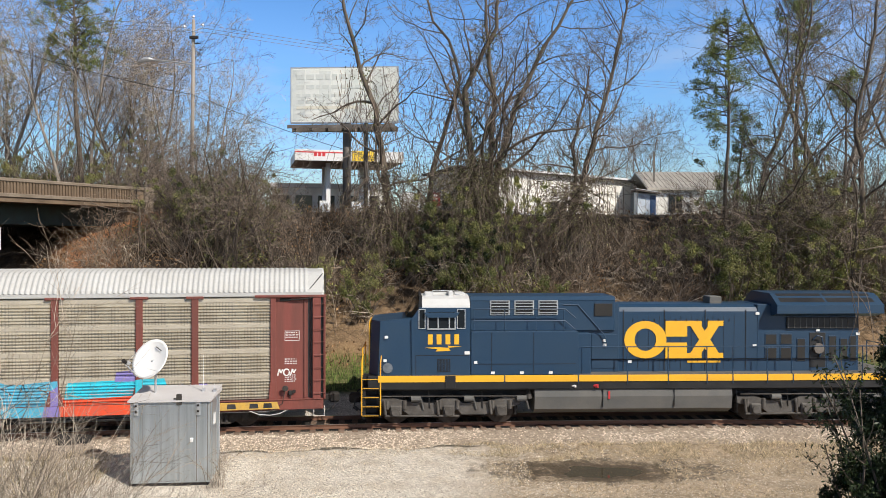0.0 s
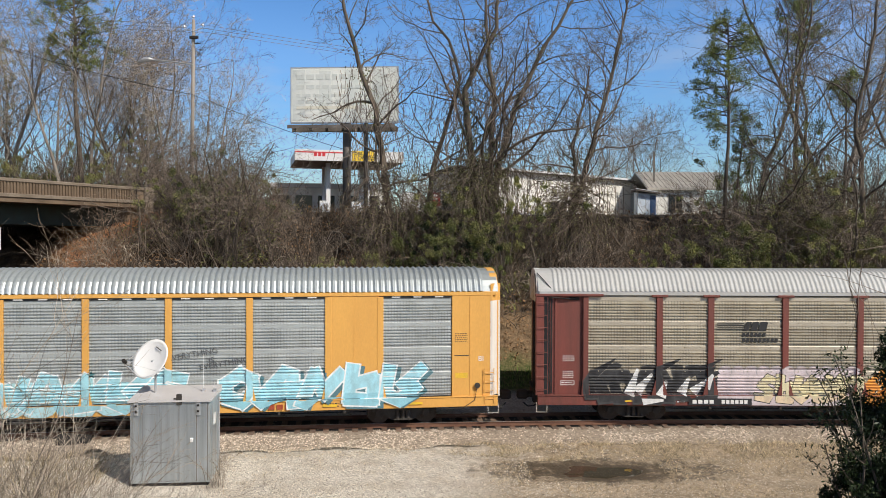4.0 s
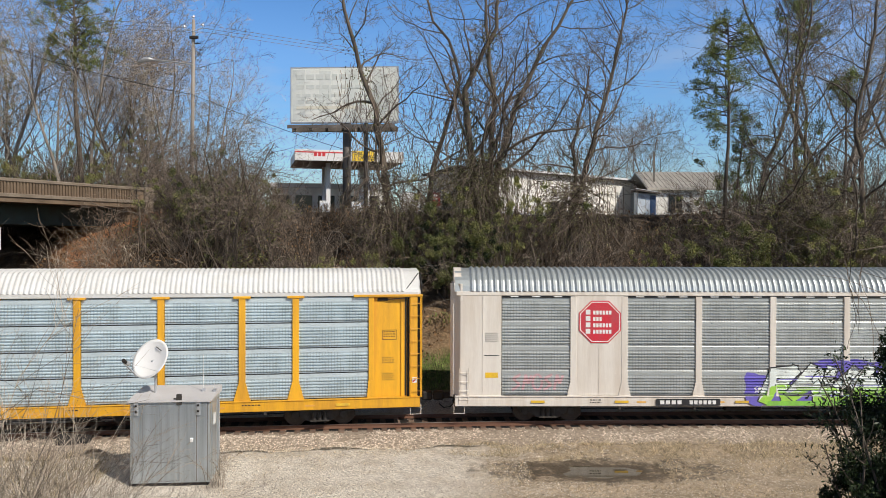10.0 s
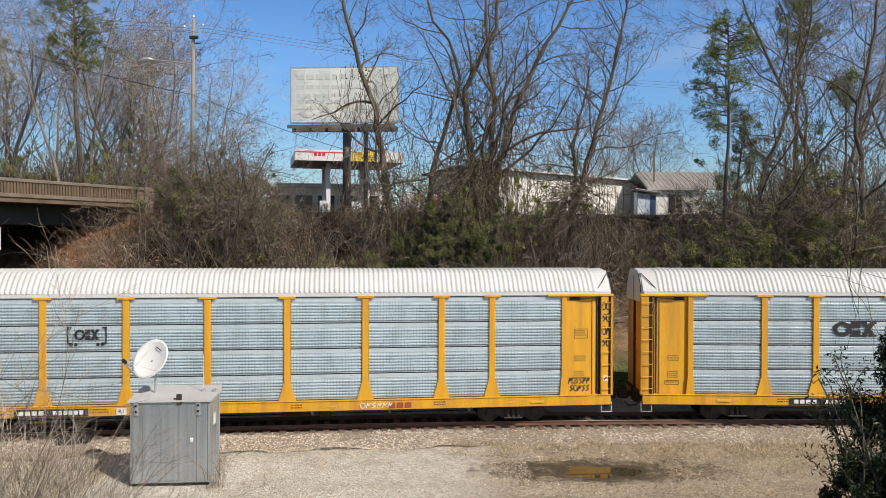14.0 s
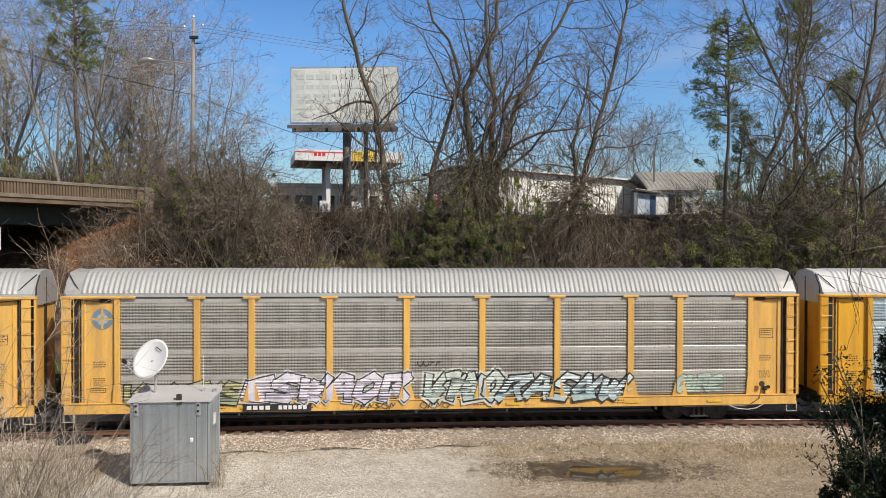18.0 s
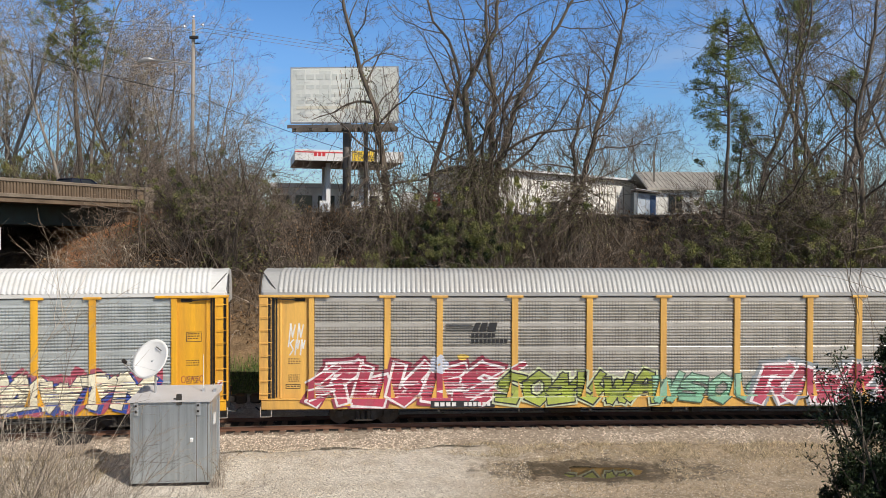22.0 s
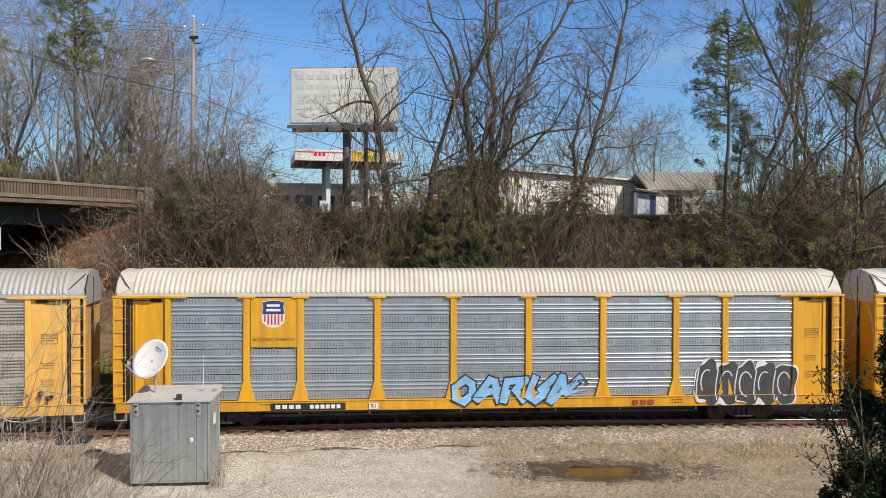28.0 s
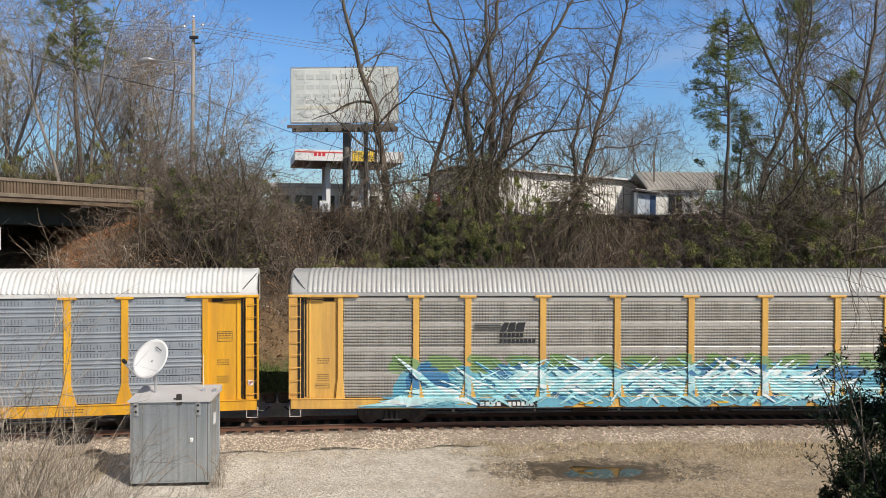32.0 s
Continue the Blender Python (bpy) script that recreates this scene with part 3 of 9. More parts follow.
def ribbed_mesh(width):
    """Four stacked sheets, each with three narrow half-round ribs between two bands of punched holes, bolted at a dark joint."""
    pts, bands = [], []
    for k in range(4):
        z0, z1 = ZP0 + k * STEP_Z, ZP0 + (k + 1) * STEP_Z
        row = [(0, z0), (0, z0 + .06), (0, z0 + .23)]
        for q in (.29, .445, .60):
            row += [(0, z0 + q), (-.022, z0 + q + .012), (-.034, z0 + q + .032), (-.034, z0 + q + .050), (-.022, z0 + q + .070), (0, z0 + q + .082)]
        row += [(0, z1 - .23), (0, z1 - .06)]
        bands += [len(pts) + 1, len(pts) + len(row) - 2]
        pts += row
    pts.append((0, ZP1))
    sh, n = Shape(), len(pts)
    for x in (-width / 2, width / 2):
        sh.v += [(x, o, z) for o, z in pts]
    sh.f = [(i, n + i, n + i + 1, i + 1) for i in range(n - 1)]
    sh.m = [2 if i in bands else 0 for i in range(n - 1)]
    sh.box(-width / 2, width / 2, .004, .03, ZP0, ZP1)
    for k in range(1, 4):
        z = ZP0 + k * STEP_Z
        sh.slot = 1
        sh.box(-width / 2, width / 2, -.008, .02, z - .014, z + .010)
        sh.slot = 0
        for q in (-width / 2 + .07, 0, width / 2 - .07):
            sh.box(q - .03, q + .03, -.026, -.004, z - .05, z + .04, .006)
    return sh.mesh("side_panel", [PANELS["sharp"], M_BLACK, M_PERF])


PANEL_MESH = {(k, w): panel_mesh(w, PANELS[k], "jointed_panel" if k == "pale" else "side_panel", PLAIN[k]) for k in PLAIN for w in (2.58, 1.70)}
PANEL_MESH.update({("sharp", w): ribbed_mesh(w) for w in (2.58, 1.70)})


def roof_mesh(length, mats, round_ends):
    """Ribbed sheet roof, arched from eave to eave, with plain end caps."""
    sh = Shape()
    arch = [(-1.47, 0.0), (-1.40, .22), (-1.27, .42), (-1.05, .60), (-.75, .74), (-.4, .82), (0, .855), (.4, .82), (.75, .74), (1.05, .60), (1.27, .42), (1.40, .22), (1.47, 0)]
    if not round_ends:
        arch = [(-1.47, 0.0), (-1.43, .10), (-1.22, .38), (-.98, .63), (-.80, .74), (-.4, .81), (0, .835), (.4, .81), (.80, .74), (.98, .63), (1.22, .38), (1.43, .10), (1.47, 0)]
    n = len(arch)
    half = length / 2
    plain = 0.55
    pitch = 0.222 if round_ends else 0.182
    cnt = int((length - 2 * plain) / pitch)
    pitch = (length - 2 * plain) / cnt
    prof = [(-half, 0), (-half + plain - .01, 0)]
    for i in range(cnt):
        a = -half + plain + i * pitch
        up = .058 if round_ends else .034
        prof += [(a + .01, 0), (a + pitch * .22, up * .36), (a + pitch * .40, up), (a + pitch * .62, up), (a + pitch * .80, up * .36)]
    prof += [(half - plain + .01, 0), (half, 0)]
    for x, o in prof:
        for y, z in arch:
            r = math.hypot(y, z + 1.2)
            sh.v.append((x, y * (1 + o / r), ZE + z + o * (z + 1.2) / r))
    for i in range(len(prof) - 1):
        for k in range(n - 1):
            sh.f.append((i * n + k, (i + 1) * n + k, (i + 1) * n + k + 1, i * n + k + 1))
    sh.f.append(tuple(range(n)))
    sh.f.append(tuple(range(len(prof) * n - 1, (len(prof) - 1) * n - 1, -1)))
    sh.m = [0] * len(sh.f)
    return sh.mesh("roof", mats)


ROOFS = {}


def wheelset_mesh(r):
    sh = Shape()
    for y in (-.82, .69):
        sh.disc(0, y, y + .13, 0, r, 24)
    for y in (-.69, .66):
        sh.disc(0, y, y + .03, 0, r + .03, 24)
    sh.tube([(0, -1.02, 0), (0, 1.02, 0)], .09, 10)
    for y in (-.845, .82):
        sh.disc(0, y, y + .025, 0, r * .45, 16)
        for k in range(6):
            a = k * math.pi / 3
            sh.box(r * .68 * math.cos(a) - .03, r * .68 * math.cos(a) + .03, y, y + .02, r * .68 * math.sin(a) - .03, r * .68 * math.sin(a) + .03)
    return sh.mesh("wheelset", M_WHEEL)


def truck_mesh():
    """Three-piece freight bogie: cast side frames with springs, bolster, journal boxes."""
    sh = Shape()
    for sgn in (-1, 1):
        y0, y1 = (-1.08, -.92) if sgn < 0 else (.92, 1.08)
        out = [(-1.15, .50), (-1.12, .62), (-.55, .72), (.55, .72), (1.12, .62), (1.15, .50), (.98, .46), (.72, .40), (.42, .19), (-.42, .19), (-.72, .40), (-.98, .46)]
        sh.prism(out, y0, y1, "y")
        for x in (-.89, .89):
            sh.disc(x, y0 - .06 if sgn < 0 else y1, y0 if sgn < 0 else y1 + .06, .43, .13, 12)
            sh.box(x - .16, x + .16, y0 - .02, y1 + .02, .34, .60, .03)
        for x in (-.2, 0, .2):
            ya = y0 - .05 if sgn < 0 else y1 + .05
            sh.tube([(x, ya, .24), (x, ya, .56)], .075, 8)
        sh.box(-.36, .36, min(y0, y1) - .12, max(y0, y1) + .12, .18, .24, .02)
        sh.box(-.30, .30, min(y0, y1) - .10, max(y0, y1) + .10, .56, .70, .03)
    sh.box(-.24, .24, -1.0, 1.0, .45, .72, .03)
    sh.box(-1.35, 1.35, -.75, -.69, .30, .40, .01)
    sh.box(-1.35, 1.35, .69, .75, .30, .40, .01)
    return sh.mesh("bogie_frame", M_TRUCK)


WHEEL_R = 0.42
WHEELSET, TRUCK = wheelset_mesh(WHEEL_R), truck_mesh()
RUNNERS = []              # each moving thing: object, place in the train, wheels


def add_trucks(car, centre, at):
    wheels = []
    for x in at:
        tr = part("bogie_frame", TRUCK, M_TRUCK, car)
        tr.matrix_basis = pose(x, 0, 0)
        for dx in (-.89, .89):
            w = part("wheelset", WHEELSET, M_WHEEL, car)
            w.matrix_basis = pose(x + dx, 0, WHEEL_R)
            wheels.append((w, x + dx))
    RUNNERS.append((car, centre, wheels))


def lettering(parent, name, x0, x1, z, h, y, mat, seed=1, rows=1, gap=None):
    """Small unreadable writing, as plain bars."""
    sh, rnd = Shape(), random.Random(seed)
    for r in range(rows):
        q = x0
        zz = z - r * (gap or h * 1.9)
        while q < x1 - .01:
            w = min(rnd.uniform(.6, 1.8) * h, x1 - q)
            sh.box(q, q + w, y - .004, y + .002, zz, zz + h * .75)
            q += w + h * .9
    return tagged(part(name, sh, mat, parent), kind="stuff")


def ladder(name, x0, x1, y, z0, z1, n, mat, car, inward):
    sh = Shape()
    sh.tube([(x0 + .03, y, z0), (x0 + .03, y, z1)], .013, 5)
    sh.tube([(x1 - .03, y, z0), (x1 - .03, y, z1)], .013, 5)
    for i in range(n):
        z = z0 + (z1 - z0) * (i + .5) / n
        sh.tube([(x0 + .02, y + inward, z), (x0 + .02, y, z), (x1 - .02, y, z), (x1 - .02, y + inward, z)], .013, 5)
    return part(name, sh, mat, car)


def hanging_steps(car, x, mat, y=-1.46):
    sh = Shape()
    sh.tube([(x - .2, y, .80), (x - .2, y, .42), (x + .2, y, .42), (x + .2, y, .80)], .016, 5)
    return part("stirrup_step", sh, mat, car)


def coupler(car, x, sgn):
    sh = Shape()
    sh.box(min(x, x + sgn * .75), max(x, x + sgn * .75), -.12, .12, .72, .96, .03)
    sh.box(min(x + sgn * .55, x + sgn * .98), max(x + sgn * .55, x + sgn * .98), -.2, .2, .66, 1.02, .06)
    part("coupler", sh, M_DARK, car)
    hose = Shape()
    hose.tube([(x, -.35, .75), (x + sgn * .3, -.36, .45), (x + sgn * .55, -.3, .40), (x + sgn * .75, -.25, .55)], .03, 6)
    part("brake_hose", hose, M_BLACK, car)


SHARED = {}


def shared(key, make, mat):
    if key not in SHARED:
        SHARED[key] = make().mesh(key[0], mat)
    return SHARED[key]


def post_shape():
    """Side post with a flared foot and a wide cap."""
    sh = Shape()
    sh.box(-.12, .12, POST_Y, PANEL_Y + .05, ZP0 + .62, ZP1 - .02, .012)
    sh.prism([(-.31, ZP0 - .04), (.31, ZP0 - .04), (.125, ZP0 + .64), (-.125, ZP0 + .64)], POST_Y - .006, PANEL_Y + .05, "y")
    sh.box(-.31, .31, POST_Y - .03, PANEL_Y + .05, ZP1 - .03, ZP1 + .06, .012)
    return sh


def plain_post_shape():
    sh = Shape()
    sh.box(-.12, .12, POST_Y + .02, PANEL_Y + .05, ZP0, ZP1, .012)
    sh.prism([(-.24, ZP0 - .04), (.24, ZP0 - .04), (.12, ZP0 + .5), (-.12, ZP0 + .5)], POST_Y + .01, PANEL_Y + .05, "y")
    return sh


def autorack(name, label, centre, paint, roof, panel, kind="A", end_top=None, sill_paint=None, ends=None, group="autorack cars of the train"):
    car = thing(name, label, "railcar", group=group)
    end_top = end_top or roof
    sill_paint = sill_paint or paint
    half = 13.75 if kind == "A" else 13.60
    key = (kind, roof.name)
    if key not in ROOFS:
        ROOFS[key] = roof_mesh(27.36 if kind == "A" else 27.1, [roof], kind == "B")
    part("roof", ROOFS[key], roof, car)
    # under the roof: eave rail, both walls, deck
    sh = Shape()
    sh.box(-half + .1, half - .1, -1.475, -1.38, ZP1 + .03, ZE + .015, .015)
    part("eave_rail", sh, roof if kind == "A" else paint, car)
    sh = Shape()
    sh.box(-half + .1, half - .1, 1.36, 1.46, ZP0, ZE)
    part("far_wall", sh, PANELS[panel], car)
    sh = Shape()
    sh.box(-half, half, -1.36, 1.36, 1.0, 1.10)
    sh.box(-half, half, -.32, .32, .55, 1.0)
    for x in np.arange(-12.5, 12.6, 2.5):
        sh.box(x - .06, x + .06, -1.4, 1.4, .74, 1.0)
    part("underframe", sh, M_DARK, car)
    sh = Shape()
    sh.box(-half + .05, half - .05, SILL_Y, -1.40, .70, 1.09, .014)
    sh.box(-half + .05, half - .05, SILL_Y - .03, -1.40, 1.06, 1.095, .008)
    part("side_sill", sh, sill_paint, car)
    sh = Shape()
    sh.box(-half + .05, half - .05, 1.40, 1.52, .70, 1.09)
    part("far_sill", sh, sill_paint, car)
    # brake rigging and air reservoir below the deck
    sh = Shape()
    sh.tube([(-3.0, -.75, .55), (-1.6, -.75, .55)], .17, 10)
    sh.tube([(1.2, -.8, .50), (2.0, -.8, .50)], .12, 10)
    sh.tube([(-8.6, -.5, .40), (8.6, -.5, .40)], .02, 5)
    sh.box(2.6, 3.0, -1.30, -1.0, .45, .72, .02)
    part("brake_gear", sh, M_DARK, car)
    for i, (a, b) in enumerate(BAYS):
        w = b - a
        narrow = w < 2
        if kind == "B" and narrow:
            sh = Shape()
            sh.box(a - .06, b + .06, PANEL_Y - .05, PANEL_Y, ZP0 - .02, ZP1 + .04, .01)
            sh.box((a + b) / 2 - .012, (a + b) / 2 + .012, PANEL_Y - .062, PANEL_Y - .045, ZP0, ZP1)
            for q in (a + .25, (a + b) / 2 - .25, (a + b) / 2 + .25, b - .25):
                for z in (1.75, 1.95, 3.85, 4.05):
                    sh.box(q - .025, q + .025, PANEL_Y - .064, PANEL_Y - .045, z - .012, z + .012)
            part("plate_panel", sh, paint, car)
            continue
        if kind == "B":
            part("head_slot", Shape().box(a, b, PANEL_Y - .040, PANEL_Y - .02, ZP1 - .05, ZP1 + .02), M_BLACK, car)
            for q in (.18, .5, .82):
                part("head_tab", Shape().box(a + w * q - .16, a + w * q + .16, PANEL_Y - .05, PANEL_Y - .02, ZP1 - .03, ZP1 + .01, .008), M_SIGNW, car)
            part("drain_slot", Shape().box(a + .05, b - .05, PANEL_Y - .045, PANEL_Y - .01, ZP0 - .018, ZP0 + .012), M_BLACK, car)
        wm = 1.70 if narrow else 2.58
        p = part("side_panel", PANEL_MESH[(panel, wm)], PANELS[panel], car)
        p.matrix_basis = pose((a + b) / 2, PANEL_Y, 0)
    edges = [(BAYS[i][1] + BAYS[i + 1][0]) / 2 for i in range(8)]
    for x in edges:
        pm = shared(("post", paint.name, kind), post_shape if kind == "A" else plain_post_shape, paint)
        part("post", pm, paint, car).matrix_basis = pose(x, 0, 0)
    for sgn in (-1, 1):
        lo, hi = lambda a, b: min(sgn * a, sgn * b), lambda a, b: max(sgn * a, sgn * b)
        bx = lambda s, a, b, *r: s.box(lo(a, b), hi(a, b), *r)
        if kind == "A":
            s = bx(Shape(), 11.76, 11.96, POST_Y, PANEL_Y + .05, ZP0 - .03, ZP1 + .05, .012)
            fl = [(11.70, ZP0 - .03), (12.02, ZP0 - .03), (11.97, ZP0 + .62), (11.75, ZP0 + .62)]
            s.prism([(sgn * x, z) for x, z in fl], POST_Y - .01, PANEL_Y, "y")
            part("end_post", s, paint, car)
            s = bx(Shape(), 11.96, 13.22, -1.37, -1.33, ZP0 - .05, ZP1 + .05)
            s = bx(s, 12.98, 13.05, -1.41, -1.36, ZP0 - .02, ZP1, .01)
            part("access_door", s, paint, car)
            # flush black strip painted in for the shaded gap beside the door
            part("door_seal", bx(Shape(), 13.13, 13.20, -1.374, -1.36, ZP0, ZP1), M_BLACK, car)
            s = bx(Shape(), 13.30 if sgn > 0 else 13.46, 13.60 if sgn > 0 else 13.76, -1.50, -1.44, ZP0 - .03, ZP1, .012)
            s = bx(s, 13.70, 13.78, -1.495, -1.30, ZP0 - .05, ZP1 + .03, .012)
            part("corner_post", s, paint, car)
            # black sheet stands in for the shaded opening behind the ladder
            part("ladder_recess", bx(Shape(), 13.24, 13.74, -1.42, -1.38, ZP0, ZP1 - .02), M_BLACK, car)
            ladder("ladder", lo(13.30, 13.78), hi(13.30, 13.78), -1.57, 1.08, ZP1 - .02, 8, paint, car, .07)
            s = bx(Shape(), 11.20, 13.80, -1.53, -1.34, ZP1 - .01, ZP1 + .085, .015)
            part("header_beam", s, paint, car)
            s = bx(Shape(), 13.50, 13.65, -1.34, 1.40, 1.0, 4.62)
            part("end_door", s, paint, car)
            part("door_joint", bx(Shape(), 13.64, 13.74, -.035, .035, 1.1, ZE + .55), M_DARK, car)
            s = Shape()
            s.prism([(-1.40, 4.62), (1.40, 4.62), (1.40, ZE), (1.16, ZE + .40), (.76, ZE + .75), (0, ZE + .85), (-.76, ZE + .75), (-1.16, ZE + .40), (-1.40, ZE)],
                    sgn * 13.52, sgn * 13.73, "x")
            part("end_gable", s, end_top, car)
            # grab iron and hinge gear at the corner of the roof
            s = Shape()
            s.tube([(sgn * 13.77, -1.42, ZE - .05), (sgn * 13.77, -1.40, ZE + .22), (sgn * 13.77, -1.0, ZE + .66)], .025, 5)
            part("grab_iron", s, M_DARK, car)
            s = Shape()
            s.tube([(sgn * 13.08, -1.46, ZE - .02), (sgn * 13.40, -1.30, ZE + .36), (sgn * 13.68, -1.0, ZE + .68)], .018, 6)
            s.tube([(sgn * 12.45, -1.46, ZP1 - .10), (sgn * 13.10, -1.50, ZP1 - .06), (sgn * 13.42, -1.50, ZP1 + .02)], .022, 6)
            part("hinge_strut", s, M_BLACK, car)
            s = bx(Shape(), 12.1, 12.5, -1.42, -1.33, ZP1 - .16, ZP1 - .04, .02)
            part("door_gear", s, M_DARK, car)
            if sgn > 0 and panel in ("tan", "grey"):
                part("hand_brake", Shape().box(12.40, 12.56, -1.47, -1.37, 1.22, 1.40, .03).box(12.46, 12.50, -1.44, -1.40, 1.09, 1.30).disc(12.62, -1.44, -1.40, 1.36, .07, 12), M_DARK, car)
                part("brake_chain", Shape().tube([(11.0, -1.50, .70), (11.35, -1.52, .56), (11.75, -1.52, .52), (12.1, -1.52, .57), (12.45, -1.48, .74)], .022, 5), M_ROOFL, car)
                part("release_rod", Shape().tube([(9.2, -1.45, .66), (11.6, -1.47, .66), (12.0, -1.47, .70)], .014, 5), M_ROOFL, car)
        else:
            s = bx(Shape(), 11.78, 13.28, PANEL_Y - .06, PANEL_Y + .02, ZP0 - .05, ZP1 + .1, .012)
            s = bx(s, 12.46, 12.50, PANEL_Y - .075, PANEL_Y - .05, ZP0, ZP1)
            part("end_plate", s, paint, car)
            s = Shape()
            s.prism([(sgn * 13.26, -1.47), (sgn * 13.34, -1.47), (sgn * 13.72, -1.06), (sgn * 13.66, -1.00)], 1.0, ZE - .35, "z")
            part("corner_post", s, M_CREAM if paint is M_ORANGE and sgn > 0 else end_top, car)
            s = Shape()
            s.prism([(sgn * 13.26, -1.47), (sgn * 13.34, -1.47), (sgn * 13.72, -1.06), (sgn * 13.66, -1.00)], ZE - .35, ZE + .30, "z")
            part("corner_cap", s, end_top, car)
            s = bx(Shape(), 13.45, 13.62, -1.22, 1.30, 1.0, ZE + .25)
            s = bx(s, 13.62, 13.65, -.03, .03, 1.1, 4.9)
            part("end_door", s, end_top, car)
            s = Shape()
            s.prism([(-1.44, ZE - .02), (1.44, ZE - .02), (1.38, ZE + .24), (1.05, ZE + .62), (.5, ZE + .82), (0, ZE + .87), (-.5, ZE + .82), (-1.05, ZE + .62), (-1.38, ZE + .24)],
                    sgn * 13.30, sgn * 13.58, "x")
            part("end_gable", s, end_top, car)
            ladder("ladder", lo(13.0, 13.42), hi(13.0, 13.42), -1.54, .80, 2.15, 4, paint, car, .07)
        hanging_steps(car, sgn * (13.54 if kind == "A" else 13.38), M_CREAM)
        coupler(car, sgn * 13.4, sgn)
        s = Shape()
        s = bx(s, 12.2, 13.5, -1.40, -1.1, .74, .98, .02)
        part("end_sill", s, M_DARK, car)
    # small stencils, reflectors and brackets along the sill
    rnd = random.Random(int(-centre * 10))
    for q in (-8.3, -5.6, 1.1, 6.9):
        x = q + rnd.uniform(-.5, .5)
        lettering(car, "stencil_line", x, x + rnd.uniform(.35, .75), .93, .05, SILL_Y - .006, M_INK if paint is not M_BROWN else M_SIGNW, rnd.randrange(99), rnd.choice((1, 2, 2)))
    for q in (-10.6, -6.9, -3.6, -.4, 2.9, 5.9, 9.4):
        x = q + rnd.uniform(-.3, .3)
        part("reflector", Shape().box(x, x + .36, SILL_Y - .008, SILL_Y + .004, .84, .90), M_YPALE if paint is not M_YELLOW else M_ORANGE, car)
    for q in (-7.4, -4.4, -1.2, 2.3, 5.1, 7.9):
        x = q + rnd.uniform(-.3, .3)
        part("sill_bracket", Shape().box(x, x + .09, -1.50, -1.38, .56, .72, .01).tube([(x + .04, -1.44, .58), (x + .3, -1.2, .46)], .014, 5), M_TRUCK, car)
    add_trucks(car, centre, (-9.95, 9.95))
    return car


CARS = {}
CARS[1] = autorack("autorack_car", "brown autorack car with tan weathered panels and graffiti", -18.38, M_BROWN, M_ROOFL, "tan", end_top=M_WHITE)
CARS[2] = autorack("autorack_car", "ochre-yellow enclosed autorack car with pale blue graffiti", -47.15, M_ORANGE, M_ROOFGALV, "galv", "B", end_top=M_ORANGE)
CARS[3] = autorack("autorack_car", "cream-white enclosed autorack car with red octagonal emblems", -75.73, M_CREAM, M_ROOFGALV, "galv", "B", end_top=M_CREAM)
CARS[4] = autorack("autorack_car", "yellow autorack car with clean pale bluish panels", -104.28, M_YELLOW, M_WHITE, "pale")
CARS[5] = autorack("autorack_car", "yellow autorack car with white roof and pale bluish panels", -132.89, M_YELLOW, M_WHITE, "pale")
CARS[6] = autorack("autorack_car", "faded yellow autorack car with grey weathered panels and graffiti", -161.20, M_YPALE, M_ROOFG, "grey", end_top=M_ROOFG)
CARS[7] = autorack("autorack_car", "faded yellow autorack car with crimson and green graffiti", -189.55, M_YPALE, M_ROOFG, "grey", end_top=M_ROOFG)
CARS[8] = autorack("autorack_car", "yellow autorack car with white roof and black and cream graffiti", -218.20, M_YELLOW, M_WHITE, "galv")
CARS[9] = autorack("autorack_car", "bright yellow autorack car with cream roof and dark slotted panels", -246.83, M_YELLOW, M_CREAMR, "sharp")
CARS[10] = autorack("autorack_car", "faded yellow autorack car with grey weathered panels and turquoise graffiti", -275.30, M_YPALE, M_ROOFG, "grey", end_top=M_ROOFG)
CARS[11] = autorack("autorack_car", "yellow autorack car with white roof and dark slotted panels", -303.92, M_YELLOW, M_WHITE, "sharp")
part("end_patch", Shape().box(13.59, 13.66, -1.30, -.35, ZE - .55, ZE + .30, .01), M_YELLOW, CARS[3], "yellow repainted patch")
# ---- behind the line: bridge, pole, billboard, filling station, sheds ----
M_CONC = surf("stained_concrete", (0.18, 0.128, 0.085), (0.09, 0.062, 0.04), 0.7, 0.8, 20, 0.12, 0.9, bump=0.15, stretch=(1, 1, 0.5))
M_CONCL = surf("pale_concrete", (0.23, 0.185, 0.14), (0.13, 0.10, 0.072), 0.6, 1.2, 20, 0.12, 0.9, bump=0.15)
M_GIRDER = surf("green_girder_paint", (0.022, 0.04, 0.037), (0.03, 0.028, 0.023), 0.5, 1.2, 20, 0.1, 0.7, bump=0.05)
M_POLEWOOD = surf("grey_pole_wood", (0.33, 0.29, 0.25), (0.22, 0.19, 0.16), 0.6, 3.0, 40, 0.15, 0.9, bump=0.3, stretch=(4, 4, 0.3))
M_ALU = surf("weathered_aluminium", (0.60, 0.61, 0.62), (0.42, 0.43, 0.44), 0.5, 1.5, 30, 0.06, 0.45, 0.7, bump=0.03)
M_POSTER = surf("faded_poster_paper", (0.74, 0.76, 0.72), (0.85, 0.85, 0.80), 0.7, 0.5, 10, 0.05, 0.8, bump=0.05)
M_STEELB = surf("brown_grey_steel", (0.20, 0.185, 0.17), (0.13, 0.10, 0.08), 0.6, 1.0, 25, 0.1, 0.7, 0.3, bump=0.05)
M_CANOPY = surf("white_canopy_metal", (0.72, 0.72, 0.72), (0.60, 0.59, 0.57), 0.4, 1.0, 20, 0.04, 0.5, bump=0.02)
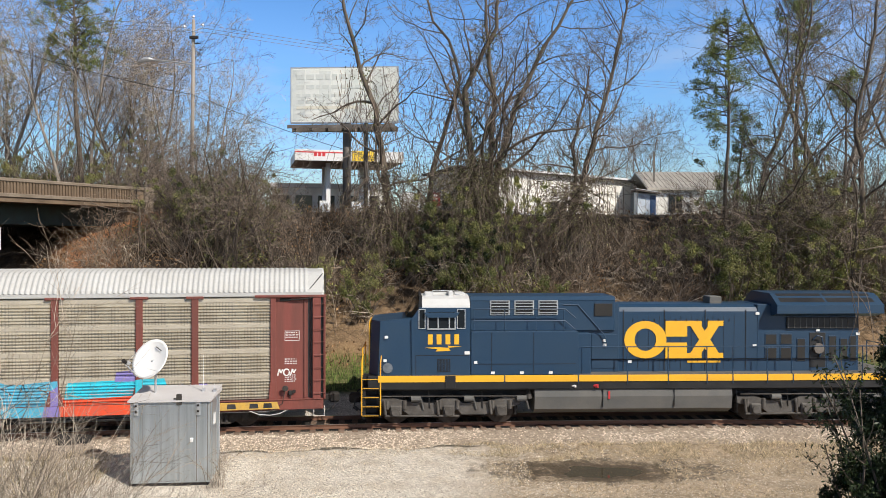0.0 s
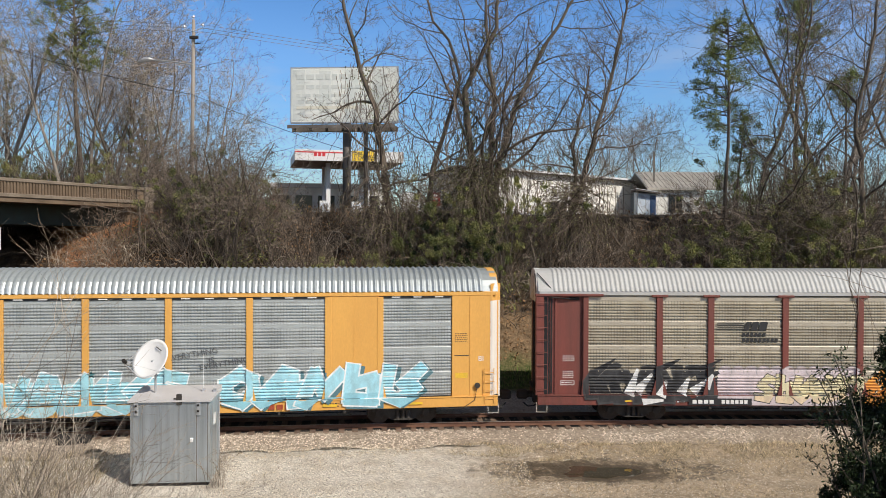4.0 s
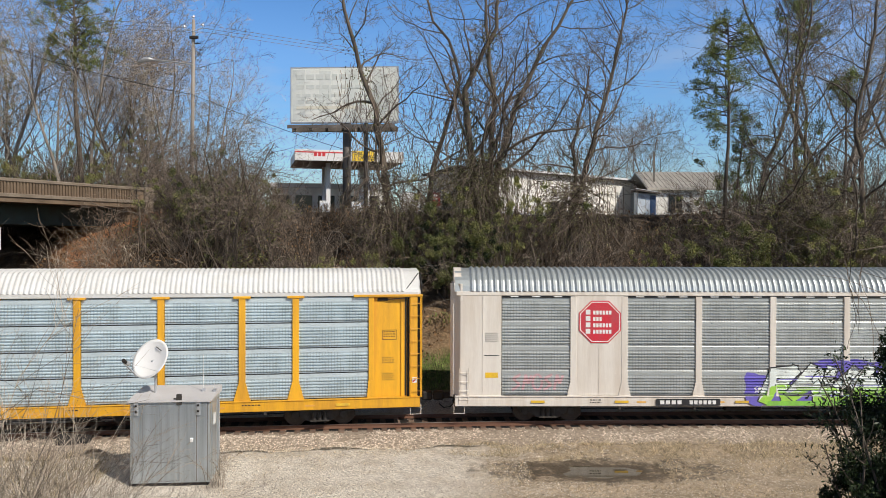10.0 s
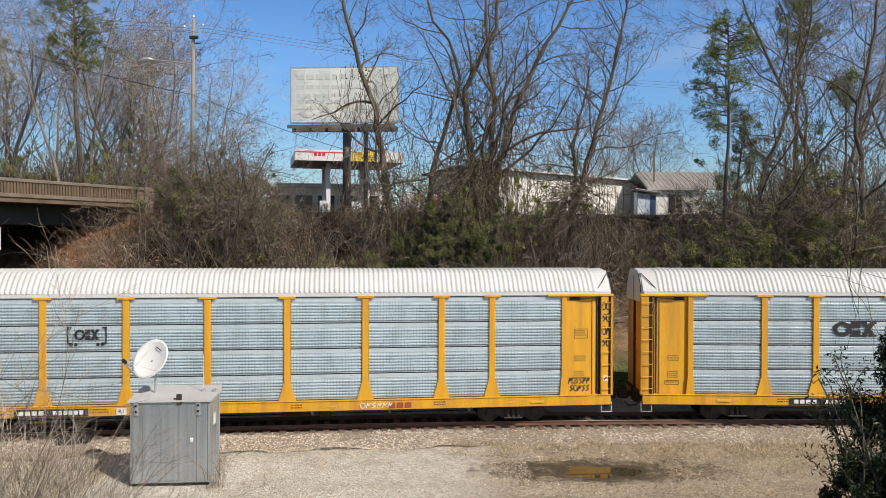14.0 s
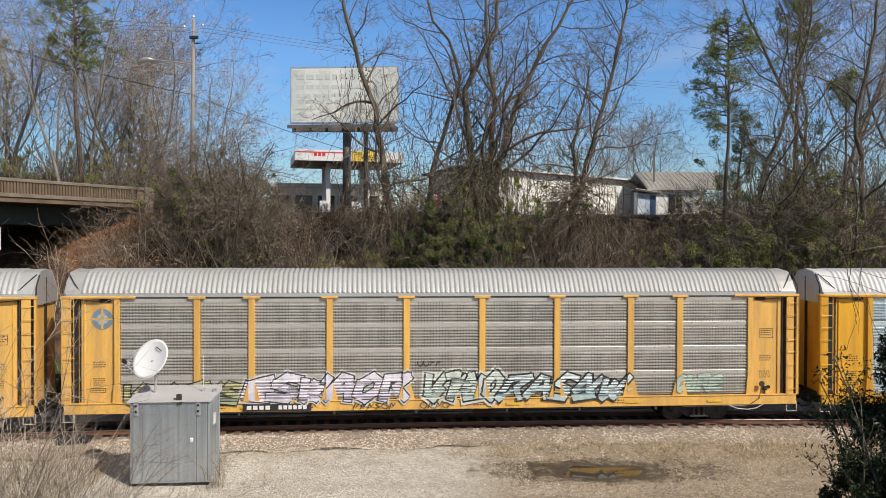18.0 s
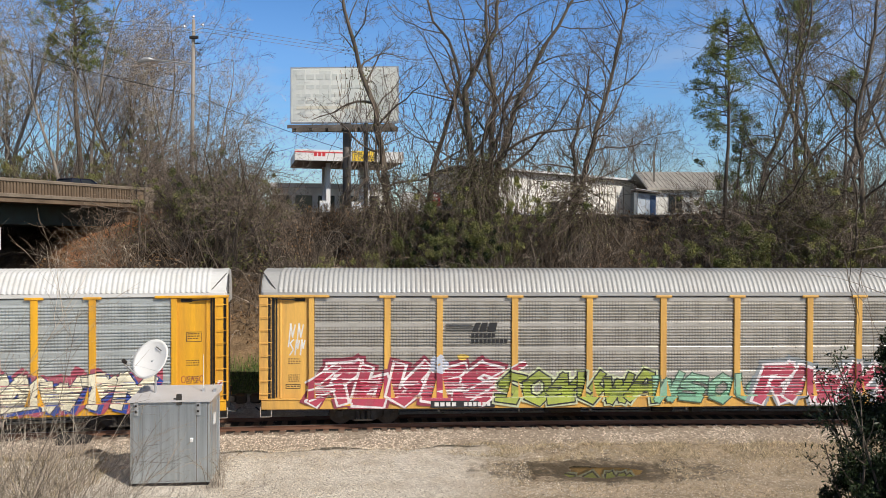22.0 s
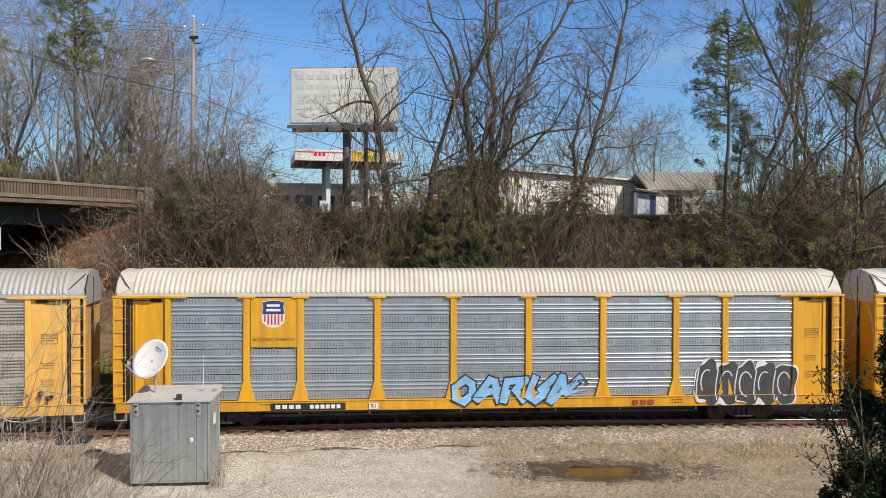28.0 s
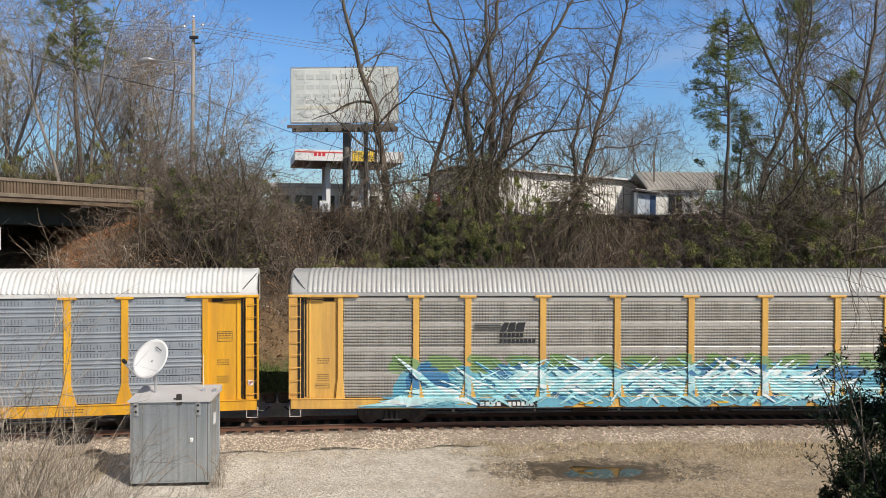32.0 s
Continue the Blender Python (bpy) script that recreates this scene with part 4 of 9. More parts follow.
M_RED = surf("red_paint", (0.55, 0.035, 0.04), (0.45, 0.04, 0.045), 0.4, 1.0, 20, 0.06, 0.5, bump=0.02)
M_SIGNY = surf("yellow_sign", (0.85, 0.58, 0.03), (0.75, 0.5, 0.04), 0.4, 1.0, 20, 0.04, 0.5, bump=0.02)
M_WALLW = surf("white_block_wall", (0.86, 0.84, 0.79), (0.70, 0.66, 0.59), 0.55, 0.5, 20, 0.05, 0.9, bump=0.1)
M_ROOFD = surf("dark_roof", (0.10, 0.085, 0.075), (0.16, 0.14, 0.12), 0.5, 1.0, 20, 0.1, 0.9, bump=0.1)
M_ROOFM = surf("pale_metal_roof", (0.58, 0.55, 0.50), (0.42, 0.36, 0.30), 0.5, 0.8, 20, 0.06, 0.5, 0.4, bump=0.03)
M_GLASSD = surf("dark_window_glass", (0.02, 0.025, 0.03), (0.04, 0.045, 0.05), 0.4, 2.0, 20, 0.05, 0.08, bump=0.0)
M_BLUEW = surf("pale_blue_siding", (0.62, 0.68, 0.75), (0.50, 0.56, 0.63), 0.5, 1.0, 20, 0.06, 0.7, bump=0.05)


def text_mesh(name, words, size, mat, depth=0.004):
    """Readable words in the built-in letters, as a mesh standing in the x-z plane."""
    cu = bpy.data.curves.new(name, "FONT")
    cu.body, cu.size, cu.extrude = words, size, depth
    cu.align_x, cu.align_y = "CENTER", "CENTER"
    cu.resolution_u = 3
    tmp = bpy.data.objects.new(name, cu)
    me = bpy.data.meshes.new_from_object(tmp)
    bpy.data.objects.remove(tmp)
    bpy.data.curves.remove(cu)
    me.transform(Matrix.Rotation(math.pi / 2, 4, "X"))
    me.materials.clear()
    me.materials.append(mat)
    return me


# ---- road bridge ----
TOPZ = 10.38


def build_bridge():
    m = Matrix.Translation((B0.x, B0.y, 0)) @ Matrix(((BU.x, BW.x, 0, 0), (BU.y, BW.y, 0, 0), (0, 0, 1, 0), (0, 0, 0, 1)))

    def turned(sh):
        sh.v = [tuple(m @ Vector(v)) for v in sh.v]
        return sh
    br = thing("road_bridge", "brown-stained concrete road bridge with ribbed parapet over the tracks", "bridge")
    part("cap_rail", turned(Shape().box(-.6, 60, -.06, .34, TOPZ - .2, TOPZ, .03)), M_CONCL, br)
    part("parapet", turned(Shape().box(-.4, 60, .06, .26, TOPZ - .95, TOPZ - .18)), M_CONC, br)
    rib = Shape().box(-.055, .055, -.03, .06, TOPZ - .86, TOPZ - .21, .02)
    for i in range(140):
        r = Shape()
        r.add([(x + .2 + i * .19, y, z) for x, y, z in rib.v], rib.f)
        part("baluster", turned(r), M_CONC, br)
    part("kerb_beam", turned(Shape().box(-.4, 60, -.08, .5, TOPZ - 1.06, TOPZ - .84, .02)), M_CONCL, br)
    part("deck", turned(Shape().box(-.4, 60, .0, 11.0, TOPZ - 1.32, TOPZ - 1.05)), M_CONC, br)
    for k in range(5):
        y = 1.6 + k * 2.1
        g = Shape().box(.6, 60, y - .02, y + .02, TOPZ - 2.5, TOPZ - 1.32)
        g.box(.6, 60, y - .2, y + .2, TOPZ - 2.54, TOPZ - 2.48)
        part("girder", turned(g), M_GIRDER, br)
    part("end_pier", turned(Shape().box(-1.1, -.35, -.14, .5, TOPZ - 2.6, TOPZ + .03, .04)), M_CONCL, br)
    part("abutment", turned(Shape().box(-2.6, .55, .5, 11.0, 4.5, TOPZ - 1.32)), M_CONC, br)
    part("far_parapet", turned(Shape().box(-.4, 60, 10.7, 11.0, TOPZ - 1.05, TOPZ)), M_CONC, br)
    for u in (15.0, 33.0):
        part("bent_cap", turned(Shape().box(u - .5, u + .5, .4, 10.6, TOPZ - 3.3, TOPZ - 2.54, .03)), M_CONC, br)
        for y in (1.2, 5.5, 9.8):
            part("column", turned(Shape().box(u - .4, u + .4, y - .4, y + .4, -1.0, TOPZ - 3.3, .05)), M_CONC, br)


build_bridge()


# ---- utility pole with street lamp ----
def wire(sh, a, b, sag, r=.012, n=14):
    a, b = Vector(a), Vector(b)
    sh.tube([a.lerp(b, i / n) - Vector((0, 0, sag * 4 * (i / n) * (1 - i / n))) for i in range(n + 1)], r, 4)


def build_pole():
    px, py, top = -15.75, 50.0, 20.85
    pole = thing("utility_pole", "grey wooden utility pole with a street lamp on a long arm", "utility pole", pose(px, py, 0))
    part("mast", Shape().tube([(-.15, 0, 8.2), (0, 0, top)], [.14, .10], 10), M_POLEWOOD, pole, smooth=True)
    part("crossarm", Shape().tube([(-.55, 0, top - .62), (.0, -.1, top - .75), (.55, 0, top - .52)], .035, 6), M_ALU, pole)
    for x, z in ((-.58, top - .5), (.58, top - .4), (0, top + .12)):
        part("insulator", Shape().tube([(x, 0, z - .12), (x, 0, z), (x, 0, z + .03), (x, 0, z + .14)], [.03, .03, .09, .05], 8), M_ALU, pole)
    part("transformer_bracket", Shape().box(-.2, .35, -.25, -.1, top - 1.25, top - 1.05, .02).box(.1, .5, -.22, -.14, top - 1.55, top - 1.5), M_DARK, pole)
    part("lamp_arm", Shape().tube([(0, -.1, 18.0), (-1.2, -.1, 18.18), (-2.6, -.1, 18.3)], .045, 6), M_ALU, pole)
    part("lamp_head", Shape().tube([(-2.5, -.1, 18.31), (-2.75, -.1, 18.33), (-3.15, -.1, 18.28), (-3.5, -.1, 18.18)], [.05, .14, .16, .05], 8), M_ALU, pole)
    sh = Shape()
    wire(sh, (-34, 44.0, 20.9), (px, py - .2, 16.1), .5, .022)
    wire(sh, (px, py - .2, 16.1), (0.6, 72, 13.0), .6, .022)
    thing("sagging_cable", "black overhead cable sagging from the utility pole", "cable", data=sh.mesh("sagging_cable", M_BLACK))
    for dz, ex in ((0, 40), (.35, 40), (-.4, 42)):
        sh = Shape()
        wire(sh, (px + .5, py, top - .5 + dz * .6), (ex, 96, 25.5 + dz), 1.0, .014)
        wire(sh, (px - .5, py, top - .5 + dz * .6), (-60, 46, 24 + dz), .8, .014)
        thing("power_line", "thin grey overhead power line", "cable", data=sh.mesh("power_line", M_STEELB), group="overhead power lines")


build_pole()


# ---- billboard ----
def build_billboard():
    bx, by, w, z0, z1 = -6.75, 54.0, 7.32, 15.05, 18.72
    bb = thing("billboard", "weathered pale billboard with peeling faded poster on steel posts", "billboard", pose(bx, by, 0, 0, 0, -4))
    part("poster", Shape().box(-w / 2, w / 2, -.04, .04, z0, z1, .01), M_POSTER, bb)
    rnd = random.Random(4)
    faded = surf("faded_print", (0.66, 0.69, 0.66), (0.74, 0.75, 0.71), 0.7, 1.5, 10, 0.05, 0.85, bump=0.03)
    ivory = surf("ivory_print", (0.74, 0.70, 0.58), (0.68, 0.67, 0.60), 0.7, 1.5, 10, 0.05, 0.85, bump=0.03)
    # what is left of the print: strips of panels and bars of writing
    for i in range(8):
        q = -w / 2 + .1 + i * w / 8
        part("poster_strip", Shape().box(q, q + w / 8 - .06, -.052, -.042, z0 + .08 + rnd.uniform(0, .15), z1 - .08 - rnd.uniform(0, .3)), M_POSTER if i % 2 else faded, bb)
    sh = Shape()
    for zz, x0, x1, h in ((17.95, -3.3, .3, .34), (17.3, -3.3, .9, .26), (16.75, -3.3, -.3, .2), (16.3, -3.2, 2.6, .26)):
        q = x0
        while q < x1:
            ww = rnd.uniform(.25, .6)
            sh.box(q, q + ww, -.066, -.054, zz, zz + h)
            q += ww + .14
    tagged(part("faded_writing", sh, surf("chalk_print", (0.60, 0.63, 0.60), (0.68, 0.69, 0.66), 0.5, 2, 10, 0.04, 0.85), bb), kind="stuff")
    part("yellowed_line", Shape().box(-3.3, 1.0, -.066, -.054, 15.92, 16.12), ivory, bb)
    tm = text_mesh("free", "FREE", .36, M_SIGNW)
    t = part("line_of_writing", tm, M_SIGNW, bb)
    t.matrix_basis = pose(-2.35, -.066, 15.45)
    part("frame", Shape().box(-w / 2 - .06, w / 2 + .06, -.03, .12, z0 - .1, z0, .01).box(-w / 2 - .06, -w / 2, -.05, .1, z0, z1).box(w / 2, w / 2 + .06, -.05, .1, z0, z1)
         .box(-w / 2 - .06, w / 2 + .06, -.05, .1, z1, z1 + .07), M_ALU, bb)
    part("catwalk", Shape().box(-w / 2 - .1, w / 2 - .1, -.75, -.1, z0 - .42, z0 - .34, .01).box(-w / 2 - .1, w / 2 - .1, -.77, -.73, z0 - .52, z0 - .28), M_STEELB, bb)
    for q in np.linspace(-w / 2 + .3, w / 2 - .4, 7):
        part("stringer", Shape().box(q - .04, q + .04, -.6, .2, z0 - .6, z0 - .42), M_STEELB, bb)
    part("beam", Shape().box(-w / 2, w / 2, .1, .35, z0 - .65, z0 - .35, .02), M_STEELB, bb)
    part("main_post", Shape().tube([(.12, .3, 8.3), (.12, .3, z0 + 2.4)], .28, 12), M_STEELB, bb, smooth=True)
    part("rear_post", Shape().tube([(1.35, .8, 8.3), (1.35, .8, z0 + 1)], .15, 10), M_STEELB, bb, smooth=True)


build_billboard()


# ---- filling station canopy ----
def build_station():
    st = thing("station_canopy", "white flat filling-station canopy with red stripe and yellow sign", "canopy", pose(-10.2, 76, 0, 0, 0, 14))
    L, W, z0, z1 = 10.4, 9.0, 14.55, 15.6
    part("roof_slab", Shape().box(-3.9, L - 3.9, 0.15, W, z0 + .12, z1 - .05), M_CANOPY, st)
    part("soffit", Shape().box(-3.9, L - 3.9, 0.1, W, z0 + .02, z0 + .11), M_CONC, st)
    part("front_fascia", Shape().box(-4.0, L - 3.95, -.02, .1, z0, z1, .02), M_CANOPY, st)
    part("side_fascia", Shape().box(L - 4.0, L - 3.88, .1, W, z0, z1, .02), M_CANOPY, st)
    part("red_stripe", Shape().box(-4.0, 1.2, -.03, -.015, z1 - .3, z1 - .18), M_RED, st)
    part("emblem_bars", Shape().box(-2.2, -1.9, -.035, -.015, z1 - .62, z1 - .28).box(-1.8, -1.5, -.035, -.015, z1 - .62, z1 - .28).box(-1.4, -1.1, -.035, -.015, z1 - .62, z1 - .28), M_RED, st)
    sg = part("yellow_sign", Shape().box(1.45, 3.6, -.1, -.03, z0 + .05, z1 - .02, .01), M_SIGNY, st)
    a = part("sign_words", text_mesh("car", "CAR &", .40, M_BLACK), M_BLACK, sg)
    a.matrix_basis = pose(2.25, -.107, z1 - .28)
    b = part("sign_words", text_mesh("diesel", "DIESEL", .48, M_BLACK), M_BLACK, sg)
    b.matrix_basis = pose(2.75, -.107, z0 + .36)
    for x in (-.6, 3.3):
        for y in (2.5, 6.5):
            part("column", Shape().box(x - .22, x + .22, y - .22, y + .22, 8.0, z0 + .05, .03), M_CANOPY, st)
    kiosk = thing("station_shop", "low white station shop with dark windows behind the canopy", "shop", pose(-12.5, 86, 0, 0, 0, 10))
    part("wall_block", Shape().box(-6, 6.5, 0, 7, 7.5, 12.6), M_WALLW, kiosk)
    part("roof", Shape().box(-6.3, 6.8, -.3, 7.3, 12.6, 13.1, .03), M_CANOPY, kiosk)
    for x in (-5, -2.6, -.2, 2.2, 4.6):
        part("window", Shape().box(x - .9, x + .9, -.05, .05, 9.6, 11.8), M_GLASSD, kiosk)
    for i, (x, y) in enumerate(((-11.0, 73), (-8.2, 74.5))):
        pump = thing("fuel_pump", "white and blue fuel pump under the canopy", "fuel pump", pose(x, y, 0, 0, 0, 14), group="fuel pumps")
        part("cabinet", Shape().box(-.4, .4, -.25, .25, 8.7, 10.6, .03), M_CANOPY, pump)
        part("face", Shape().box(-.32, .32, -.27, -.24, 9.6, 10.4), M_BLUEW, pump)
    # white trailer and a red vehicle glimpsed on the road
    tr = thing("white_van", "white box van parked by the road", "van", pose(-2.6, 66, 0, 0, 0, 5))
    part("box_body", Shape().box(-1.0, .8, -.9, .9, 9.1, 10.9, .06), M_CANOPY, tr)
    part("cab", Shape().box(.8, 1.5, -.85, .85, 9.1, 10.3, .1), M_CANOPY, tr)
    part("windscreen", Shape().box(1.2, 1.52, -.7, .7, 9.75, 10.2, .05), M_GLASSD, tr)
    for x in (-.6, 1.0):
        part("wheel", Shape().disc(x, -.95, -.75, 8.95, .32, 14), M_BLACK, tr)
    rc = thing("red_sign_box", "small red roadside sign box", "sign", pose(-.75, 66, 0))
    part("panel", Shape().box(-.55, .5, -.1, .1, 9.85, 10.95, .03), M_RED, rc)
    part("bars", Shape().box(-.2, .3, -.12, -.1, 10.6, 10.85).box(-.1, .25, -.12, -.1, 10.35, 10.5), M_SIGNW, rc)
    part("leg", Shape().box(-.06, .06, -.06, .06, 8.6, 9.85), M_STEELB, rc)


build_station()


# ---- white sheds ----
def build_sheds():
    wh = thing("white_warehouse", "long white block warehouse with dark eaves", "warehouse", pose(3.97, 64.7, 0, 0, 0, 40.8))
    end = 19.9
    part("wall", Shape().box(0, end, 0, 8, 8.0, 12.75), M_WALLW, wh)
    part("gable", Shape().prism([(0, 12.75), (8, 12.75), (4, 13.1)], 0, end, "x"), M_WALLW, wh)
    part("roof", Shape().prism([(-.5, 12.72), (-.5, 12.90), (4, 13.35), (4, 13.15)], -.4, end + .4, "x"), M_ROOFD, wh)
    part("far_roof", Shape().prism([(8.5, 12.72), (8.5, 12.90), (4, 13.35), (4, 13.15)], -.4, end + .4, "x"), M_ROOFD, wh)
    part("fascia", Shape().box(-.42, end + .42, -.55, -.505, 12.78, 12.96), M_CANOPY, wh)
    part("blue_base", Shape().box(0, end, -.05, .02, 8.4, 9.35), M_BLUEW, wh)
    part("loading_door", Shape().box(6.7, 9.3, -.06, .05, 8.6, 10.3), M_GLASSD, wh)
    for x in np.arange(.6, end, 1.22):
        part("wall_joint", Shape().box(x - .02, x + .02, -.03, .02, 9.35, 12.2), M_CONCL, wh)
    lean = thing("lean_to", "small pale-blue lean-to with dark roof beside the warehouse", "shed", pose(18.1, 70, 0, 0, 0, 3))
    part("wall_block", Shape().box(-.9, .75, 0, 1.2, 8.2, 11.25), M_BLUEW, lean)
    part("roof", Shape().prism([(-1.15, 11.42), (1.0, 11.10), (1.0, 11.22), (-1.15, 11.56)], -.45, 1.3, "y"), M_ROOFD, lean)
    part("roof_edge", Shape().prism([(-1.17, 11.56), (1.02, 11.22), (1.02, 11.27), (-1.17, 11.61)], -.48, 1.32, "y"), M_CANOPY, lean)
    part("door", Shape().box(.22, .70, -.05, .03, 8.3, 11.0), surf("deep_blue_door", (0.05, 0.10, 0.22), None, .4, 2, 20, .05, .5), lean)
    sd = thing("tin_roof_house", "low white house with a pale metal roof", "house", pose(21.4, 72, 0, 0, 0, 3))
    part("wall_block", Shape().box(-2.4, 2.4, 0, 7, 8.0, 11.75), M_WALLW, sd)
    part("roof", Shape().prism([(-.5, 11.6), (-.5, 11.75), (3.5, 13.55), (7.5, 11.75), (7.5, 11.6), (3.5, 13.4)], -3.0, 5.2, "x"), M_ROOFM, sd)
    for x in np.arange(-2.9, 5.2, .42):
        part("roof_seam", Shape().prism([(-.52, 11.75), (-.52, 11.8), (3.5, 13.61), (3.5, 13.55)], x - .02, x + .02, "x"), M_ROOFM, sd)
    part("window", Shape().box(-.9, .35, -.05, .04, 9.6, 11.1), M_GLASSD, sd)
    part("window_frame", Shape().box(-1.0, .45, -.07, -.03, 11.1, 11.2).box(-1.0, .45, -.07, -.03, 9.5, 9.6).box(-.33, -.23, -.07, -.03, 9.6, 11.1), M_CONCL, sd)
    part("porch_post", Shape().box(1.6, 1.75, -.9, -.75, 8.3, 11.6), M_WALLW, sd)
    part("flue", Shape().box(-2.0, -1.85, 1.0, 1.15, 11.6, 15.2), M_STEELB, sd)


build_sheds()

# ---- equipment shed with dish ----
M_SHED = surf("brushed_galvanised_shed", (0.56, 0.61, 0.64), (0.34, 0.375, 0.40), 0.6, 0.9, 40, 0.06, 0.38, 0.75, bump=0.03, stretch=(6, 6, 0.25))
M_SHEDT = surf("shed_lid", (0.60, 0.58, 0.57), (0.50, 0.48, 0.48), 0.5, 0.9, 40, 0.06, 0.5, 0.1, bump=0.03)
M_DISH = surf("white_dish", (0.80, 0.79, 0.77), (0.72, 0.71, 0.69), 0.4, 1.5, 30, 0.03, 0.5, bump=0.02)


def build_shed():
    m = pose(-9.34, 23.58, -.40, 0, 0, 5.0) @ Matrix.Scale(.97, 4)
    sd = thing("equipment_shed", "grey galvanised steel equipment shed standing on the gravel", "equipment shed", m)
    W, D, Hh = 2.40, 1.62, 2.62
    part("body", Shape().box(0, W, 0, D, .10, Hh, .012), M_SHED, sd)
    for x in (.06, W - .16):
        for y in (.05, D - .2):
            part("foot", Shape().box(x, x + .12, y, y + .14, -.12, .10, .01), M_DARK, sd)
    part("skid", Shape().box(.05, W - .05, .02, .12, .0, .10), M_DARK, sd)
    part("lid", Shape().prism([(-.07, Hh), (-.07, Hh + .05), (D + .1, Hh + .21), (D + .1, Hh + .02)], -.06, W + .06, "x"), M_SHEDT, sd)
    for x in (.33, .90, 1.44, 1.97):
        part("door_seam", Shape().box(x - .014, x + .014, -.016, .0, .18, Hh - .06, .004), M_SHED, sd)
    # thin dark strips draw the shadow lines beside the seams
    for x in (.06, .36, .93, 1.47, 2.0, 2.33):
        part("seam_gap", Shape().box(x - .009, x + .009, -.004, .0, .16, Hh - .05), M_STEELB, sd)
    for x in (.62, 1.66):
        part("fold", Shape().box(x - .005, x + .005, -.006, .0, .18, Hh - .06), M_SHED, sd)
    for x in (.19, 2.06):
        h = part("hasp", Shape().box(x - .06, x + .06, -.05, 0, 2.2, 2.62, .01), M_ALU, sd)
        part("bolt", Shape().box(x - .03, x + .03, -.075, -.05, 2.3, 2.36).box(x - .03, x + .03, -.075, -.05, 2.48, 2.54), M_DARK, h)
    part("latch", Shape().box(1.40, 1.56, -.05, .02, 2.52, 2.86, .012), M_TRUCK, sd)
    part("latch_arm", Shape().box(1.32, 1.42, -.06, -.03, 2.70, 2.74), M_TRUCK, sd)
    part("padlock", Shape().box(1.80, 1.90, -.06, 0, 1.36, 1.50, .02), M_SIGNW, sd)
    part("side_notice", Shape().box(W - .002, W + .012, .62, .90, 1.75, 2.1), M_SIGNW, sd)
    part("side_rib", Shape().box(W, W + .02, .3, .34, .2, Hh - .1).box(W, W + .02, 1.15, 1.19, .2, Hh - .1), M_SHED, sd)
    part("conduit", Shape().tube([(W + .03, 1.35, .1), (W + .03, 1.35, 2.5)], .025, 6), M_ALU, sd)
    # two whip aerials on the lid
    for x, y, h in ((2.02, .95, 1.2), (2.38, .9, .28)):
        an = thing("whip_aerial", "thin white whip aerial on the shed lid", "aerial", m @ pose(x, y, Hh + .12), group="aerials on the shed")
        part("mount", Shape().box(-.05, .05, -.05, .05, -.02, .12, .01), M_ALU, an)
        part("rod", Shape().tube([(0, 0, .1), (0, 0, h)], [.014, .008], 6), M_SIGNW, an)
    # dish
    dm = m @ pose(.54, .85, Hh + .13)
    dh = thing("satellite_dish", "white oval satellite dish with feed arm on the shed", "satellite dish", dm)
    part("mast", Shape().tube([(0, 0, -.05), (0, 0, .62)], .035, 10), M_ALU, dh)
    part("foot_plate", Shape().box(-.16, .16, -.16, .16, -.05, -.02, .005), M_ALU, dh)
    face = Vector((-.30, -.86, .41)).normalized()
    ctr = Vector((-.12, -.14, 1.10))
    side = face.cross(Vector((0, 0, 1))).normalized()
    upv = side.cross(face).normalized()
    side, upv = (Matrix.Rotation(radians(-28), 3, face) @ side, Matrix.Rotation(radians(-28), 3, face) @ upv)
    sh = Shape()
    rings, n = 7, 36
    for layer in (0, 1):
        for r in range(rings + 1):
            q = r / rings
            for k in range(n):
                a = 2 * math.pi * k / n
                p = ctr + side * (q * .575 * math.cos(a)) + upv * (q * .665 * math.sin(a)) + face * (.13 * q * q - .10 - .025 * layer)
                sh.v.append(tuple(p))
    for layer in (0, 1):
        o = layer * (rings + 1) * n
        for r in range(rings):
            for k in range(n):
                j = (k + 1) % n
                sh.f.append((o + r * n + k, o + r * n + j, o + (r + 1) * n + j, o + (r + 1) * n + k))
    o1, o2 = rings * n, (2 * rings + 1) * n
    for k in range(n):
        j = (k + 1) % n
        sh.f.append((o1 + k, o1 + j, o2 + j, o2 + k))
    sh.m = [0] * len(sh.f)
    part("reflector", sh, M_DISH, dh, smooth=True)
    low = ctr - upv * .66 + face * .03
    feed = ctr - upv * .42 + face * .88
    part("feed_arm", Shape().tube([low, feed - upv * .05], .025, 6), M_ALU, dh)
    part("feed_horn", Shape().tube([feed, feed - face * .14], [.05, .075], 10), M_ALU, dh)
    part("receiver", Shape().tube([feed + face * .02, feed + face * .16 + upv * .02], .06, 8), M_DARK, dh)
    for sg in (-1, 1):
        part("stay", Shape().tube([ctr + side * sg * .57 - upv * .15 + face * .02, feed], .007, 4), M_ALU, dh)
    part("bracket", Shape().tube([(0, 0, .58), ctr - face * .12], .06, 8), M_ALU, dh)
    lg = Shape()
    base = ctr + upv * .40 + face * .0
    for i in range(5):
        p = base + side * (-.14 + i * .055)
        lg.tube([p, p + side * .03], .018, 4)
    part("maker_mark", lg, M_INK, dh)


build_shed()


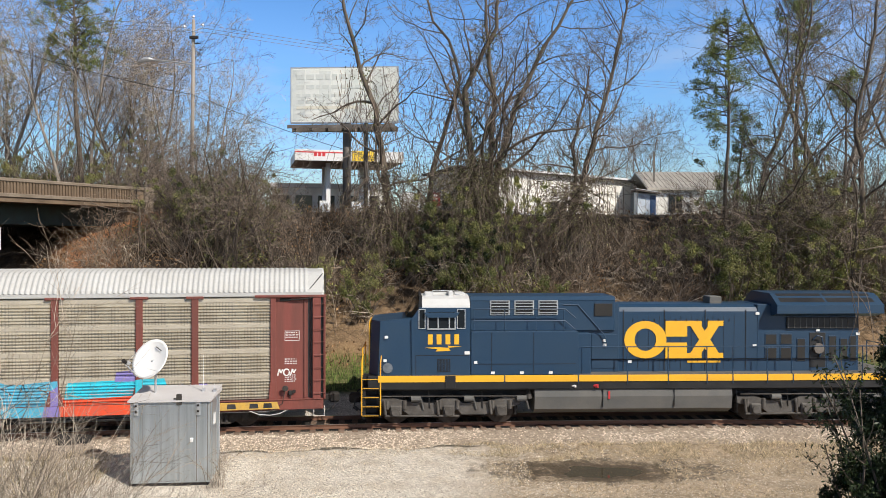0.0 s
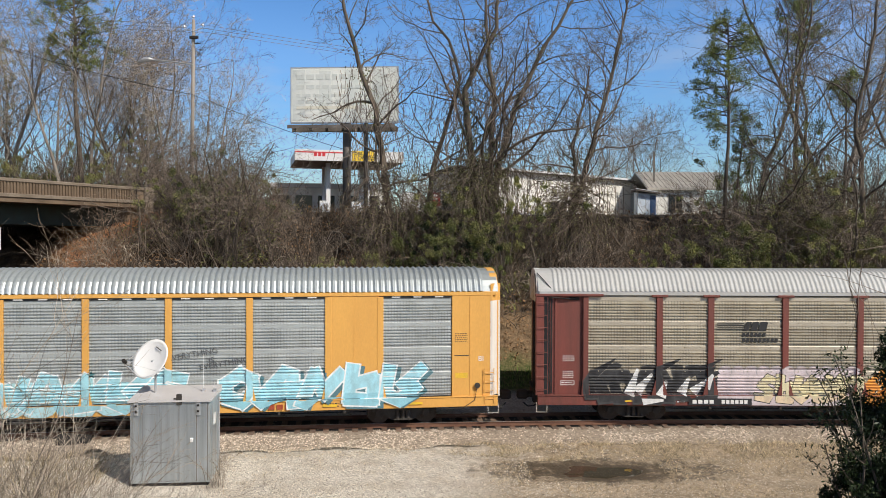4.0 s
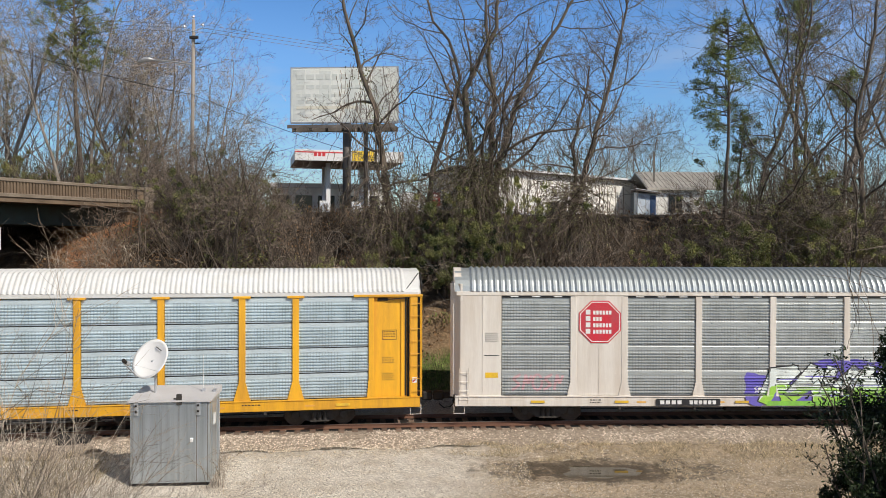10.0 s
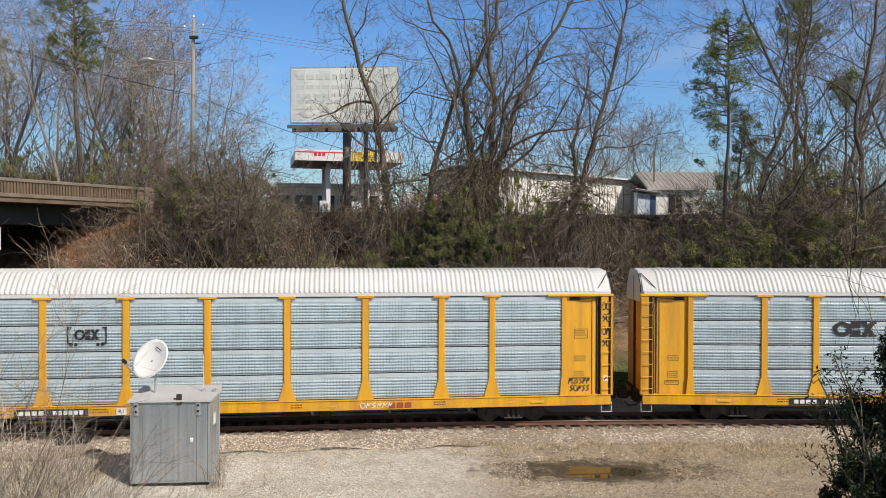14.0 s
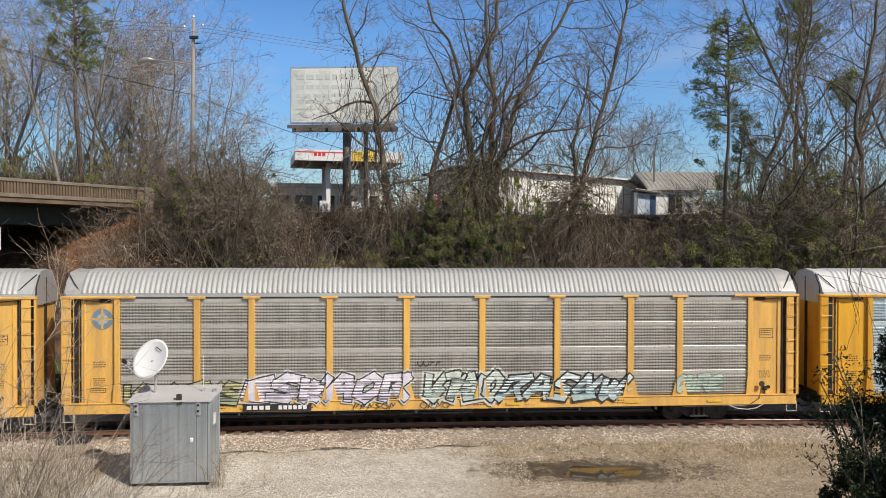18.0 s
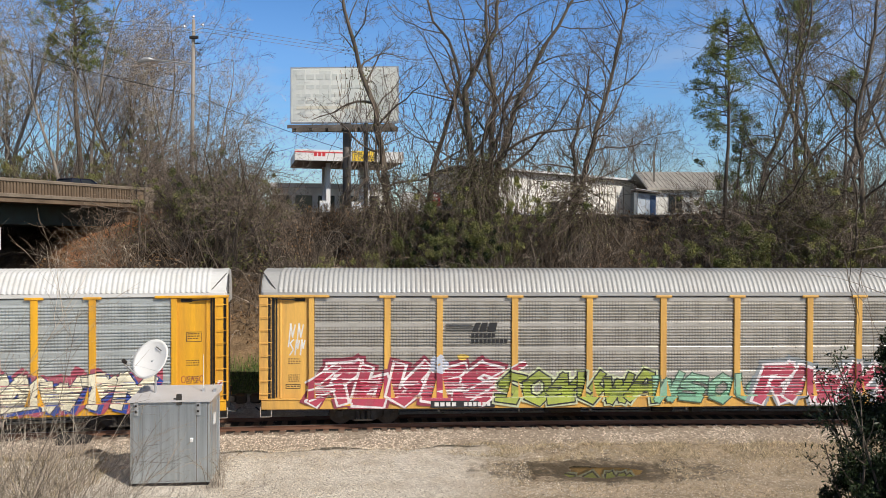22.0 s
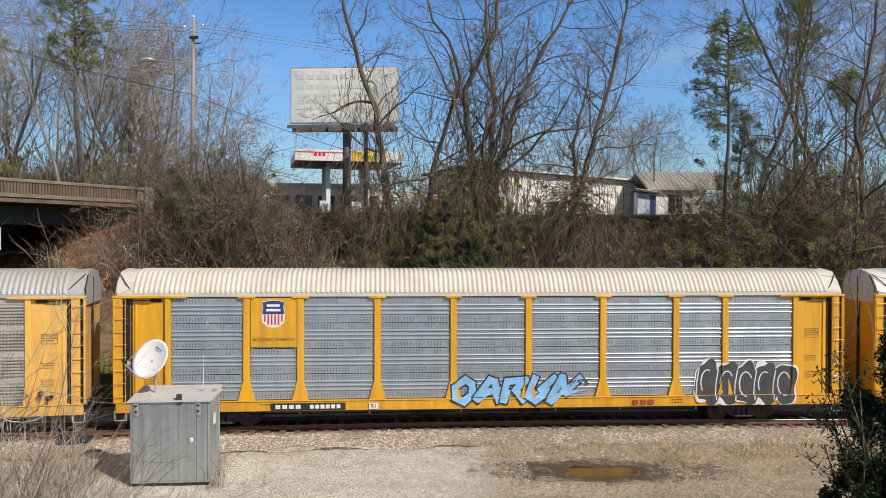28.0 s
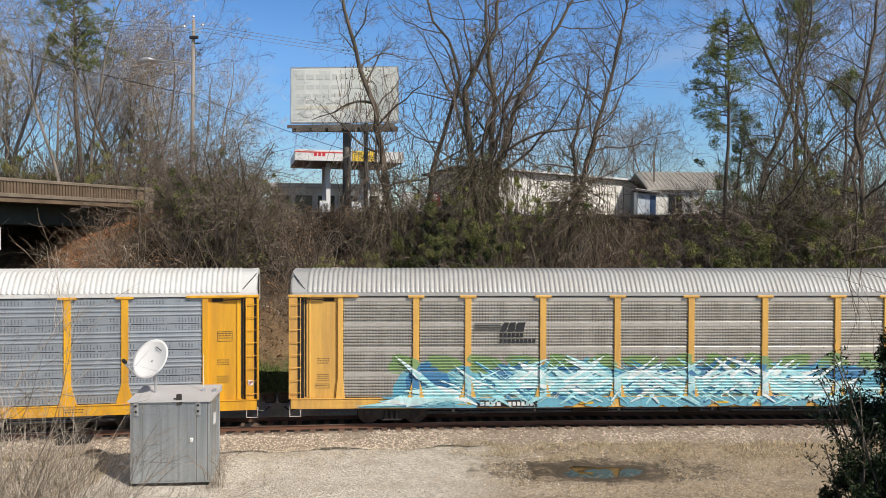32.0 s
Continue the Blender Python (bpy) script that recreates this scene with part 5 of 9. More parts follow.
# ---- puddle ----
def build_puddle():
    mt = bpy.data.materials.new("muddy_water")
    mt.use_nodes = True
    b = mt.node_tree.nodes["Principled BSDF"]
    b.inputs["Base Color"].default_value = (0.055, 0.045, 0.028, 1)
    b.inputs["Roughness"].default_value = 0.03
    b.inputs["IOR"].default_value = 1.33
    n = mt.node_tree.nodes
    wv = n.new("ShaderNodeTexNoise")
    wv.inputs["Scale"].default_value = 3.0
    bp = n.new("ShaderNodeBump")
    bp.inputs["Strength"].default_value, bp.inputs["Distance"].default_value = 0.02, 0.01
    mt.node_tree.links.new(wv.outputs["Fac"], bp.inputs["Height"])
    mt.node_tree.links.new(bp.outputs[0], b.inputs["Normal"])
    sh = Shape()
    N = 120
    rim = []
    for k in range(N):
        a = 2 * math.pi * k / N
        r = 1 + .42 * noise.noise(Vector((math.cos(a) * 2.3, math.sin(a) * 2.3, 2))) + .34 * noise.noise(Vector((math.cos(a) * 7, math.sin(a) * 7, 5)))
        rim.append((5.0 + 2.0 * r * math.cos(a), 25.4 + 1.15 * r * math.sin(a)))
    sh.v = [(x, y, -.452) for x, y in rim]
    sh.f, sh.m = [tuple(range(N))], [0]
    thing("puddle", "shallow muddy rain puddle lying on the dirt", "puddle", kind="structure", data=sh.mesh("puddle", mt))


build_puddle()

# ---- drain pipe by the ballast ----
def build_pipe():
    m = pose(-13.15, 28.15, -.22, 0, 8, 12)
    sh = Shape()
    n = 26
    for i in range(n):
        a, b = -.55 + i * 1.1 / n, -.55 + (i + 1) * 1.1 / n
        sh.tube([(a, 0, 0), ((a + b) / 2, 0, 0), (b, 0, 0)], [.27, .30, .27], 18, caps=i in (0, n - 1))
    pp = thing("drain_pipe", "short black corrugated drain pipe lying at the ballast", "pipe", m)
    part("corrugated_tube", sh, M_DARK, pp, smooth=True)


build_pipe()

# ---- road beyond the bridge and the cars on it ----
M_ASPHALT = surf("worn_asphalt", (0.06, 0.058, 0.055), (0.09, 0.085, 0.08), 0.6, 1.5, 40, 0.12, 0.9, bump=0.2)
M_CARRED = surf("crimson_car_paint", (0.34, 0.018, 0.035), (0.28, 0.016, 0.03), 0.4, 2, 20, 0.04, 0.25, bump=0.0)
M_CARDARK = surf("dark_blue_car_paint", (0.022, 0.022, 0.045), (0.03, 0.03, 0.05), 0.4, 2, 20, 0.04, 0.22, bump=0.0)
ROADZ = TOPZ - 1.05
DRIVERS = []


def build_road():
    m = Matrix.Translation((B0.x, B0.y, 0)) @ Matrix(((BU.x, BW.x, 0, 0), (BU.y, BW.y, 0, 0), (0, 0, 1, 0), (0, 0, 0, 1)))
    sh = Shape()
    sh.box(-9.0, 60, .55, 10.6, ROADZ + .004, ROADZ + .03)
    sh.v = [tuple(m @ Vector(v)) for v in sh.v]
    rd = thing("road", "grey asphalt road over the bridge", "road", kind="structure")
    part("carriageway", sh, M_ASPHALT, rd)


def road_car(name, label, paint, tall, length, rows):
    """A car facing +x: lower body, glasshouse, pillars, lamps, wheels."""
    cr = thing(name, label, "car")
    h, L, belt = tall, length / 2, .95 if tall > 1.6 else .86
    rear = -L + .12 if tall > 1.6 else -L + .75
    lower = [(-L, .45), (-L + .05, belt - .04), (L - 1.35, belt), (L - .25, belt - .16), (L, .55), (L - .1, .28), (-L + .1, .28)]
    part("body", Shape().prism(lower, -.88, .88, "y"), paint, cr)
    a0, a1, b1, b0 = rear, rear + .35, L - 2.15, L - 1.3
    cab = Shape()
    v = [(x, y * .86, belt - .02) for x, y in ((a0, -1), (b0, -1), (b0, 1), (a0, 1))] + [(x, y * .68, h - .06) for x, y in ((a1, -1), (b1, -1), (b1, 1), (a1, 1))]
    cab.add(v, [(0, 1, 2, 3), (7, 6, 5, 4), (0, 4, 5, 1), (1, 5, 6, 2), (2, 6, 7, 3), (3, 7, 4, 0)])
    part("windows", cab, M_GLASSD, cr)
    part("roof", Shape().box(a1 - .06, b1 + .06, -.70, .70, h - .07, h, .03), paint, cr)
    for sg in (-1, 1):
        for xa, xb in ((a0, a1), (b0, b1), ((a0 + b0) / 2 - .3, (a1 + b1) / 2 - .1)):
            part("pillar", Shape().tube([(xa, sg * .865, belt), (xb, sg * .69, h - .04)], .045, 6), paint, cr)
        part("headlight", Shape().box(L - .2, L - .04, sg * .72 - .14, sg * .72 + .14, .60, .74, .03), M_SIGNW, cr)
        part("tail_light", Shape().box(-L - .01, -L + .08, sg * .72 - .12, sg * .72 + .12, .66, .90, .02), M_RED, cr)
        for x in (-L + .85, L - .9):
            w = part("wheel", Shape().disc(x, min(sg * .90, sg * .70), max(sg * .90, sg * .70), .33, .33, 20), M_BLACK, cr)
            part("rim", Shape().disc(x, min(sg * .905, sg * .85), max(sg * .905, sg * .85), .33, .20, 14), M_ALU, w)
    DRIVERS.append((cr, rows))


def on_road(u, w=3.0):
    p = B0 + BU * u + BW * w
    return pose(p.x, p.y, ROADZ + .03, 0, 0, math.degrees(math.atan2(-BU.y, -BU.x)))


def drive(start, speed, front, length):
    """Rows of a car that crosses the bridge and bends away into the woods behind it: front of the car at u = front when t = start."""
    rows = [(start + (front - u) / speed, on_road(u + length / 2)) for u in (54, 40, 25, 15, 10, 6, 3, 0, -3, -6)]
    t = rows[-1][0]
    for dt, x, y, turn in ((.7, -16.0, 63.6, 68), (1.5, -15.6, 69.0, 90), (2.4, -16.8, 75.0, 112), (3.6, -20.5, 82.0, 125), (5.5, -27.0, 89.0, 132)):
        rows.append((t + dt, pose(x, y, rise(x, y) + .02, 0, 0, turn)))
    keep = [r for r in rows if 0 < r[0] < 32]
    before = [r for r in rows if r[0] <= 0]
    if before:
        a, b = before[-1], keep[0]
        f = -a[0] / (b[0] - a[0])
        first = a[1].copy()
        first.translation = a[1].translation.lerp(b[1].translation, f)
    else:
        first = keep[0][1]
    return [(0, first)] + keep + [(32, keep[-1][1])]


build_road()
road_car("red_car", "crimson sport utility car driving over the road bridge", M_CARRED, 1.62, 4.6, drive(1.0, 7.2, 2.1, 4.6))
road_car("dark_car", "dark blue saloon car driving over the road bridge", M_CARDARK, 1.50, 4.6, drive(21.8, 9.0, 1.5, 4.6))
# ---- locomotive ----
M_LOCOROOF = surf("white_cab_roof", (0.60, 0.60, 0.59), (0.48, 0.46, 0.43), 0.5, 1.0, 20, 0.05, 0.5, bump=0.03)
M_TANK = surf("dusty_grey_tank", (0.10, 0.10, 0.095), (0.15, 0.14, 0.125), 0.6, 0.8, 25, 0.1, 0.7, bump=0.05)
M_LTRUCK = surf("grey_dusty_cast_steel", (0.105, 0.096, 0.086), (0.05, 0.043, 0.037), 0.7, 3.0, 30, 0.2, 0.75, 0.1, bump=0.15)
M_SCREEN = surf("dark_mesh_screen", (0.012, 0.011, 0.010), (0.028, 0.024, 0.02), 0.6, 3, 60, 0.2, 0.7, bump=0.2)


def glass_material():
    mt = bpy.data.materials.new("cab_glass")
    mt.use_nodes = True
    b = mt.node_tree.nodes["Principled BSDF"]
    b.inputs["Base Color"].default_value = (0.015, 0.02, 0.025, 1)
    b.inputs["Roughness"].default_value = 0.05
    b.inputs["IOR"].default_value = 1.5
    return mt


M_GLASS = glass_material()


def locomotive():
    lo = thing("diesel_locomotive", "dark blue diesel locomotive with gold lettering shapes and sill stripe", "locomotive")
    F0, F1 = -10.05, 10.4
    part("frame", Shape().box(F0, F1, -1.46, 1.46, 1.38, 1.92, .02).box(F0, F1, -.5, .5, .8, 1.38), M_BLACK, lo)
    part("gold_sill", Shape().box(-9.66, F1, -1.49, -1.455, 1.68, 1.925, .006), M_GOLD, lo)
    part("skirt", Shape().box(-9.66, -2.4, -1.475, -1.44, 1.42, 1.68, .006), M_BLACK, lo)
    for x in (-4.9, -2.1, -.22, 1.35, 2.85, 3.85, 5.2, 6.2, 7.5, 8.9):
        part("sill_joint", Shape().box(x - .02, x + .02, -1.50, -1.45, 1.6, 1.95), M_BLUE, lo)
    part("walkway", Shape().box(-2.3, F1, -1.46, 1.46, 1.925, 1.965), M_TANK, lo)
    # nose
    nose = Shape()
    plan = [(-9.66, -1.45), (-8.0, -1.45), (-8.0, 1.45), (-9.66, 1.45), (-10.0, .95), (-10.0, -.95)]
    v = [(x, y, 1.93) for x, y in plan] + [(x + (.08 if x < -9 else 0), y * .97, 3.98 if x < -9 else 4.12) for x, y in plan]
    n = len(plan)
    nose.add(v, [tuple(range(n)), tuple(range(2 * n - 1, n - 1, -1))] + [(i, (i + 1) % n, (i + 1) % n + n, i + n) for i in range(n)])
    part("nose", nose, M_BLUE, lo)
    part("nose_front", Shape().prism([(-.94, 1.95), (.94, 1.95), (.90, 3.9), (-.90, 3.9)], -10.03, -9.99, "x"), M_GOLD, lo, "gold-painted nose front")
    ch = Shape()
    ch.add([(-9.68, -1.455, 1.96), (-10.02, -.955, 1.96), (-9.94, -.925, 3.9), (-9.60, -1.41, 3.9)], [(0, 1, 2, 3)])
    part("nose_corner", ch, M_BLUE, lo)
    # cab
    prof = [(-8.40, 1.93), (-6.2, 1.93), (-6.2, 4.5), (-8.10, 4.5), (-8.42, 4.05)]
    part("cab_side", Shape().prism(prof, -1.48, 1.48, "y"), M_BLUE, lo)
    roof = Shape()
    cs = [(-1.49, 4.48), (-1.47, 4.56), (-1.14, 4.79), (-.7, 4.87), (0, 4.90), (.7, 4.87), (1.14, 4.79), (1.47, 4.56), (1.49, 4.48)]
    roof.prism(cs, -8.02, -6.22, "x")
    part("cab_roof", roof, M_LOCOROOF, lo, "white cab roof")
    for x, y, w, h in ((-7.75, -.3, .16, .12), (-7.3, .1, .30, .08), (-6.9, -.4, .10, .16), (-6.55, -.2, .2, .10)):
        part("roof_fitting", Shape().box(x - w, x + w, y - .3, y + .3, 4.84, 4.88 + h, .03), M_LOCOROOF, lo)
    part("roof_aerial", Shape().tube([(-7.6, -.6, 4.82), (-7.6, -.6, 5.06), (-7.45, -.6, 5.08), (-6.5, -.6, 5.04), (-6.4, -.6, 4.82)], .014, 5), M_LOCOROOF, lo)
    part("front_pillar", Shape().prism([(-8.02, 4.48), (-8.16, 4.48), (-8.12, 4.90), (-8.02, 4.90)], -1.40, 1.40, "y"), M_BLACK, lo)
    part("windscreen", Shape().add([(-8.66, -1.25, 4.10), (-8.66, 1.25, 4.10), (-8.16, 1.25, 4.90), (-8.16, -1.25, 4.90)], [(0, 1, 2, 3)]), M_GLASS, lo)
    win = part("side_window", Shape().box(-7.80, -6.80, -1.50, -1.475, 3.70, 4.32), M_GLASS, lo)
    fr = Shape()
    for x in (-7.82, -7.44, -7.02, -6.80):
        fr.box(x, x + .045, -1.535, -1.48, 3.68, 4.18)
    fr.box(-7.82, -6.76, -1.535, -1.48, 3.66, 3.71)
    part("window_frame", fr, M_ALU, win)
    part("window_shade", Shape().prism([(-7.95, 4.30), (-6.62, 4.30), (-6.75, 4.12), (-7.8, 4.12)], -1.60, -1.48, "y"), M_BLUE, win)
    for a, b in ((-8.12, -7.92), (-6.68, -6.42)):
        w2 = part("quarter_window", Shape().box(a, b, -1.50, -1.475, 3.72, 4.40), M_GLASS, lo)
        part("window_frame", Shape().box(a - .03, a, -1.51, -1.475, 3.69, 4.43).box(b, b + .03, -1.51, -1.475, 3.69, 4.43).box(a, b, -1.51, -1.475, 4.40, 4.43).box(a, b, -1.51, -1.475, 3.69, 3.72), M_ALU, w2)
    # bars in place of the road number, and a flash below
    for i in range(4):
        part("number_bar", Shape().box(-7.80 + i * .33, -7.62 + i * .33, -1.488, -1.478, 3.10, 3.48, .004), M_GOLD, lo)
    part("lightning_flash", Shape().prism([(-7.92, 2.98), (-7.45, 2.92), (-7.5, 2.84), (-6.95, 2.86), (-7.02, 2.98), (-6.55, 3.02), (-7.05, 3.05), (-7.0, 2.97), (-7.4, 3.0)], -1.492, -1.478, "y"), M_GOLD, lo)
    part("flag_decal", Shape().box(-6.42, -6.22, -1.492, -1.478, 2.72, 2.84), M_SIGNW, lo)
    part("cab_vent", Shape().box(-7.45, -6.95, -1.495, -1.478, 2.06, 2.56, .01), M_BLACK, lo)
    for i in range(9):
        x = -7.42 + i * .055
        part("vent_slat", Shape().box(x, x + .02, -1.505, -1.49, 2.08, 2.54), M_BLUE, lo)
    part("step_panel", Shape().box(-7.15, -6.75, -1.51, -1.48, 1.44, 1.92, .01), M_BLACK, lo)
    for x, z in ((-9.35, 3.38), (-9.4, 2.5), (-6.0, 2.42)):
        part("label_plate", Shape().box(x - .06, x + .06, -1.492, -1.478, z - .05, z + .05), M_SIGNW, lo)
    part("round_seal", Shape().disc(-9.3, -1.492, -1.478, 2.22, .19, 18), paint_grey(), lo)
    # wide cabinet behind the cab, with the set-back blower house on top
    part("equipment_cabinet", Shape().box(-6.18, -2.10, -1.46, 1.46, 1.93, 3.58, .02), M_BLUE, lo)
    part("blower_house", Shape().box(-6.18, -.6, -1.10, 1.10, 3.56, 4.74, .03).prism([(-1.12, 4.72), (1.12, 4.72), (.95, 4.87), (-.95, 4.87)], -6.18, -.6, "x"), M_BLUE, lo)
    for x in (-5.05, -4.12, -3.2):
        fr = part("louvre_frame", Shape().box(x - .38, x + .38, -1.13, -1.10, 4.16, 4.72, .01), M_ALU, lo)
        part("louvre_dark", Shape().box(x - .33, x + .33, -1.135, -1.125, 4.19, 4.69), M_BLACK, fr)
        for k in range(4):
            z = 4.24 + k * .12
            part("louvre_slat", Shape().box(x - .33, x + .33, -1.16, -1.13, z, z + .03), M_ALU, fr)
    rl = Shape()
    for z in (3.98, 4.42):
        rl.tube([(-6.1, -1.42, z), (-2.6, -1.42, z), (-2.2, -1.42, z - .35)], .02, 5)
    for x in (-6.05, -4.9, -3.7, -2.65):
        rl.tube([(x, -1.42, 3.56), (x, -1.42, 4.42)], .018, 5)
    part("roof_rail", rl, M_BLUE, lo)
    for x in (-5.4, -3.8):
        part("panel_seam", Shape().box(x - .008, x + .008, -1.468, -1.455, 2.0, 3.55), M_BLACK, lo)
    for x in (-5.35, -4.25, -3.15):
        part("label_plate", Shape().box(x - .07, x + .07, -1.475, -1.458, 1.97, 2.07), M_SIGNW, lo)
    # stepped section
    part("mid_house", Shape().box(-2.12, -.42, -1.0, 1.0, 1.95, 4.62, .02), M_BLUE, lo)
    part("mid_box", Shape().box(-2.12, -1.62, -1.44, -1.0, 1.95, 3.50, .02), M_BLUE, lo)
    part("filter_screen", Shape().box(-1.42, -.72, -1.135, -1.10, 4.12, 4.60, .01), M_SCREEN, lo)
    part("door", Shape().box(-1.5, -.5, -1.02, -.995, 2.1, 3.4, .008), M_BLUE, lo)
    for z in (2.95, 3.12):
        part("label_plate", Shape().box(-1.06, -.92, -1.03, -1.015, z, z + .1), M_SIGNW, lo)
    # engine hood
    hood = Shape()
    hs = [(-.98, 1.95), (-.98, 4.28), (-.92, 4.44), (-.6, 4.54), (.6, 4.54), (.92, 4.44), (.98, 4.28), (.98, 1.95)]
    hood.prism(hs, -.42, 5.0, "x")
    part("engine_hood", hood, M_BLUE, lo)
    for x in (-.25, 1.35, 2.95, 4.55):
        part("hood_seam", Shape().box(x - .012, x + .012, -.998, -.97, 2.0, 4.35), M_BLACK, lo)
    for i in range(10):
        x = .12 + i * .42
        part("door_handle", Shape().box(x - .012, x + .012, -1.01, -.98, 2.35, 2.45).box(x - .012, x + .012, -1.01, -.98, 3.9, 4.0), M_BLACK, lo)
        part("door_edge", Shape().box(x + .19, x + .198, -.990, -.975, 2.05, 4.1), M_BLACK, lo)
    part("exhaust_stack", Shape().box(3.35, 3.85, -.35, .35, 4.5, 4.82, .03), M_TANK, lo)
    three_forms(lo, -.22, 3.62, 2.47, 3.92, -.994, M_GOLD)
    part("web_bars", Shape().box(2.25, 3.55, -1.0, -.992, 2.30, 2.38), M_GOLD, lo)
    # radiator section
    part("radiator_house", Shape().box(5.0, 9.05, -.98, .98, 1.95, 4.55, .02), M_BLUE, lo)
    part("radiator_shutter", Shape().box(6.15, 9.0, -1.06, -.97, 3.62, 4.05, .01), M_BLACK, lo)
    for i in range(12):
        x = 6.2 + i * .235
        part("shutter_slat", Shape().box(x, x + .03, -1.075, -1.05, 3.64, 4.03), M_TANK, lo)
    wing = Shape()
    ws = [(-1.50, 4.24), (-1.50, 4.56), (-1.05, 4.86), (-.8, 4.98), (.8, 4.98), (1.05, 4.86), (1.50, 4.56), (1.50, 4.24), (.95, 4.10), (-.95, 4.10)]
    wing.prism(ws, 5.55, 9.75, "x")
    part("radiator_roof", wing, M_BLUE, lo)
    for a, b in ((5.75, 7.5), (7.6, 9.45)):
        part("radiator_grille", Shape().add([(a, -1.36, 4.672), (b, -1.36, 4.672), (b, -.86, 4.968), (a, -.86, 4.968)], [(0, 1, 2, 3)]), M_BLACK, lo)
    for x, z0, z1, w in ((5.55, 3.02, 3.38, .42), (6.15, 3.02, 3.38, .42), (5.55, 2.4, 2.85, .42), (6.15, 2.4, 2.85, .42), (6.75, 2.35, 3.2, .30), (8.0, 2.35, 3.3, .28), (8.45, 2.4, 3.2, .26), (8.82, 2.35, 3.3, .22)):
        fr = part("vent_frame", Shape().box(x - w / 2 - .03, x + w / 2 + .03, -1.0, -.975, z0 - .03, z1 + .03, .006), M_BLUE, lo)
        part("vent_screen", Shape().box(x - w / 2, x + w / 2, -1.008, -.998, z0, z1), M_SCREEN, fr)
    part("compressor_bay", Shape().box(7.08, 7.72, -1.0, -.975, 2.1, 3.45, .01), M_BLACK, lo)
    part("air_filter", Shape().tube([(7.4, -1.02, 2.85), (7.4, -1.14, 2.85)], .20, 14), M_STEELB, lo)
    part("hose_loop", Shape().tube([(7.2, -1.05, 3.2), (7.3, -1.12, 3.35), (7.5, -1.12, 3.3), (7.58, -1.08, 2.9), (7.45, -1.06, 2.5)], .03, 6), M_BLUE, lo)
    for x, z in ((4.9, 2.95), (7.4, 3.55), (9.0, 3.4), (5.0, 4.2), (.0, 2.35)):
        part("label_plate", Shape().box(x - .07, x + .07, -1.02, -.99, z - .05, z + .05), M_SIGNW, lo)
    # handrails along the walkway
    for x in (-1.95, -.22, 1.35, 2.85, 3.85, 5.2, 6.15, 7.55, 8.95, 10.2):
        part("rail_post", Shape().tube([(x, -1.44, 1.55), (x, -1.44, 2.98)], .022, 6), M_BLUE, lo)
    part("handrail", Shape().tube([(-2.4, -1.44, 2.94), (-1.9, -1.44, 2.98), (10.2, -1.44, 2.98)], .022, 6), M_BLUE, lo)
    part("slanted_rail", Shape().tube([(-2.6, -1.12, 4.55), (-2.05, -1.12, 4.55), (-1.0, -1.12, 3.35), (-.9, -1.12, 2.98)], .022, 5), M_BLUE, lo)
    part("cab_panel_line", Shape().box(-8.25, -6.25, -1.486, -1.478, 2.68, 2.70).box(-8.26, -8.24, -1.486, -1.478, 1.96, 2.70), M_BLACK, lo)
    part("cabinet_line", Shape().box(-5.9, -2.2, -1.468, -1.455, 2.34, 2.36), M_BLACK, lo)
    part("lower_rail", Shape().tube([(-1.6, -1.02, 2.45), (9.0, -1.02, 2.45), (9.2, -1.3, 2.6)], .018, 5), M_BLACK, lo)
    # fuel tank
    part("fuel_tank", Shape().prism([(-1.38, 1.42), (-1.44, 1.10), (-1.38, .62), (-1.0, .42), (1.0, .42), (1.38, .62), (1.44, 1.10), (1.38, 1.42)], -3.75, 3.85, "x"), M_TANK, lo)
    for x in (-1.15, 1.6):
        part("tank_seam", Shape().box(x - .01, x + .01, -1.455, -1.37, .7, 1.40), M_BLACK, lo)
    part("sight_gauge", Shape().box(-.95, -.88, -1.46, -1.42, 1.0, 1.3), M_RED, lo)
    part("filler", Shape().tube([(-2.35, -1.40, 1.5), (-2.2, -1.5, 1.5)], .05, 8), M_SIGNW, lo)
    part("filler", Shape().tube([(-1.5, -1.40, 1.5), (-1.35, -1.5, 1.5)], .07, 8), M_RED, lo)
    part("bell", Shape().tube([(-3.95, -1.2, 1.36), (-3.95, -1.2, 1.2), (-3.95, -1.2, 1.02)], [.05, .10, .18], 10), M_TRUCK, lo)
    # steps and pilots
    for sg, x in ((-1, -10.25), (1, 10.5)):
        part("pilot", Shape().box(min(x, x - sg * .12), max(x, x - sg * .12), -1.40, 1.40, .28, 1.40, .02), M_BLACK, lo)
        for k in range(5):
            z = .42 + k * .34
            tread = part("step", Shape().box(min(x, x - sg * .62), max(x, x - sg * .62), -1.49, -1.05, z, z + .03, .006), M_DARK, lo)
            part("step_nosing", Shape().box(min(x, x - sg * .62), max(x, x - sg * .62), -1.503, -1.491, z + .006, z + .026), M_GOLD if sg < 0 else M_BLUE, tread)
        part("step_back", Shape().box(min(x, x - sg * .64), max(x, x - sg * .64), -1.06, -1.02, .35, 1.95), M_BLACK, lo)
        for q in (0, .66):
            part("step_side", Shape().box(min(x - sg * q, x - sg * q - sg * .03), max(x - sg * q, x - sg * q - sg * .03), -1.48, -1.05, .35, 1.92), M_BLACK, lo)
        for q in (-.02, .68):
            part("grab_rail", Shape().tube([(x - sg * q, -1.47, .45), (x - sg * q, -1.47, 2.45), (x - sg * (q + .05), -1.40, 2.75)], .024, 6), M_GOLD if sg < 0 else M_BLUE, lo)
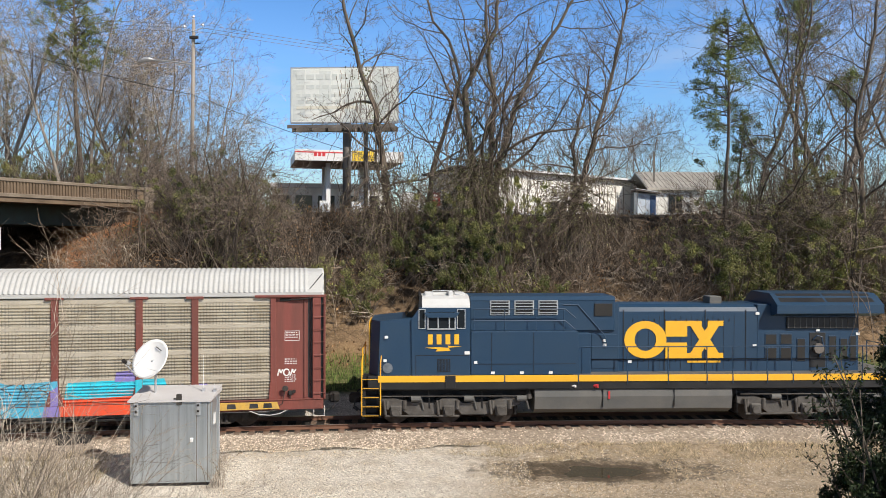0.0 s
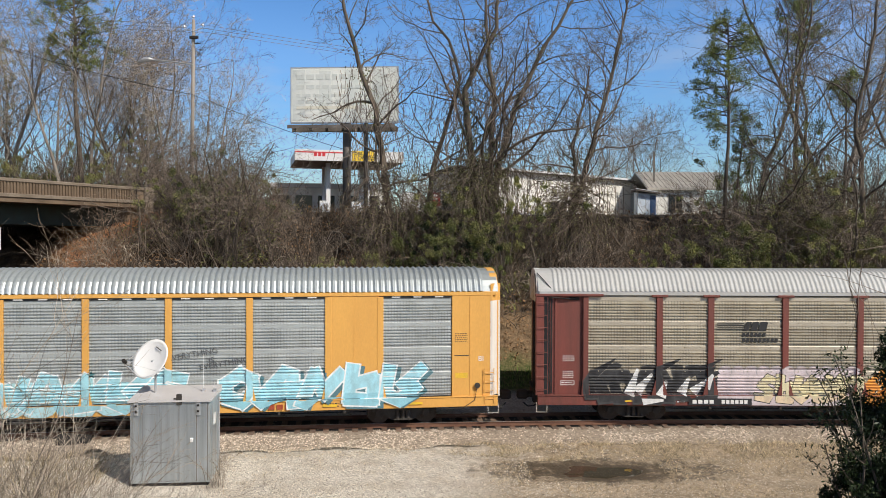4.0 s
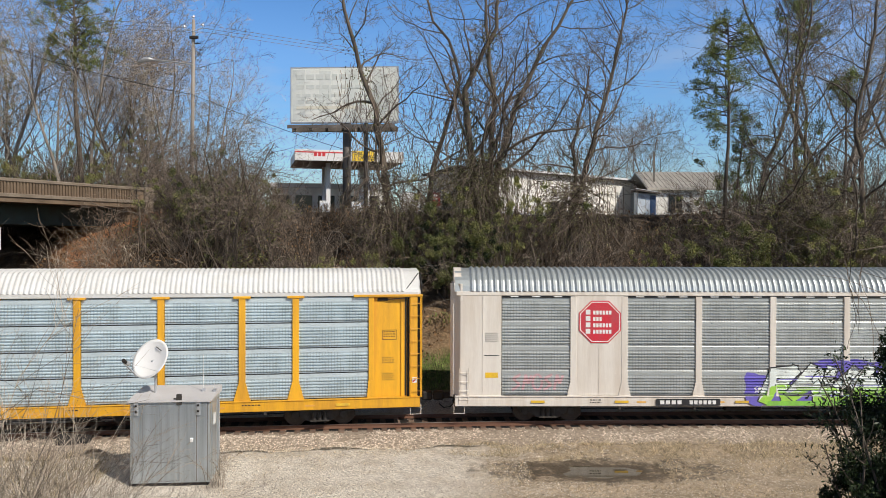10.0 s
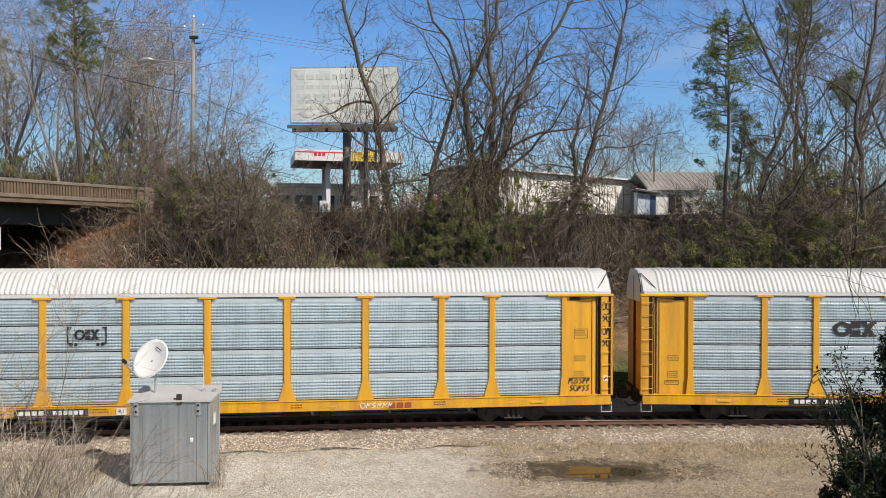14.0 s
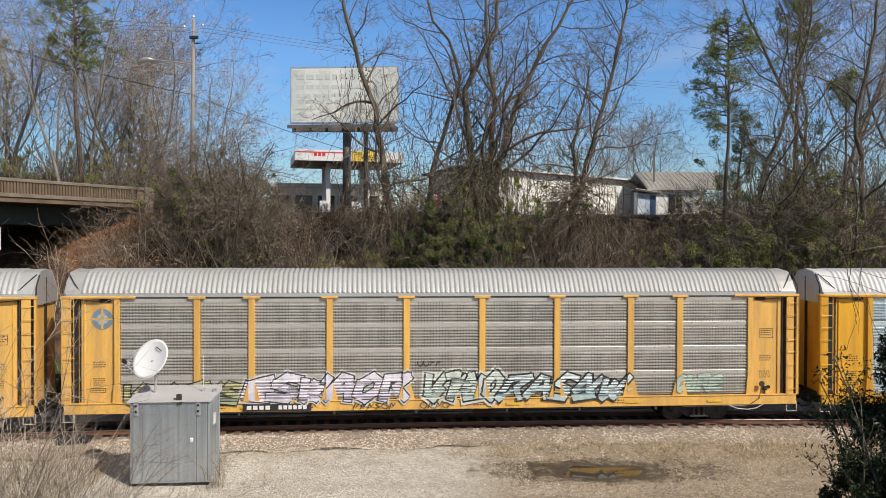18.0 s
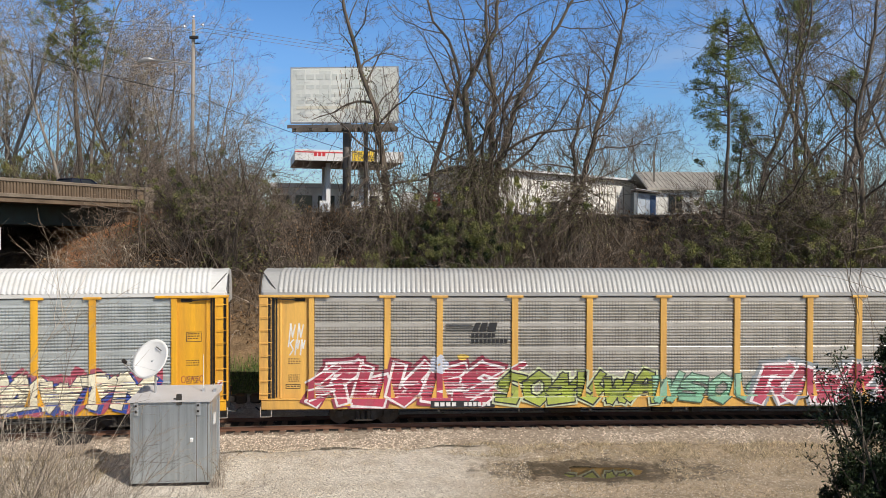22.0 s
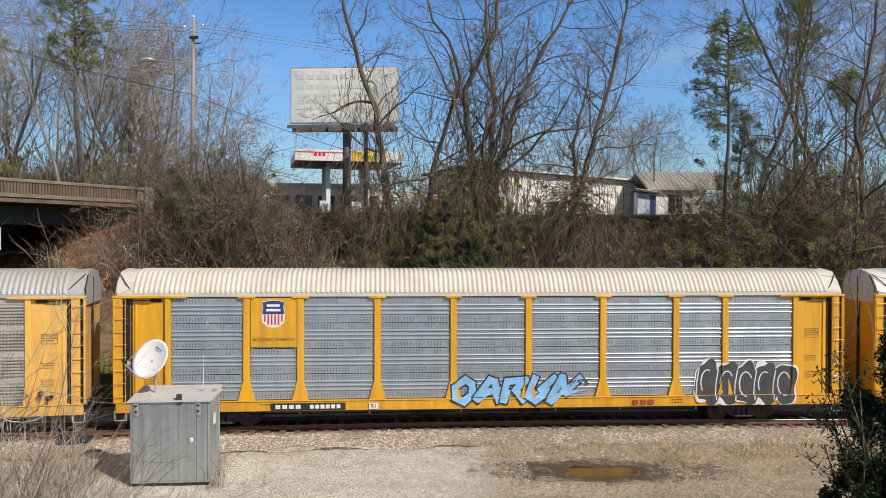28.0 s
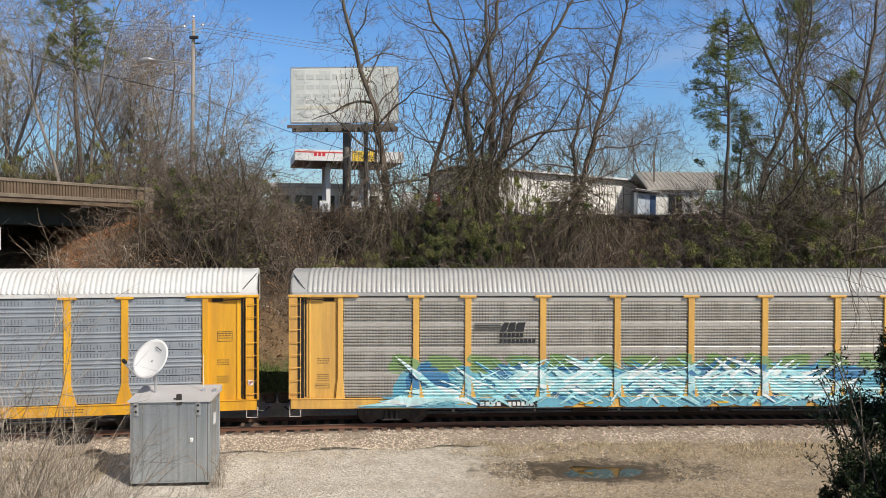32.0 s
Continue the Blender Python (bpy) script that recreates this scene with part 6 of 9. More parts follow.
        part("end_rail", Shape().tube([(x, -1.30, 1.95), (x, -1.30, 2.9), (x, .9, 2.9), (x, .9, 1.95)], .024, 6), M_GOLD if sg < 0 else M_BLUE, lo)
        coupler(lo, x - sg * .4, sg)
        for y in (-.9, -.7, .7, .9):
            part("air_hose", Shape().tube([(x, y, 1.15), (x + sg * .3, y, .95), (x + sg * .35, y, .6), (x + sg * .2, y, .5)], .028, 6), M_BLACK, lo)
    # three-axle bogies
    wheels = []
    big = Shape()
    for y in (-.83, .69):
        big.disc(0, y, y + .14, 0, .53, 28)
    for y in (-.69, .66):
        big.disc(0, y, y + .03, 0, .56, 28)
    big.tube([(0, -1.1, 0), (0, 1.1, 0)], .11, 10)
    for y in (-.85, .83):
        for k in range(8):
            a = k * math.pi / 4
            big.box(.38 * math.cos(a) - .035, .38 * math.cos(a) + .035, y, y + .03, .38 * math.sin(a) - .035, .38 * math.sin(a) + .035)
    bigm = big.mesh("driving_wheelset", M_WHEEL)
    for c, axles in ((-7.0, (-9.0, -7.0, -5.0)), (6.85, (4.85, 6.85, 8.85))):
        for sg in (-1, 1):
            y0, y1 = (-1.20, -1.02) if sg < 0 else (1.02, 1.20)
            fr = [(-2.75, .78), (-2.7, 1.02), (-2.1, 1.05), (-1.55, .88), (-.55, .82), (-.25, 1.02), (.25, 1.02), (.55, .82), (1.55, .88), (2.1, 1.05), (2.7, 1.02), (2.75, .78),
                  (2.3, .66), (1.75, .58), (1.5, .40), (.5, .40), (.35, .58), (-.35, .58), (-.5, .40), (-1.5, .40), (-1.75, .58), (-2.3, .66)]
            part("bogie_side", Shape().prism([(c + a, b) for a, b in fr], y0, y1, "y"), M_LTRUCK, lo)
        part("bogie_transom", Shape().box(c - 1.3, c + 1.3, -1.02, 1.02, .55, .85, .03), M_LTRUCK, lo)
        for a in axles:
            w = part("driving_wheelset", bigm, M_WHEEL, lo)
            w.matrix_basis = pose(a, 0, .53)
            wheels.append((w, a))
            # motor block, added in black to deepen the shade behind the wheels
            part("traction_motor", Shape().box(a - .55, a + .55, -.62, .62, .22, .95, .06), M_BLACK, lo)
            part("axle_box", Shape().box(a - .22, a + .22, -1.30, -1.02, .34, .76, .05).disc(a, -1.36, -1.30, .53, .15, 14), M_LTRUCK, lo)
            for q in (-.33, .33):
                part("coil_spring", Shape().tube([(a + q, -1.18, .62), (a + q, -1.18, .94)], .085, 8), M_LTRUCK, lo)
            part("brake_cylinder", Shape().tube([(a + .58, -1.28, 1.02), (a + .95, -1.28, 1.02)], .11, 10).tube([(a + .95, -1.28, 1.02), (a + 1.05, -1.22, .6)], .03, 6), M_TANK, lo)
            part("brake_shoe", Shape().box(a + .52, a + .66, -.90, -.70, .30, .72, .03).box(a - .66, a - .52, -.90, -.70, .30, .72, .03), M_DARK, lo)
            part("damper", Shape().tube([(a - .45, -1.27, .95), (a - .38, -1.27, .42)], .05, 8), M_LTRUCK, lo)
            part("sand_hose", Shape().tube([(a - .75, -1.2, 1.3), (a - .72, -1.22, .7), (a - .6, -1.0, .25)], .022, 5), M_BLACK, lo)
        part("traction_rod", Shape().tube([(c - 2.4, -1.24, .36), (c + .4, -1.24, .36)], .04, 6), M_LTRUCK, lo)
        part("brake_pipe", Shape().tube([(c - 2.6, -1.26, 1.12), (c + 2.6, -1.26, 1.10)], .022, 5), M_LTRUCK, lo)
    RUNNERS.append((lo, 7.0, wheels))


def paint_grey():
    return surf("grey_seal", (0.10, 0.12, 0.14), (0.2, 0.22, 0.24), 0.6, 8, 30, 0.1, 0.6, bump=0.02)


# ---- paint and marks on the cars ----
PAINTS = {}


def paint(c, rough=0.55):
    key = tuple(round(k, 3) for k in c)
    if key not in PAINTS:
        PAINTS[key] = surf("sprayed_paint", c, tuple(k * .62 + .05 for k in c), 0.75, 1.6, 24, 0.15, rough, bump=0.02, stretch=(2, 1, 1))
    return PAINTS[key]


def depth_at(x, z, kind):
    """How far out the car's side stands at x, z (towards the lens is negative)."""
    if z < 1.10:
        return SILL_Y - .034
    for i, (a, b) in enumerate(BAYS):
        if a <= x <= b:
            if kind == "B" and b - a < 2:
                return PANEL_Y - .066
            if kind == "S":
                return PANEL_Y - .040
            o = 0.0
            for (o0, z0), (o1, z1) in zip(PROFILE, PROFILE[1:]):
                if z0 <= z <= z1 and z1 > z0:
                    o = o0 + (o1 - o0) * (z - z0) / (z1 - z0)
                    break
            return PANEL_Y + o
    if abs(x) > 13.2:
        return -1.50
    if abs(x) > 11.97:
        return -1.37 if kind in ("A", "S") else PANEL_Y - .062
    return POST_Y - .010 if kind in ("A", "S") else POST_Y + .008


def rows_of(z0, z1):
    cuts = sorted({round(z, 4) for _, z in PROFILE if z0 < z < z1} | {z0, z1, 1.10} | {z0 + (z1 - z0) * i / 40 for i in range(41)})
    cuts = [z for z in cuts if z0 <= z <= z1]
    out = [cuts[0]]
    for z in cuts[1:]:
        if z - out[-1] > .006:
            out.append(z)
    return out


EDGES = sorted({e for ab in BAYS for e in ab} | {-13.2, 13.2, -11.97, 11.97})


def spray(sh, poly, kind, lift):
    """Lay a flat outline (x, z) as paint on the corrugated side, row by row."""
    zs = [p[1] for p in poly]
    n = len(poly)

    def cross(z):
        out = []
        for i in range(n):
            (xa, za), (xb, zb) = poly[i], poly[(i + 1) % n]
            if (za <= z) != (zb <= z):
                out.append(xa + (xb - xa) * (z - za) / (zb - za))
        return sorted(out)
    rows = rows_of(min(zs), max(zs))
    for za, zb in zip(rows, rows[1:]):
        ca, cb = cross(za + 1e-4), cross(zb - 1e-4)
        if len(ca) != len(cb):
            ca = cb = cross((za + zb) / 2)
        for k in range(0, len(ca) - 1, 2):
            a0, a1, b0, b1 = ca[k], ca[k + 1], cb[k], cb[k + 1]
            lo, hi = min(a0, b0), max(a1, b1)
            cuts = [lo] + [e for e in EDGES if lo < e < hi] + [hi]
            for q0, q1 in zip(cuts, cuts[1:]):
                m = (q0 + q1) / 2
                w = [max(min(v, q1), q0) for v in (a0, a1, b0, b1)]
                if w[1] - w[0] < 1e-4 and w[3] - w[2] < 1e-4:
                    continue
                ya, yb = depth_at(m, za + 1e-4, kind) - lift, depth_at(m, zb - 1e-4, kind) - lift
                sh.add([(w[0], ya, za), (w[1], ya, za), (w[3], yb, zb), (w[2], yb, zb)], [(0, 1, 2, 3)])


def blob(rnd, cx, cz, rx, rz, n=22, rough=.12, square=2.6):
    ph = rnd.uniform(0, 6.28)
    out = []
    for k in range(n):
        a = 2 * math.pi * k / n
        c, s = math.cos(a), math.sin(a)
        q = (abs(c) ** square + abs(s) ** square) ** (-1 / square) * (1 + rough * math.sin(3 * a + ph) + rough * .6 * math.sin(5 * a + ph * 2))
        out.append((cx + rx * q * c, cz + rz * q * s))
    return out


def band(p, q, w0, w1):
    (xa, za), (xb, zb) = p, q
    dx, dz = xb - xa, zb - za
    ln = math.hypot(dx, dz) or 1
    nx, nz_ = -dz / ln, dx / ln
    return [(xa + nx * w0, za + nz_ * w0), (xb + nx * w1, zb + nz_ * w1), (xb - nx * w1, zb - nz_ * w1), (xa - nx * w0, za - nz_ * w0)]


class Mural:
    """Sprayed artwork on one car: layers of paint, one mesh a piece."""

    def __init__(self, car, kind, label, zmin=.72, zmax=2.5):
        self.car, self.kind, self.label, self.shapes, self.lift = car, kind, label, {}, .003
        self.zmin, self.zmax, self.piece = zmin, zmax, 0

    def lay(self, poly, c):
        poly = [(x, min(max(z, self.zmin), self.zmax)) for x, z in poly]
        if max(p[1] for p in poly) - min(p[1] for p in poly) < .012:
            return
        self.lift += .00006
        sh, tones = self.shapes.setdefault(self.piece, (Shape(), []))
        if c not in tones:
            tones.append(c)
        sh.slot = tones.index(c)
        spray(sh, poly, self.kind, self.lift)

    def line(self, pts, w, c):
        for p, q in zip(pts, pts[1:]):
            self.lay(band(p, q, w / 2, w / 2), c)

    def done(self):
        for sh, tones in self.shapes.values():
            tagged(part("graffiti", sh, [paint(c) for c in tones], self.car, self.label), kind="stuff")


def bubbles(m, seed, x0, x1, z0, z1, n, fill, edge, inner=None, shine=None):
    """Fat rounded forms, edged."""
    m.piece += 1
    rnd = random.Random(seed)
    w = (x1 - x0) / n
    cs = [(x0 + w * (i + .5), (z0 + z1) / 2 + rnd.uniform(-.05, .05), w * .62, (z1 - z0) * rnd.uniform(.46, .54)) for i in range(n)]
    for cx, cz, rx, rz in cs:
        m.lay(blob(rnd, cx, cz, rx + .055, rz + .05, 26), edge)
    for cx, cz, rx, rz in cs:
        m.lay(blob(rnd, cx, cz, rx, rz, 26), fill)
    for cx, cz, rx, rz in cs:
        k = inner or edge
        arc = [(cx + rx * .55 * math.cos(a), cz + rz * .6 * math.sin(a)) for a in np.linspace(rnd.uniform(.3, 1.2), rnd.uniform(3.6, 5.0), 9)]
        m.line(arc, .045, k)
        m.line([(cx - rx * .95, cz - rz * .8), (cx - rx * .9, cz), (cx - rx * .7, cz + rz * .7)], .04, k)
        if shine:
            m.lay(blob(rnd, cx + rx * .2, cz + rz * .45, rx * .22, rz * .16, 12), shine)


def slabs(m, seed, x0, x1, z0, z1, n, fill, edge, cloud=None, second=None, slant=.12, gaps=True):
    """Angular interlocked forms with an edge, a second tone and a cloud behind."""
    m.piece += 1
    rnd = random.Random(seed)
    w = (x1 - x0) / n
    H = z1 - z0
    if cloud:
        for i in range(n + 1):
            m.lay(blob(rnd, x0 + w * i * n / (n + .001), (z0 + z1) / 2 + rnd.uniform(-.1, .1), w * .75, H * rnd.uniform(.5, .62), 20, .18), cloud)
    pieces = []
    for i in range(n):
        cx = x0 + w * (i + .5)
        for k in range(3):
            a = cx + w * (-.42 + .42 * k) + rnd.uniform(-.08, .08) * w
            top, bot = z1 - rnd.uniform(0, .22) * H, z0 + rnd.uniform(0, .16) * H
            tw, bw = w * rnd.uniform(.14, .28), w * rnd.uniform(.12, .26)
            sl = slant * H * rnd.uniform(-.8, 1.4)
            mid = (top + bot) / 2
            kx = rnd.uniform(-.22, .22) * w
            pieces.append([(a - bw, bot), (a + bw, bot + rnd.uniform(-.03, .06)), (a + bw * .7 + kx, mid), (a + tw + sl, top - rnd.uniform(0, .1)), (a + sl, top), (a - tw + sl, top - .05), (a - bw * .8 + kx, mid)])
        if rnd.random() < .85:
            zz = z0 + H * rnd.uniform(.3, .75)
            pieces.append(band((cx - w * .5, zz), (cx + w * .5, zz + rnd.uniform(-.1, .2) * H), H * .09, H * .13))
    grow = lambda p, g: [(x + (x - cxm) * g / .3, z + (z - czm) * g / .5) for x, z in p for cxm, czm in [(sum(q[0] for q in p) / len(p), sum(q[1] for q in p) / len(p))]]
    for p in pieces:
        m.lay(grow(p, .055), edge)
    for i, p in enumerate(pieces):
        m.lay(p, fill if not second or i % 3 else second)
    for p in pieces[::2]:
        m.line(p[2:5], .03, edge)
    if second:
        for p in pieces[1::3]:
            m.lay([(x, z0 + (z - z0) * .38) for x, z in p], second)


def shards(m, seed, x0, x1, z0, z1, tones, count):
    """Long slanting blades of paint, as on the turquoise car."""
    m.piece += 1
    rnd = random.Random(seed)
    for i in range(count):
        q = rnd.random()
        cx = x0 + (x1 - x0) * q
        rise_ = min(1, 4.2 * q, 3.2 * (1 - q) + .15)
        a = (cx - rnd.uniform(.4, 1.3), z0 + (z1 - z0) * rise_ * rnd.uniform(.35, 1.0))
        b = (cx + rnd.uniform(.3, 1.2), z0 + (z1 - z0) * rise_ * rnd.uniform(0, .5))
        if rnd.random() < .3:
            a, b = (a[0], b[1]), (b[0], a[1])
        c = rnd.choice(tones)
        w = rnd.uniform(.02, .16) if i < count * .55 else rnd.uniform(.012, .05)
        mid = ((a[0] + b[0]) / 2 + rnd.uniform(-.1, .1), (a[1] + b[1]) / 2 + rnd.uniform(.0, .14))
        m.lay(band(a, mid, w * .25, w), c)
        m.lay(band(mid, b, w, w * .15), c)


def scrawl(m, seed, x0, x1, z0, z1, n, c, w=.035):
    m.piece += 1
    rnd = random.Random(seed)
    step = (x1 - x0) / n
    for i in range(n):
        cx, cz = x0 + step * (i + .5), (z0 + z1) / 2
        h = (z1 - z0) * .5
        k = rnd.choice((0, 1, 2))
        if k == 0:
            pts = [(cx + step * .45 * math.cos(a), cz + h * math.sin(a)) for a in np.linspace(.5, 6.6, 12)]
        elif k == 1:
            pts = [(cx - step * .4, cz - h), (cx - step * .1, cz + h), (cx + step * .1, cz - h * .2), (cx + step * .45, cz + h * .9)]
        else:
            pts = [(cx + step * .4, cz + h), (cx - step * .3, cz + h * .5), (cx + step * .3, cz - h * .3), (cx - step * .4, cz - h)]
        m.line(pts, w, c)


FORMS = (                 # sprayed wild-style forms, as bends of thick strokes
    (((.05, 0), (.18, 1), (.58, .34), (.98, .95)),), (((.98, .86), (.45, 1), (.10, .66), (.82, .40), (.72, .04), (.02, .12)),),
    (((.08, 1), (.10, .22), (.52, 0), (.94, .42)), ((.56, .46), (.98, 1))), (((0, .10), (.44, 1), (.70, .92), (1, 0)), ((.26, .40), (1.08, .52))),
    (((.10, 0), (.08, .92), (.90, 1), (.55, .52), (1, .02)),), (((.96, 1), (.14, .76), (.12, .20), (.98, .06)), ((.16, .48), (1.0, .58))),
    (((.02, .90), (.52, 1), (.46, 0)), ((.50, .36), (.98, .84))), (((.5, 1), (.08, .66), (.16, .20), (.58, 0), (.94, .36), (.86, .78), (.5, 1)),),
    (((.02, .85), (.26, 0), (.52, .72), (.76, .04), (1, 1)),), (((.12, 1), (.18, .08), (.92, .02), (.86, .66), (.32, .54)),),
    (((.02, .30), (.36, 1), (.62, .30), (.98, .90)), ((.10, 0), (.90, .10))))


def tag(m, n, seed, x0, x1, z0, z1, fill, edge, w=.20, e=.045, outer=None, shadow=None, second=None, split=.45, lean=.12, over=1.10, shine=None):
    """Sprayed artwork: a row of n forms of thick joined strokes with an edge, a thrown shadow and an outer line, each overlapping the next."""
    m.piece += 1
    rnd = random.Random(seed)
    H = z1 - z0
    order = random.Random(seed * 7).sample(range(len(FORMS)), n)
    cw = (x1 - x0) / n
    glyphs = []
    for i, form in enumerate(order):
        a, wd = x0 + (i + .5) * cw, cw * over * rnd.uniform(.84, 1.0) * .80
        b, t = z0 + w * H * .5 + rnd.uniform(0, .07) * H, z1 - w * H * .5 - rnd.uniform(0, .10) * H
        k = lean + rnd.uniform(-.14, .14)
        glyphs.append([[(a + (gx - .5) * wd + (gz - .5) * k * H + rnd.uniform(-.02, .02), b + (t - b) * gz) for gx, gz in st] for st in FORMS[form]])

    def strokes(g, grow, dx=0.0, dz=0.0):
        out = []
        for st in g:
            for (xa, za), (xb, zb) in zip(st, st[1:]):
                ln = math.hypot(xb - xa, zb - za) or 1
                r = w * H * .5 + grow
                k = (r * .72) / ln
                p, q = (xa - (xb - xa) * k + dx, za - (zb - za) * k + dz), (xb + (xb - xa) * k + dx, zb + (zb - za) * k + dz)
                out.append(band(p, q, r * 1.04, r * .92))
        return out
    for c, g, dx, dz in ((outer, e * 2.3, 0, 0), (shadow, e, .13, -.10)):
        if c:
            for gl in glyphs:
                for q in strokes(gl, g, dx, dz):
                    m.lay(q, c)
    for gl in glyphs:
        for q in strokes(gl, e):
            m.lay(q, edge)
        for q in strokes(gl, 0):
            m.lay(q, fill)
            if second:
                zs = z0 + H * (split + rnd.uniform(-.06, .06))
                low = [(x, min(z, zs)) for x, z in q]
                m.lay(low, second)
        if shine:
            for st in gl:
                m.line([(x - w * H * .22, z + w * H * .2) for x, z in st[:2]], .028, shine)


def sign_plate(car, name, x0, x1, z0, z1, y, mat, label=""):
    return part(name, Shape().box(x0, x1, y - .006, y + .004, z0, z1), mat, car, label)


def report_plate(car, x0, x1, seed, y=SILL_Y - .032, back=True, z0=.735, z1=1.0, mat=None):
    """Black plate on the sill with two groups of white bars in place of the car's mark and number."""
    host = sign_plate(car, "mark_plate", x0, x1, z0, z1, y - .004, M_INK) if back else car
    w = x1 - x0
    h = (z1 - z0) * .55
    zz = z0 + (z1 - z0) * .22
    for a, b, n in ((.06, .42, 4), (.52, .95, 6)):
        sh = Shape()
        st = w * (b - a) / n
        for i in range(n):
            q = x0 + w * a + i * st
            sh.box(q, q + st * .72, y - .016, y - .008, zz, zz + h)
        part("mark_bars", sh, mat or M_SIGNW, host)


def stencil_box(car, x0, x1, z0, z1, y, mat, seed=1):
    sh = Shape()
    t = .018
    sh.box(x0, x1, y - .004, y, z0, z0 + t).box(x0, x1, y - .004, y, z1 - t, z1).box(x0, x0 + t, y - .004, y, z0, z1).box(x1 - t, x1, y - .004, y, z0, z1)
    rnd = random.Random(seed)
    zz = z1 - .09
    while zz > z0 + .05:
        q = x0 + .05
        while q < x1 - .1:
            w = rnd.uniform(.04, .1)
            sh.box(q, q + w, y - .004, y, zz, zz + .035)
            q += w + .035
        zz -= .085
    part("stencil", sh, mat, car)


def words(car, text, size, x, z, y, mat, tilt=0.0):
    o = part("writing", text_mesh("writing", text, size, mat, .003), mat, car)
    o.matrix_basis = pose(x, y, z) @ Matrix.Rotation(radians(-tilt), 4, "Y")
    return o


def fork_logo(car, x0, mat, y):
    """Speed lines with a block, over two lines of bars, as plain shapes."""
    for i in range(4):
        part("emblem_line", Shape().box(x0, x0 + 1.02, y - .006, y + .002, 3.62 + i * .075, 3.655 + i * .075), mat, car)
    sh = Shape()
    sh.prism([(x0 + .98, 3.58), (x0 + 1.18, 3.58), (x0 + 1.32, 3.92), (x0 + 1.12, 3.92)], y - .006, y + .002, "y")
    sh.prism([(x0 + 1.25, 3.58), (x0 + 1.50, 3.58), (x0 + 1.58, 3.92), (x0 + 1.36, 3.92)], y - .006, y + .002, "y")
    sh.prism([(x0 + 1.55, 3.58), (x0 + 1.86, 3.58), (x0 + 1.94, 3.92), (x0 + 1.64, 3.92)], y - .006, y + .002, "y")
    part("emblem_block", sh, mat, car)
    for z, a, b in ((3.36, .95, 1.95), (3.14, .95, 2.28)):
        sh = Shape()
        q = x0 + a
        while q < x0 + b - .08:
            sh.box(q, q + .115, y - .006, y + .002, z, z + .15)
            q += .155
        tagged(part("emblem_bars", sh, mat, car), kind="stuff")


def three_forms(parent, x0, x1, z0, z1, y, mat, brackets=False):
    """A large emblem of three chunky forms: an oval ring, two stacked bars, a waisted block."""
    w, h = x1 - x0, z1 - z0
    def ring(cx, cz, rx, rz, t, n=28, gap=0.0):
        sh = Shape()
        for k in range(n):
            a0, a1 = 2 * math.pi * k / n, 2 * math.pi * (k + 1) / n
            am = (a0 + a1) / 2
            if gap and abs(math.atan2(math.sin(am), math.cos(am))) < gap:
                continue
            o = [(cx + rx * math.cos(a), cz + rz * math.sin(a)) for a in (a0, a1)]
            i = [(cx + (rx - t) * math.cos(a), cz + (rz - t * .72) * math.sin(a)) for a in (a1, a0)]
            sh.prism(o + i, y - .008, y + .004, "y")
        return sh
    part("emblem_ring", ring(x0 + w * .215, (z0 + z1) / 2, w * .215, h * .5, w * .105), mat, parent)
    sh = Shape()
    bx0, bx1 = x0 + w * .42, x0 + w * .64
    for lo_, hi_ in ((0, .42), (.58, 1.0)):
        sh.box(bx0, bx1, y - .008, y + .004, z0 + h * lo_, z0 + h * hi_)
    part("emblem_block", sh, mat, parent)
    cx0, cx1 = x0 + w * .64, x1
    cm, t = (cx0 + cx1) / 2, w * .075
    sh = Shape()
    sh.prism([(cx0, z0), (cx0 + t * 1.5, z0), (cx1, z1), (cx1 - t * 1.5, z1)], y - .008, y + .004, "y")
    sh.prism([(cx1 - t * 1.5, z0), (cx1, z0), (cx0 + t * 1.5, z1), (cx0, z1)], y - .0085, y + .0035, "y")
    for z, g in ((z0, 1), (z1 - h * .14, 0)):
        sh.box(cx0 - w * .02, cx0 + t * 2.0, y - .0075, y + .003, z, z + h * .14)
        sh.box(cx1 - t * 2.0, cx1 + w * .01, y - .0075, y + .003, z, z + h * .14)
    part("emblem_cross", sh, mat, parent)
    if brackets:
        for sg, q in ((1, x0 - w * .30), (-1, x1 + w * .30)):
            b = Shape()
            b.box(min(q, q + sg * .05), max(q, q + sg * .05), y - .006, y + .003, z0 - h * .35, z1 + h * .25)
            for zz in (z0 - h * .35, z1 + h * .25 - .05):
                b.box(min(q, q + sg * .16), max(q, q + sg * .16), y - .006, y + .003, zz, zz + .05)
            part("emblem_bracket", b, mat, parent)
        for q in (x0 - w * .12, x0 + w * .06, x1 - w * .06, x1 + w * .12):
            part("emblem_dot", Shape().disc(q, y - .006, y + .003, z0 - h * .42, .06, 12), mat, parent)


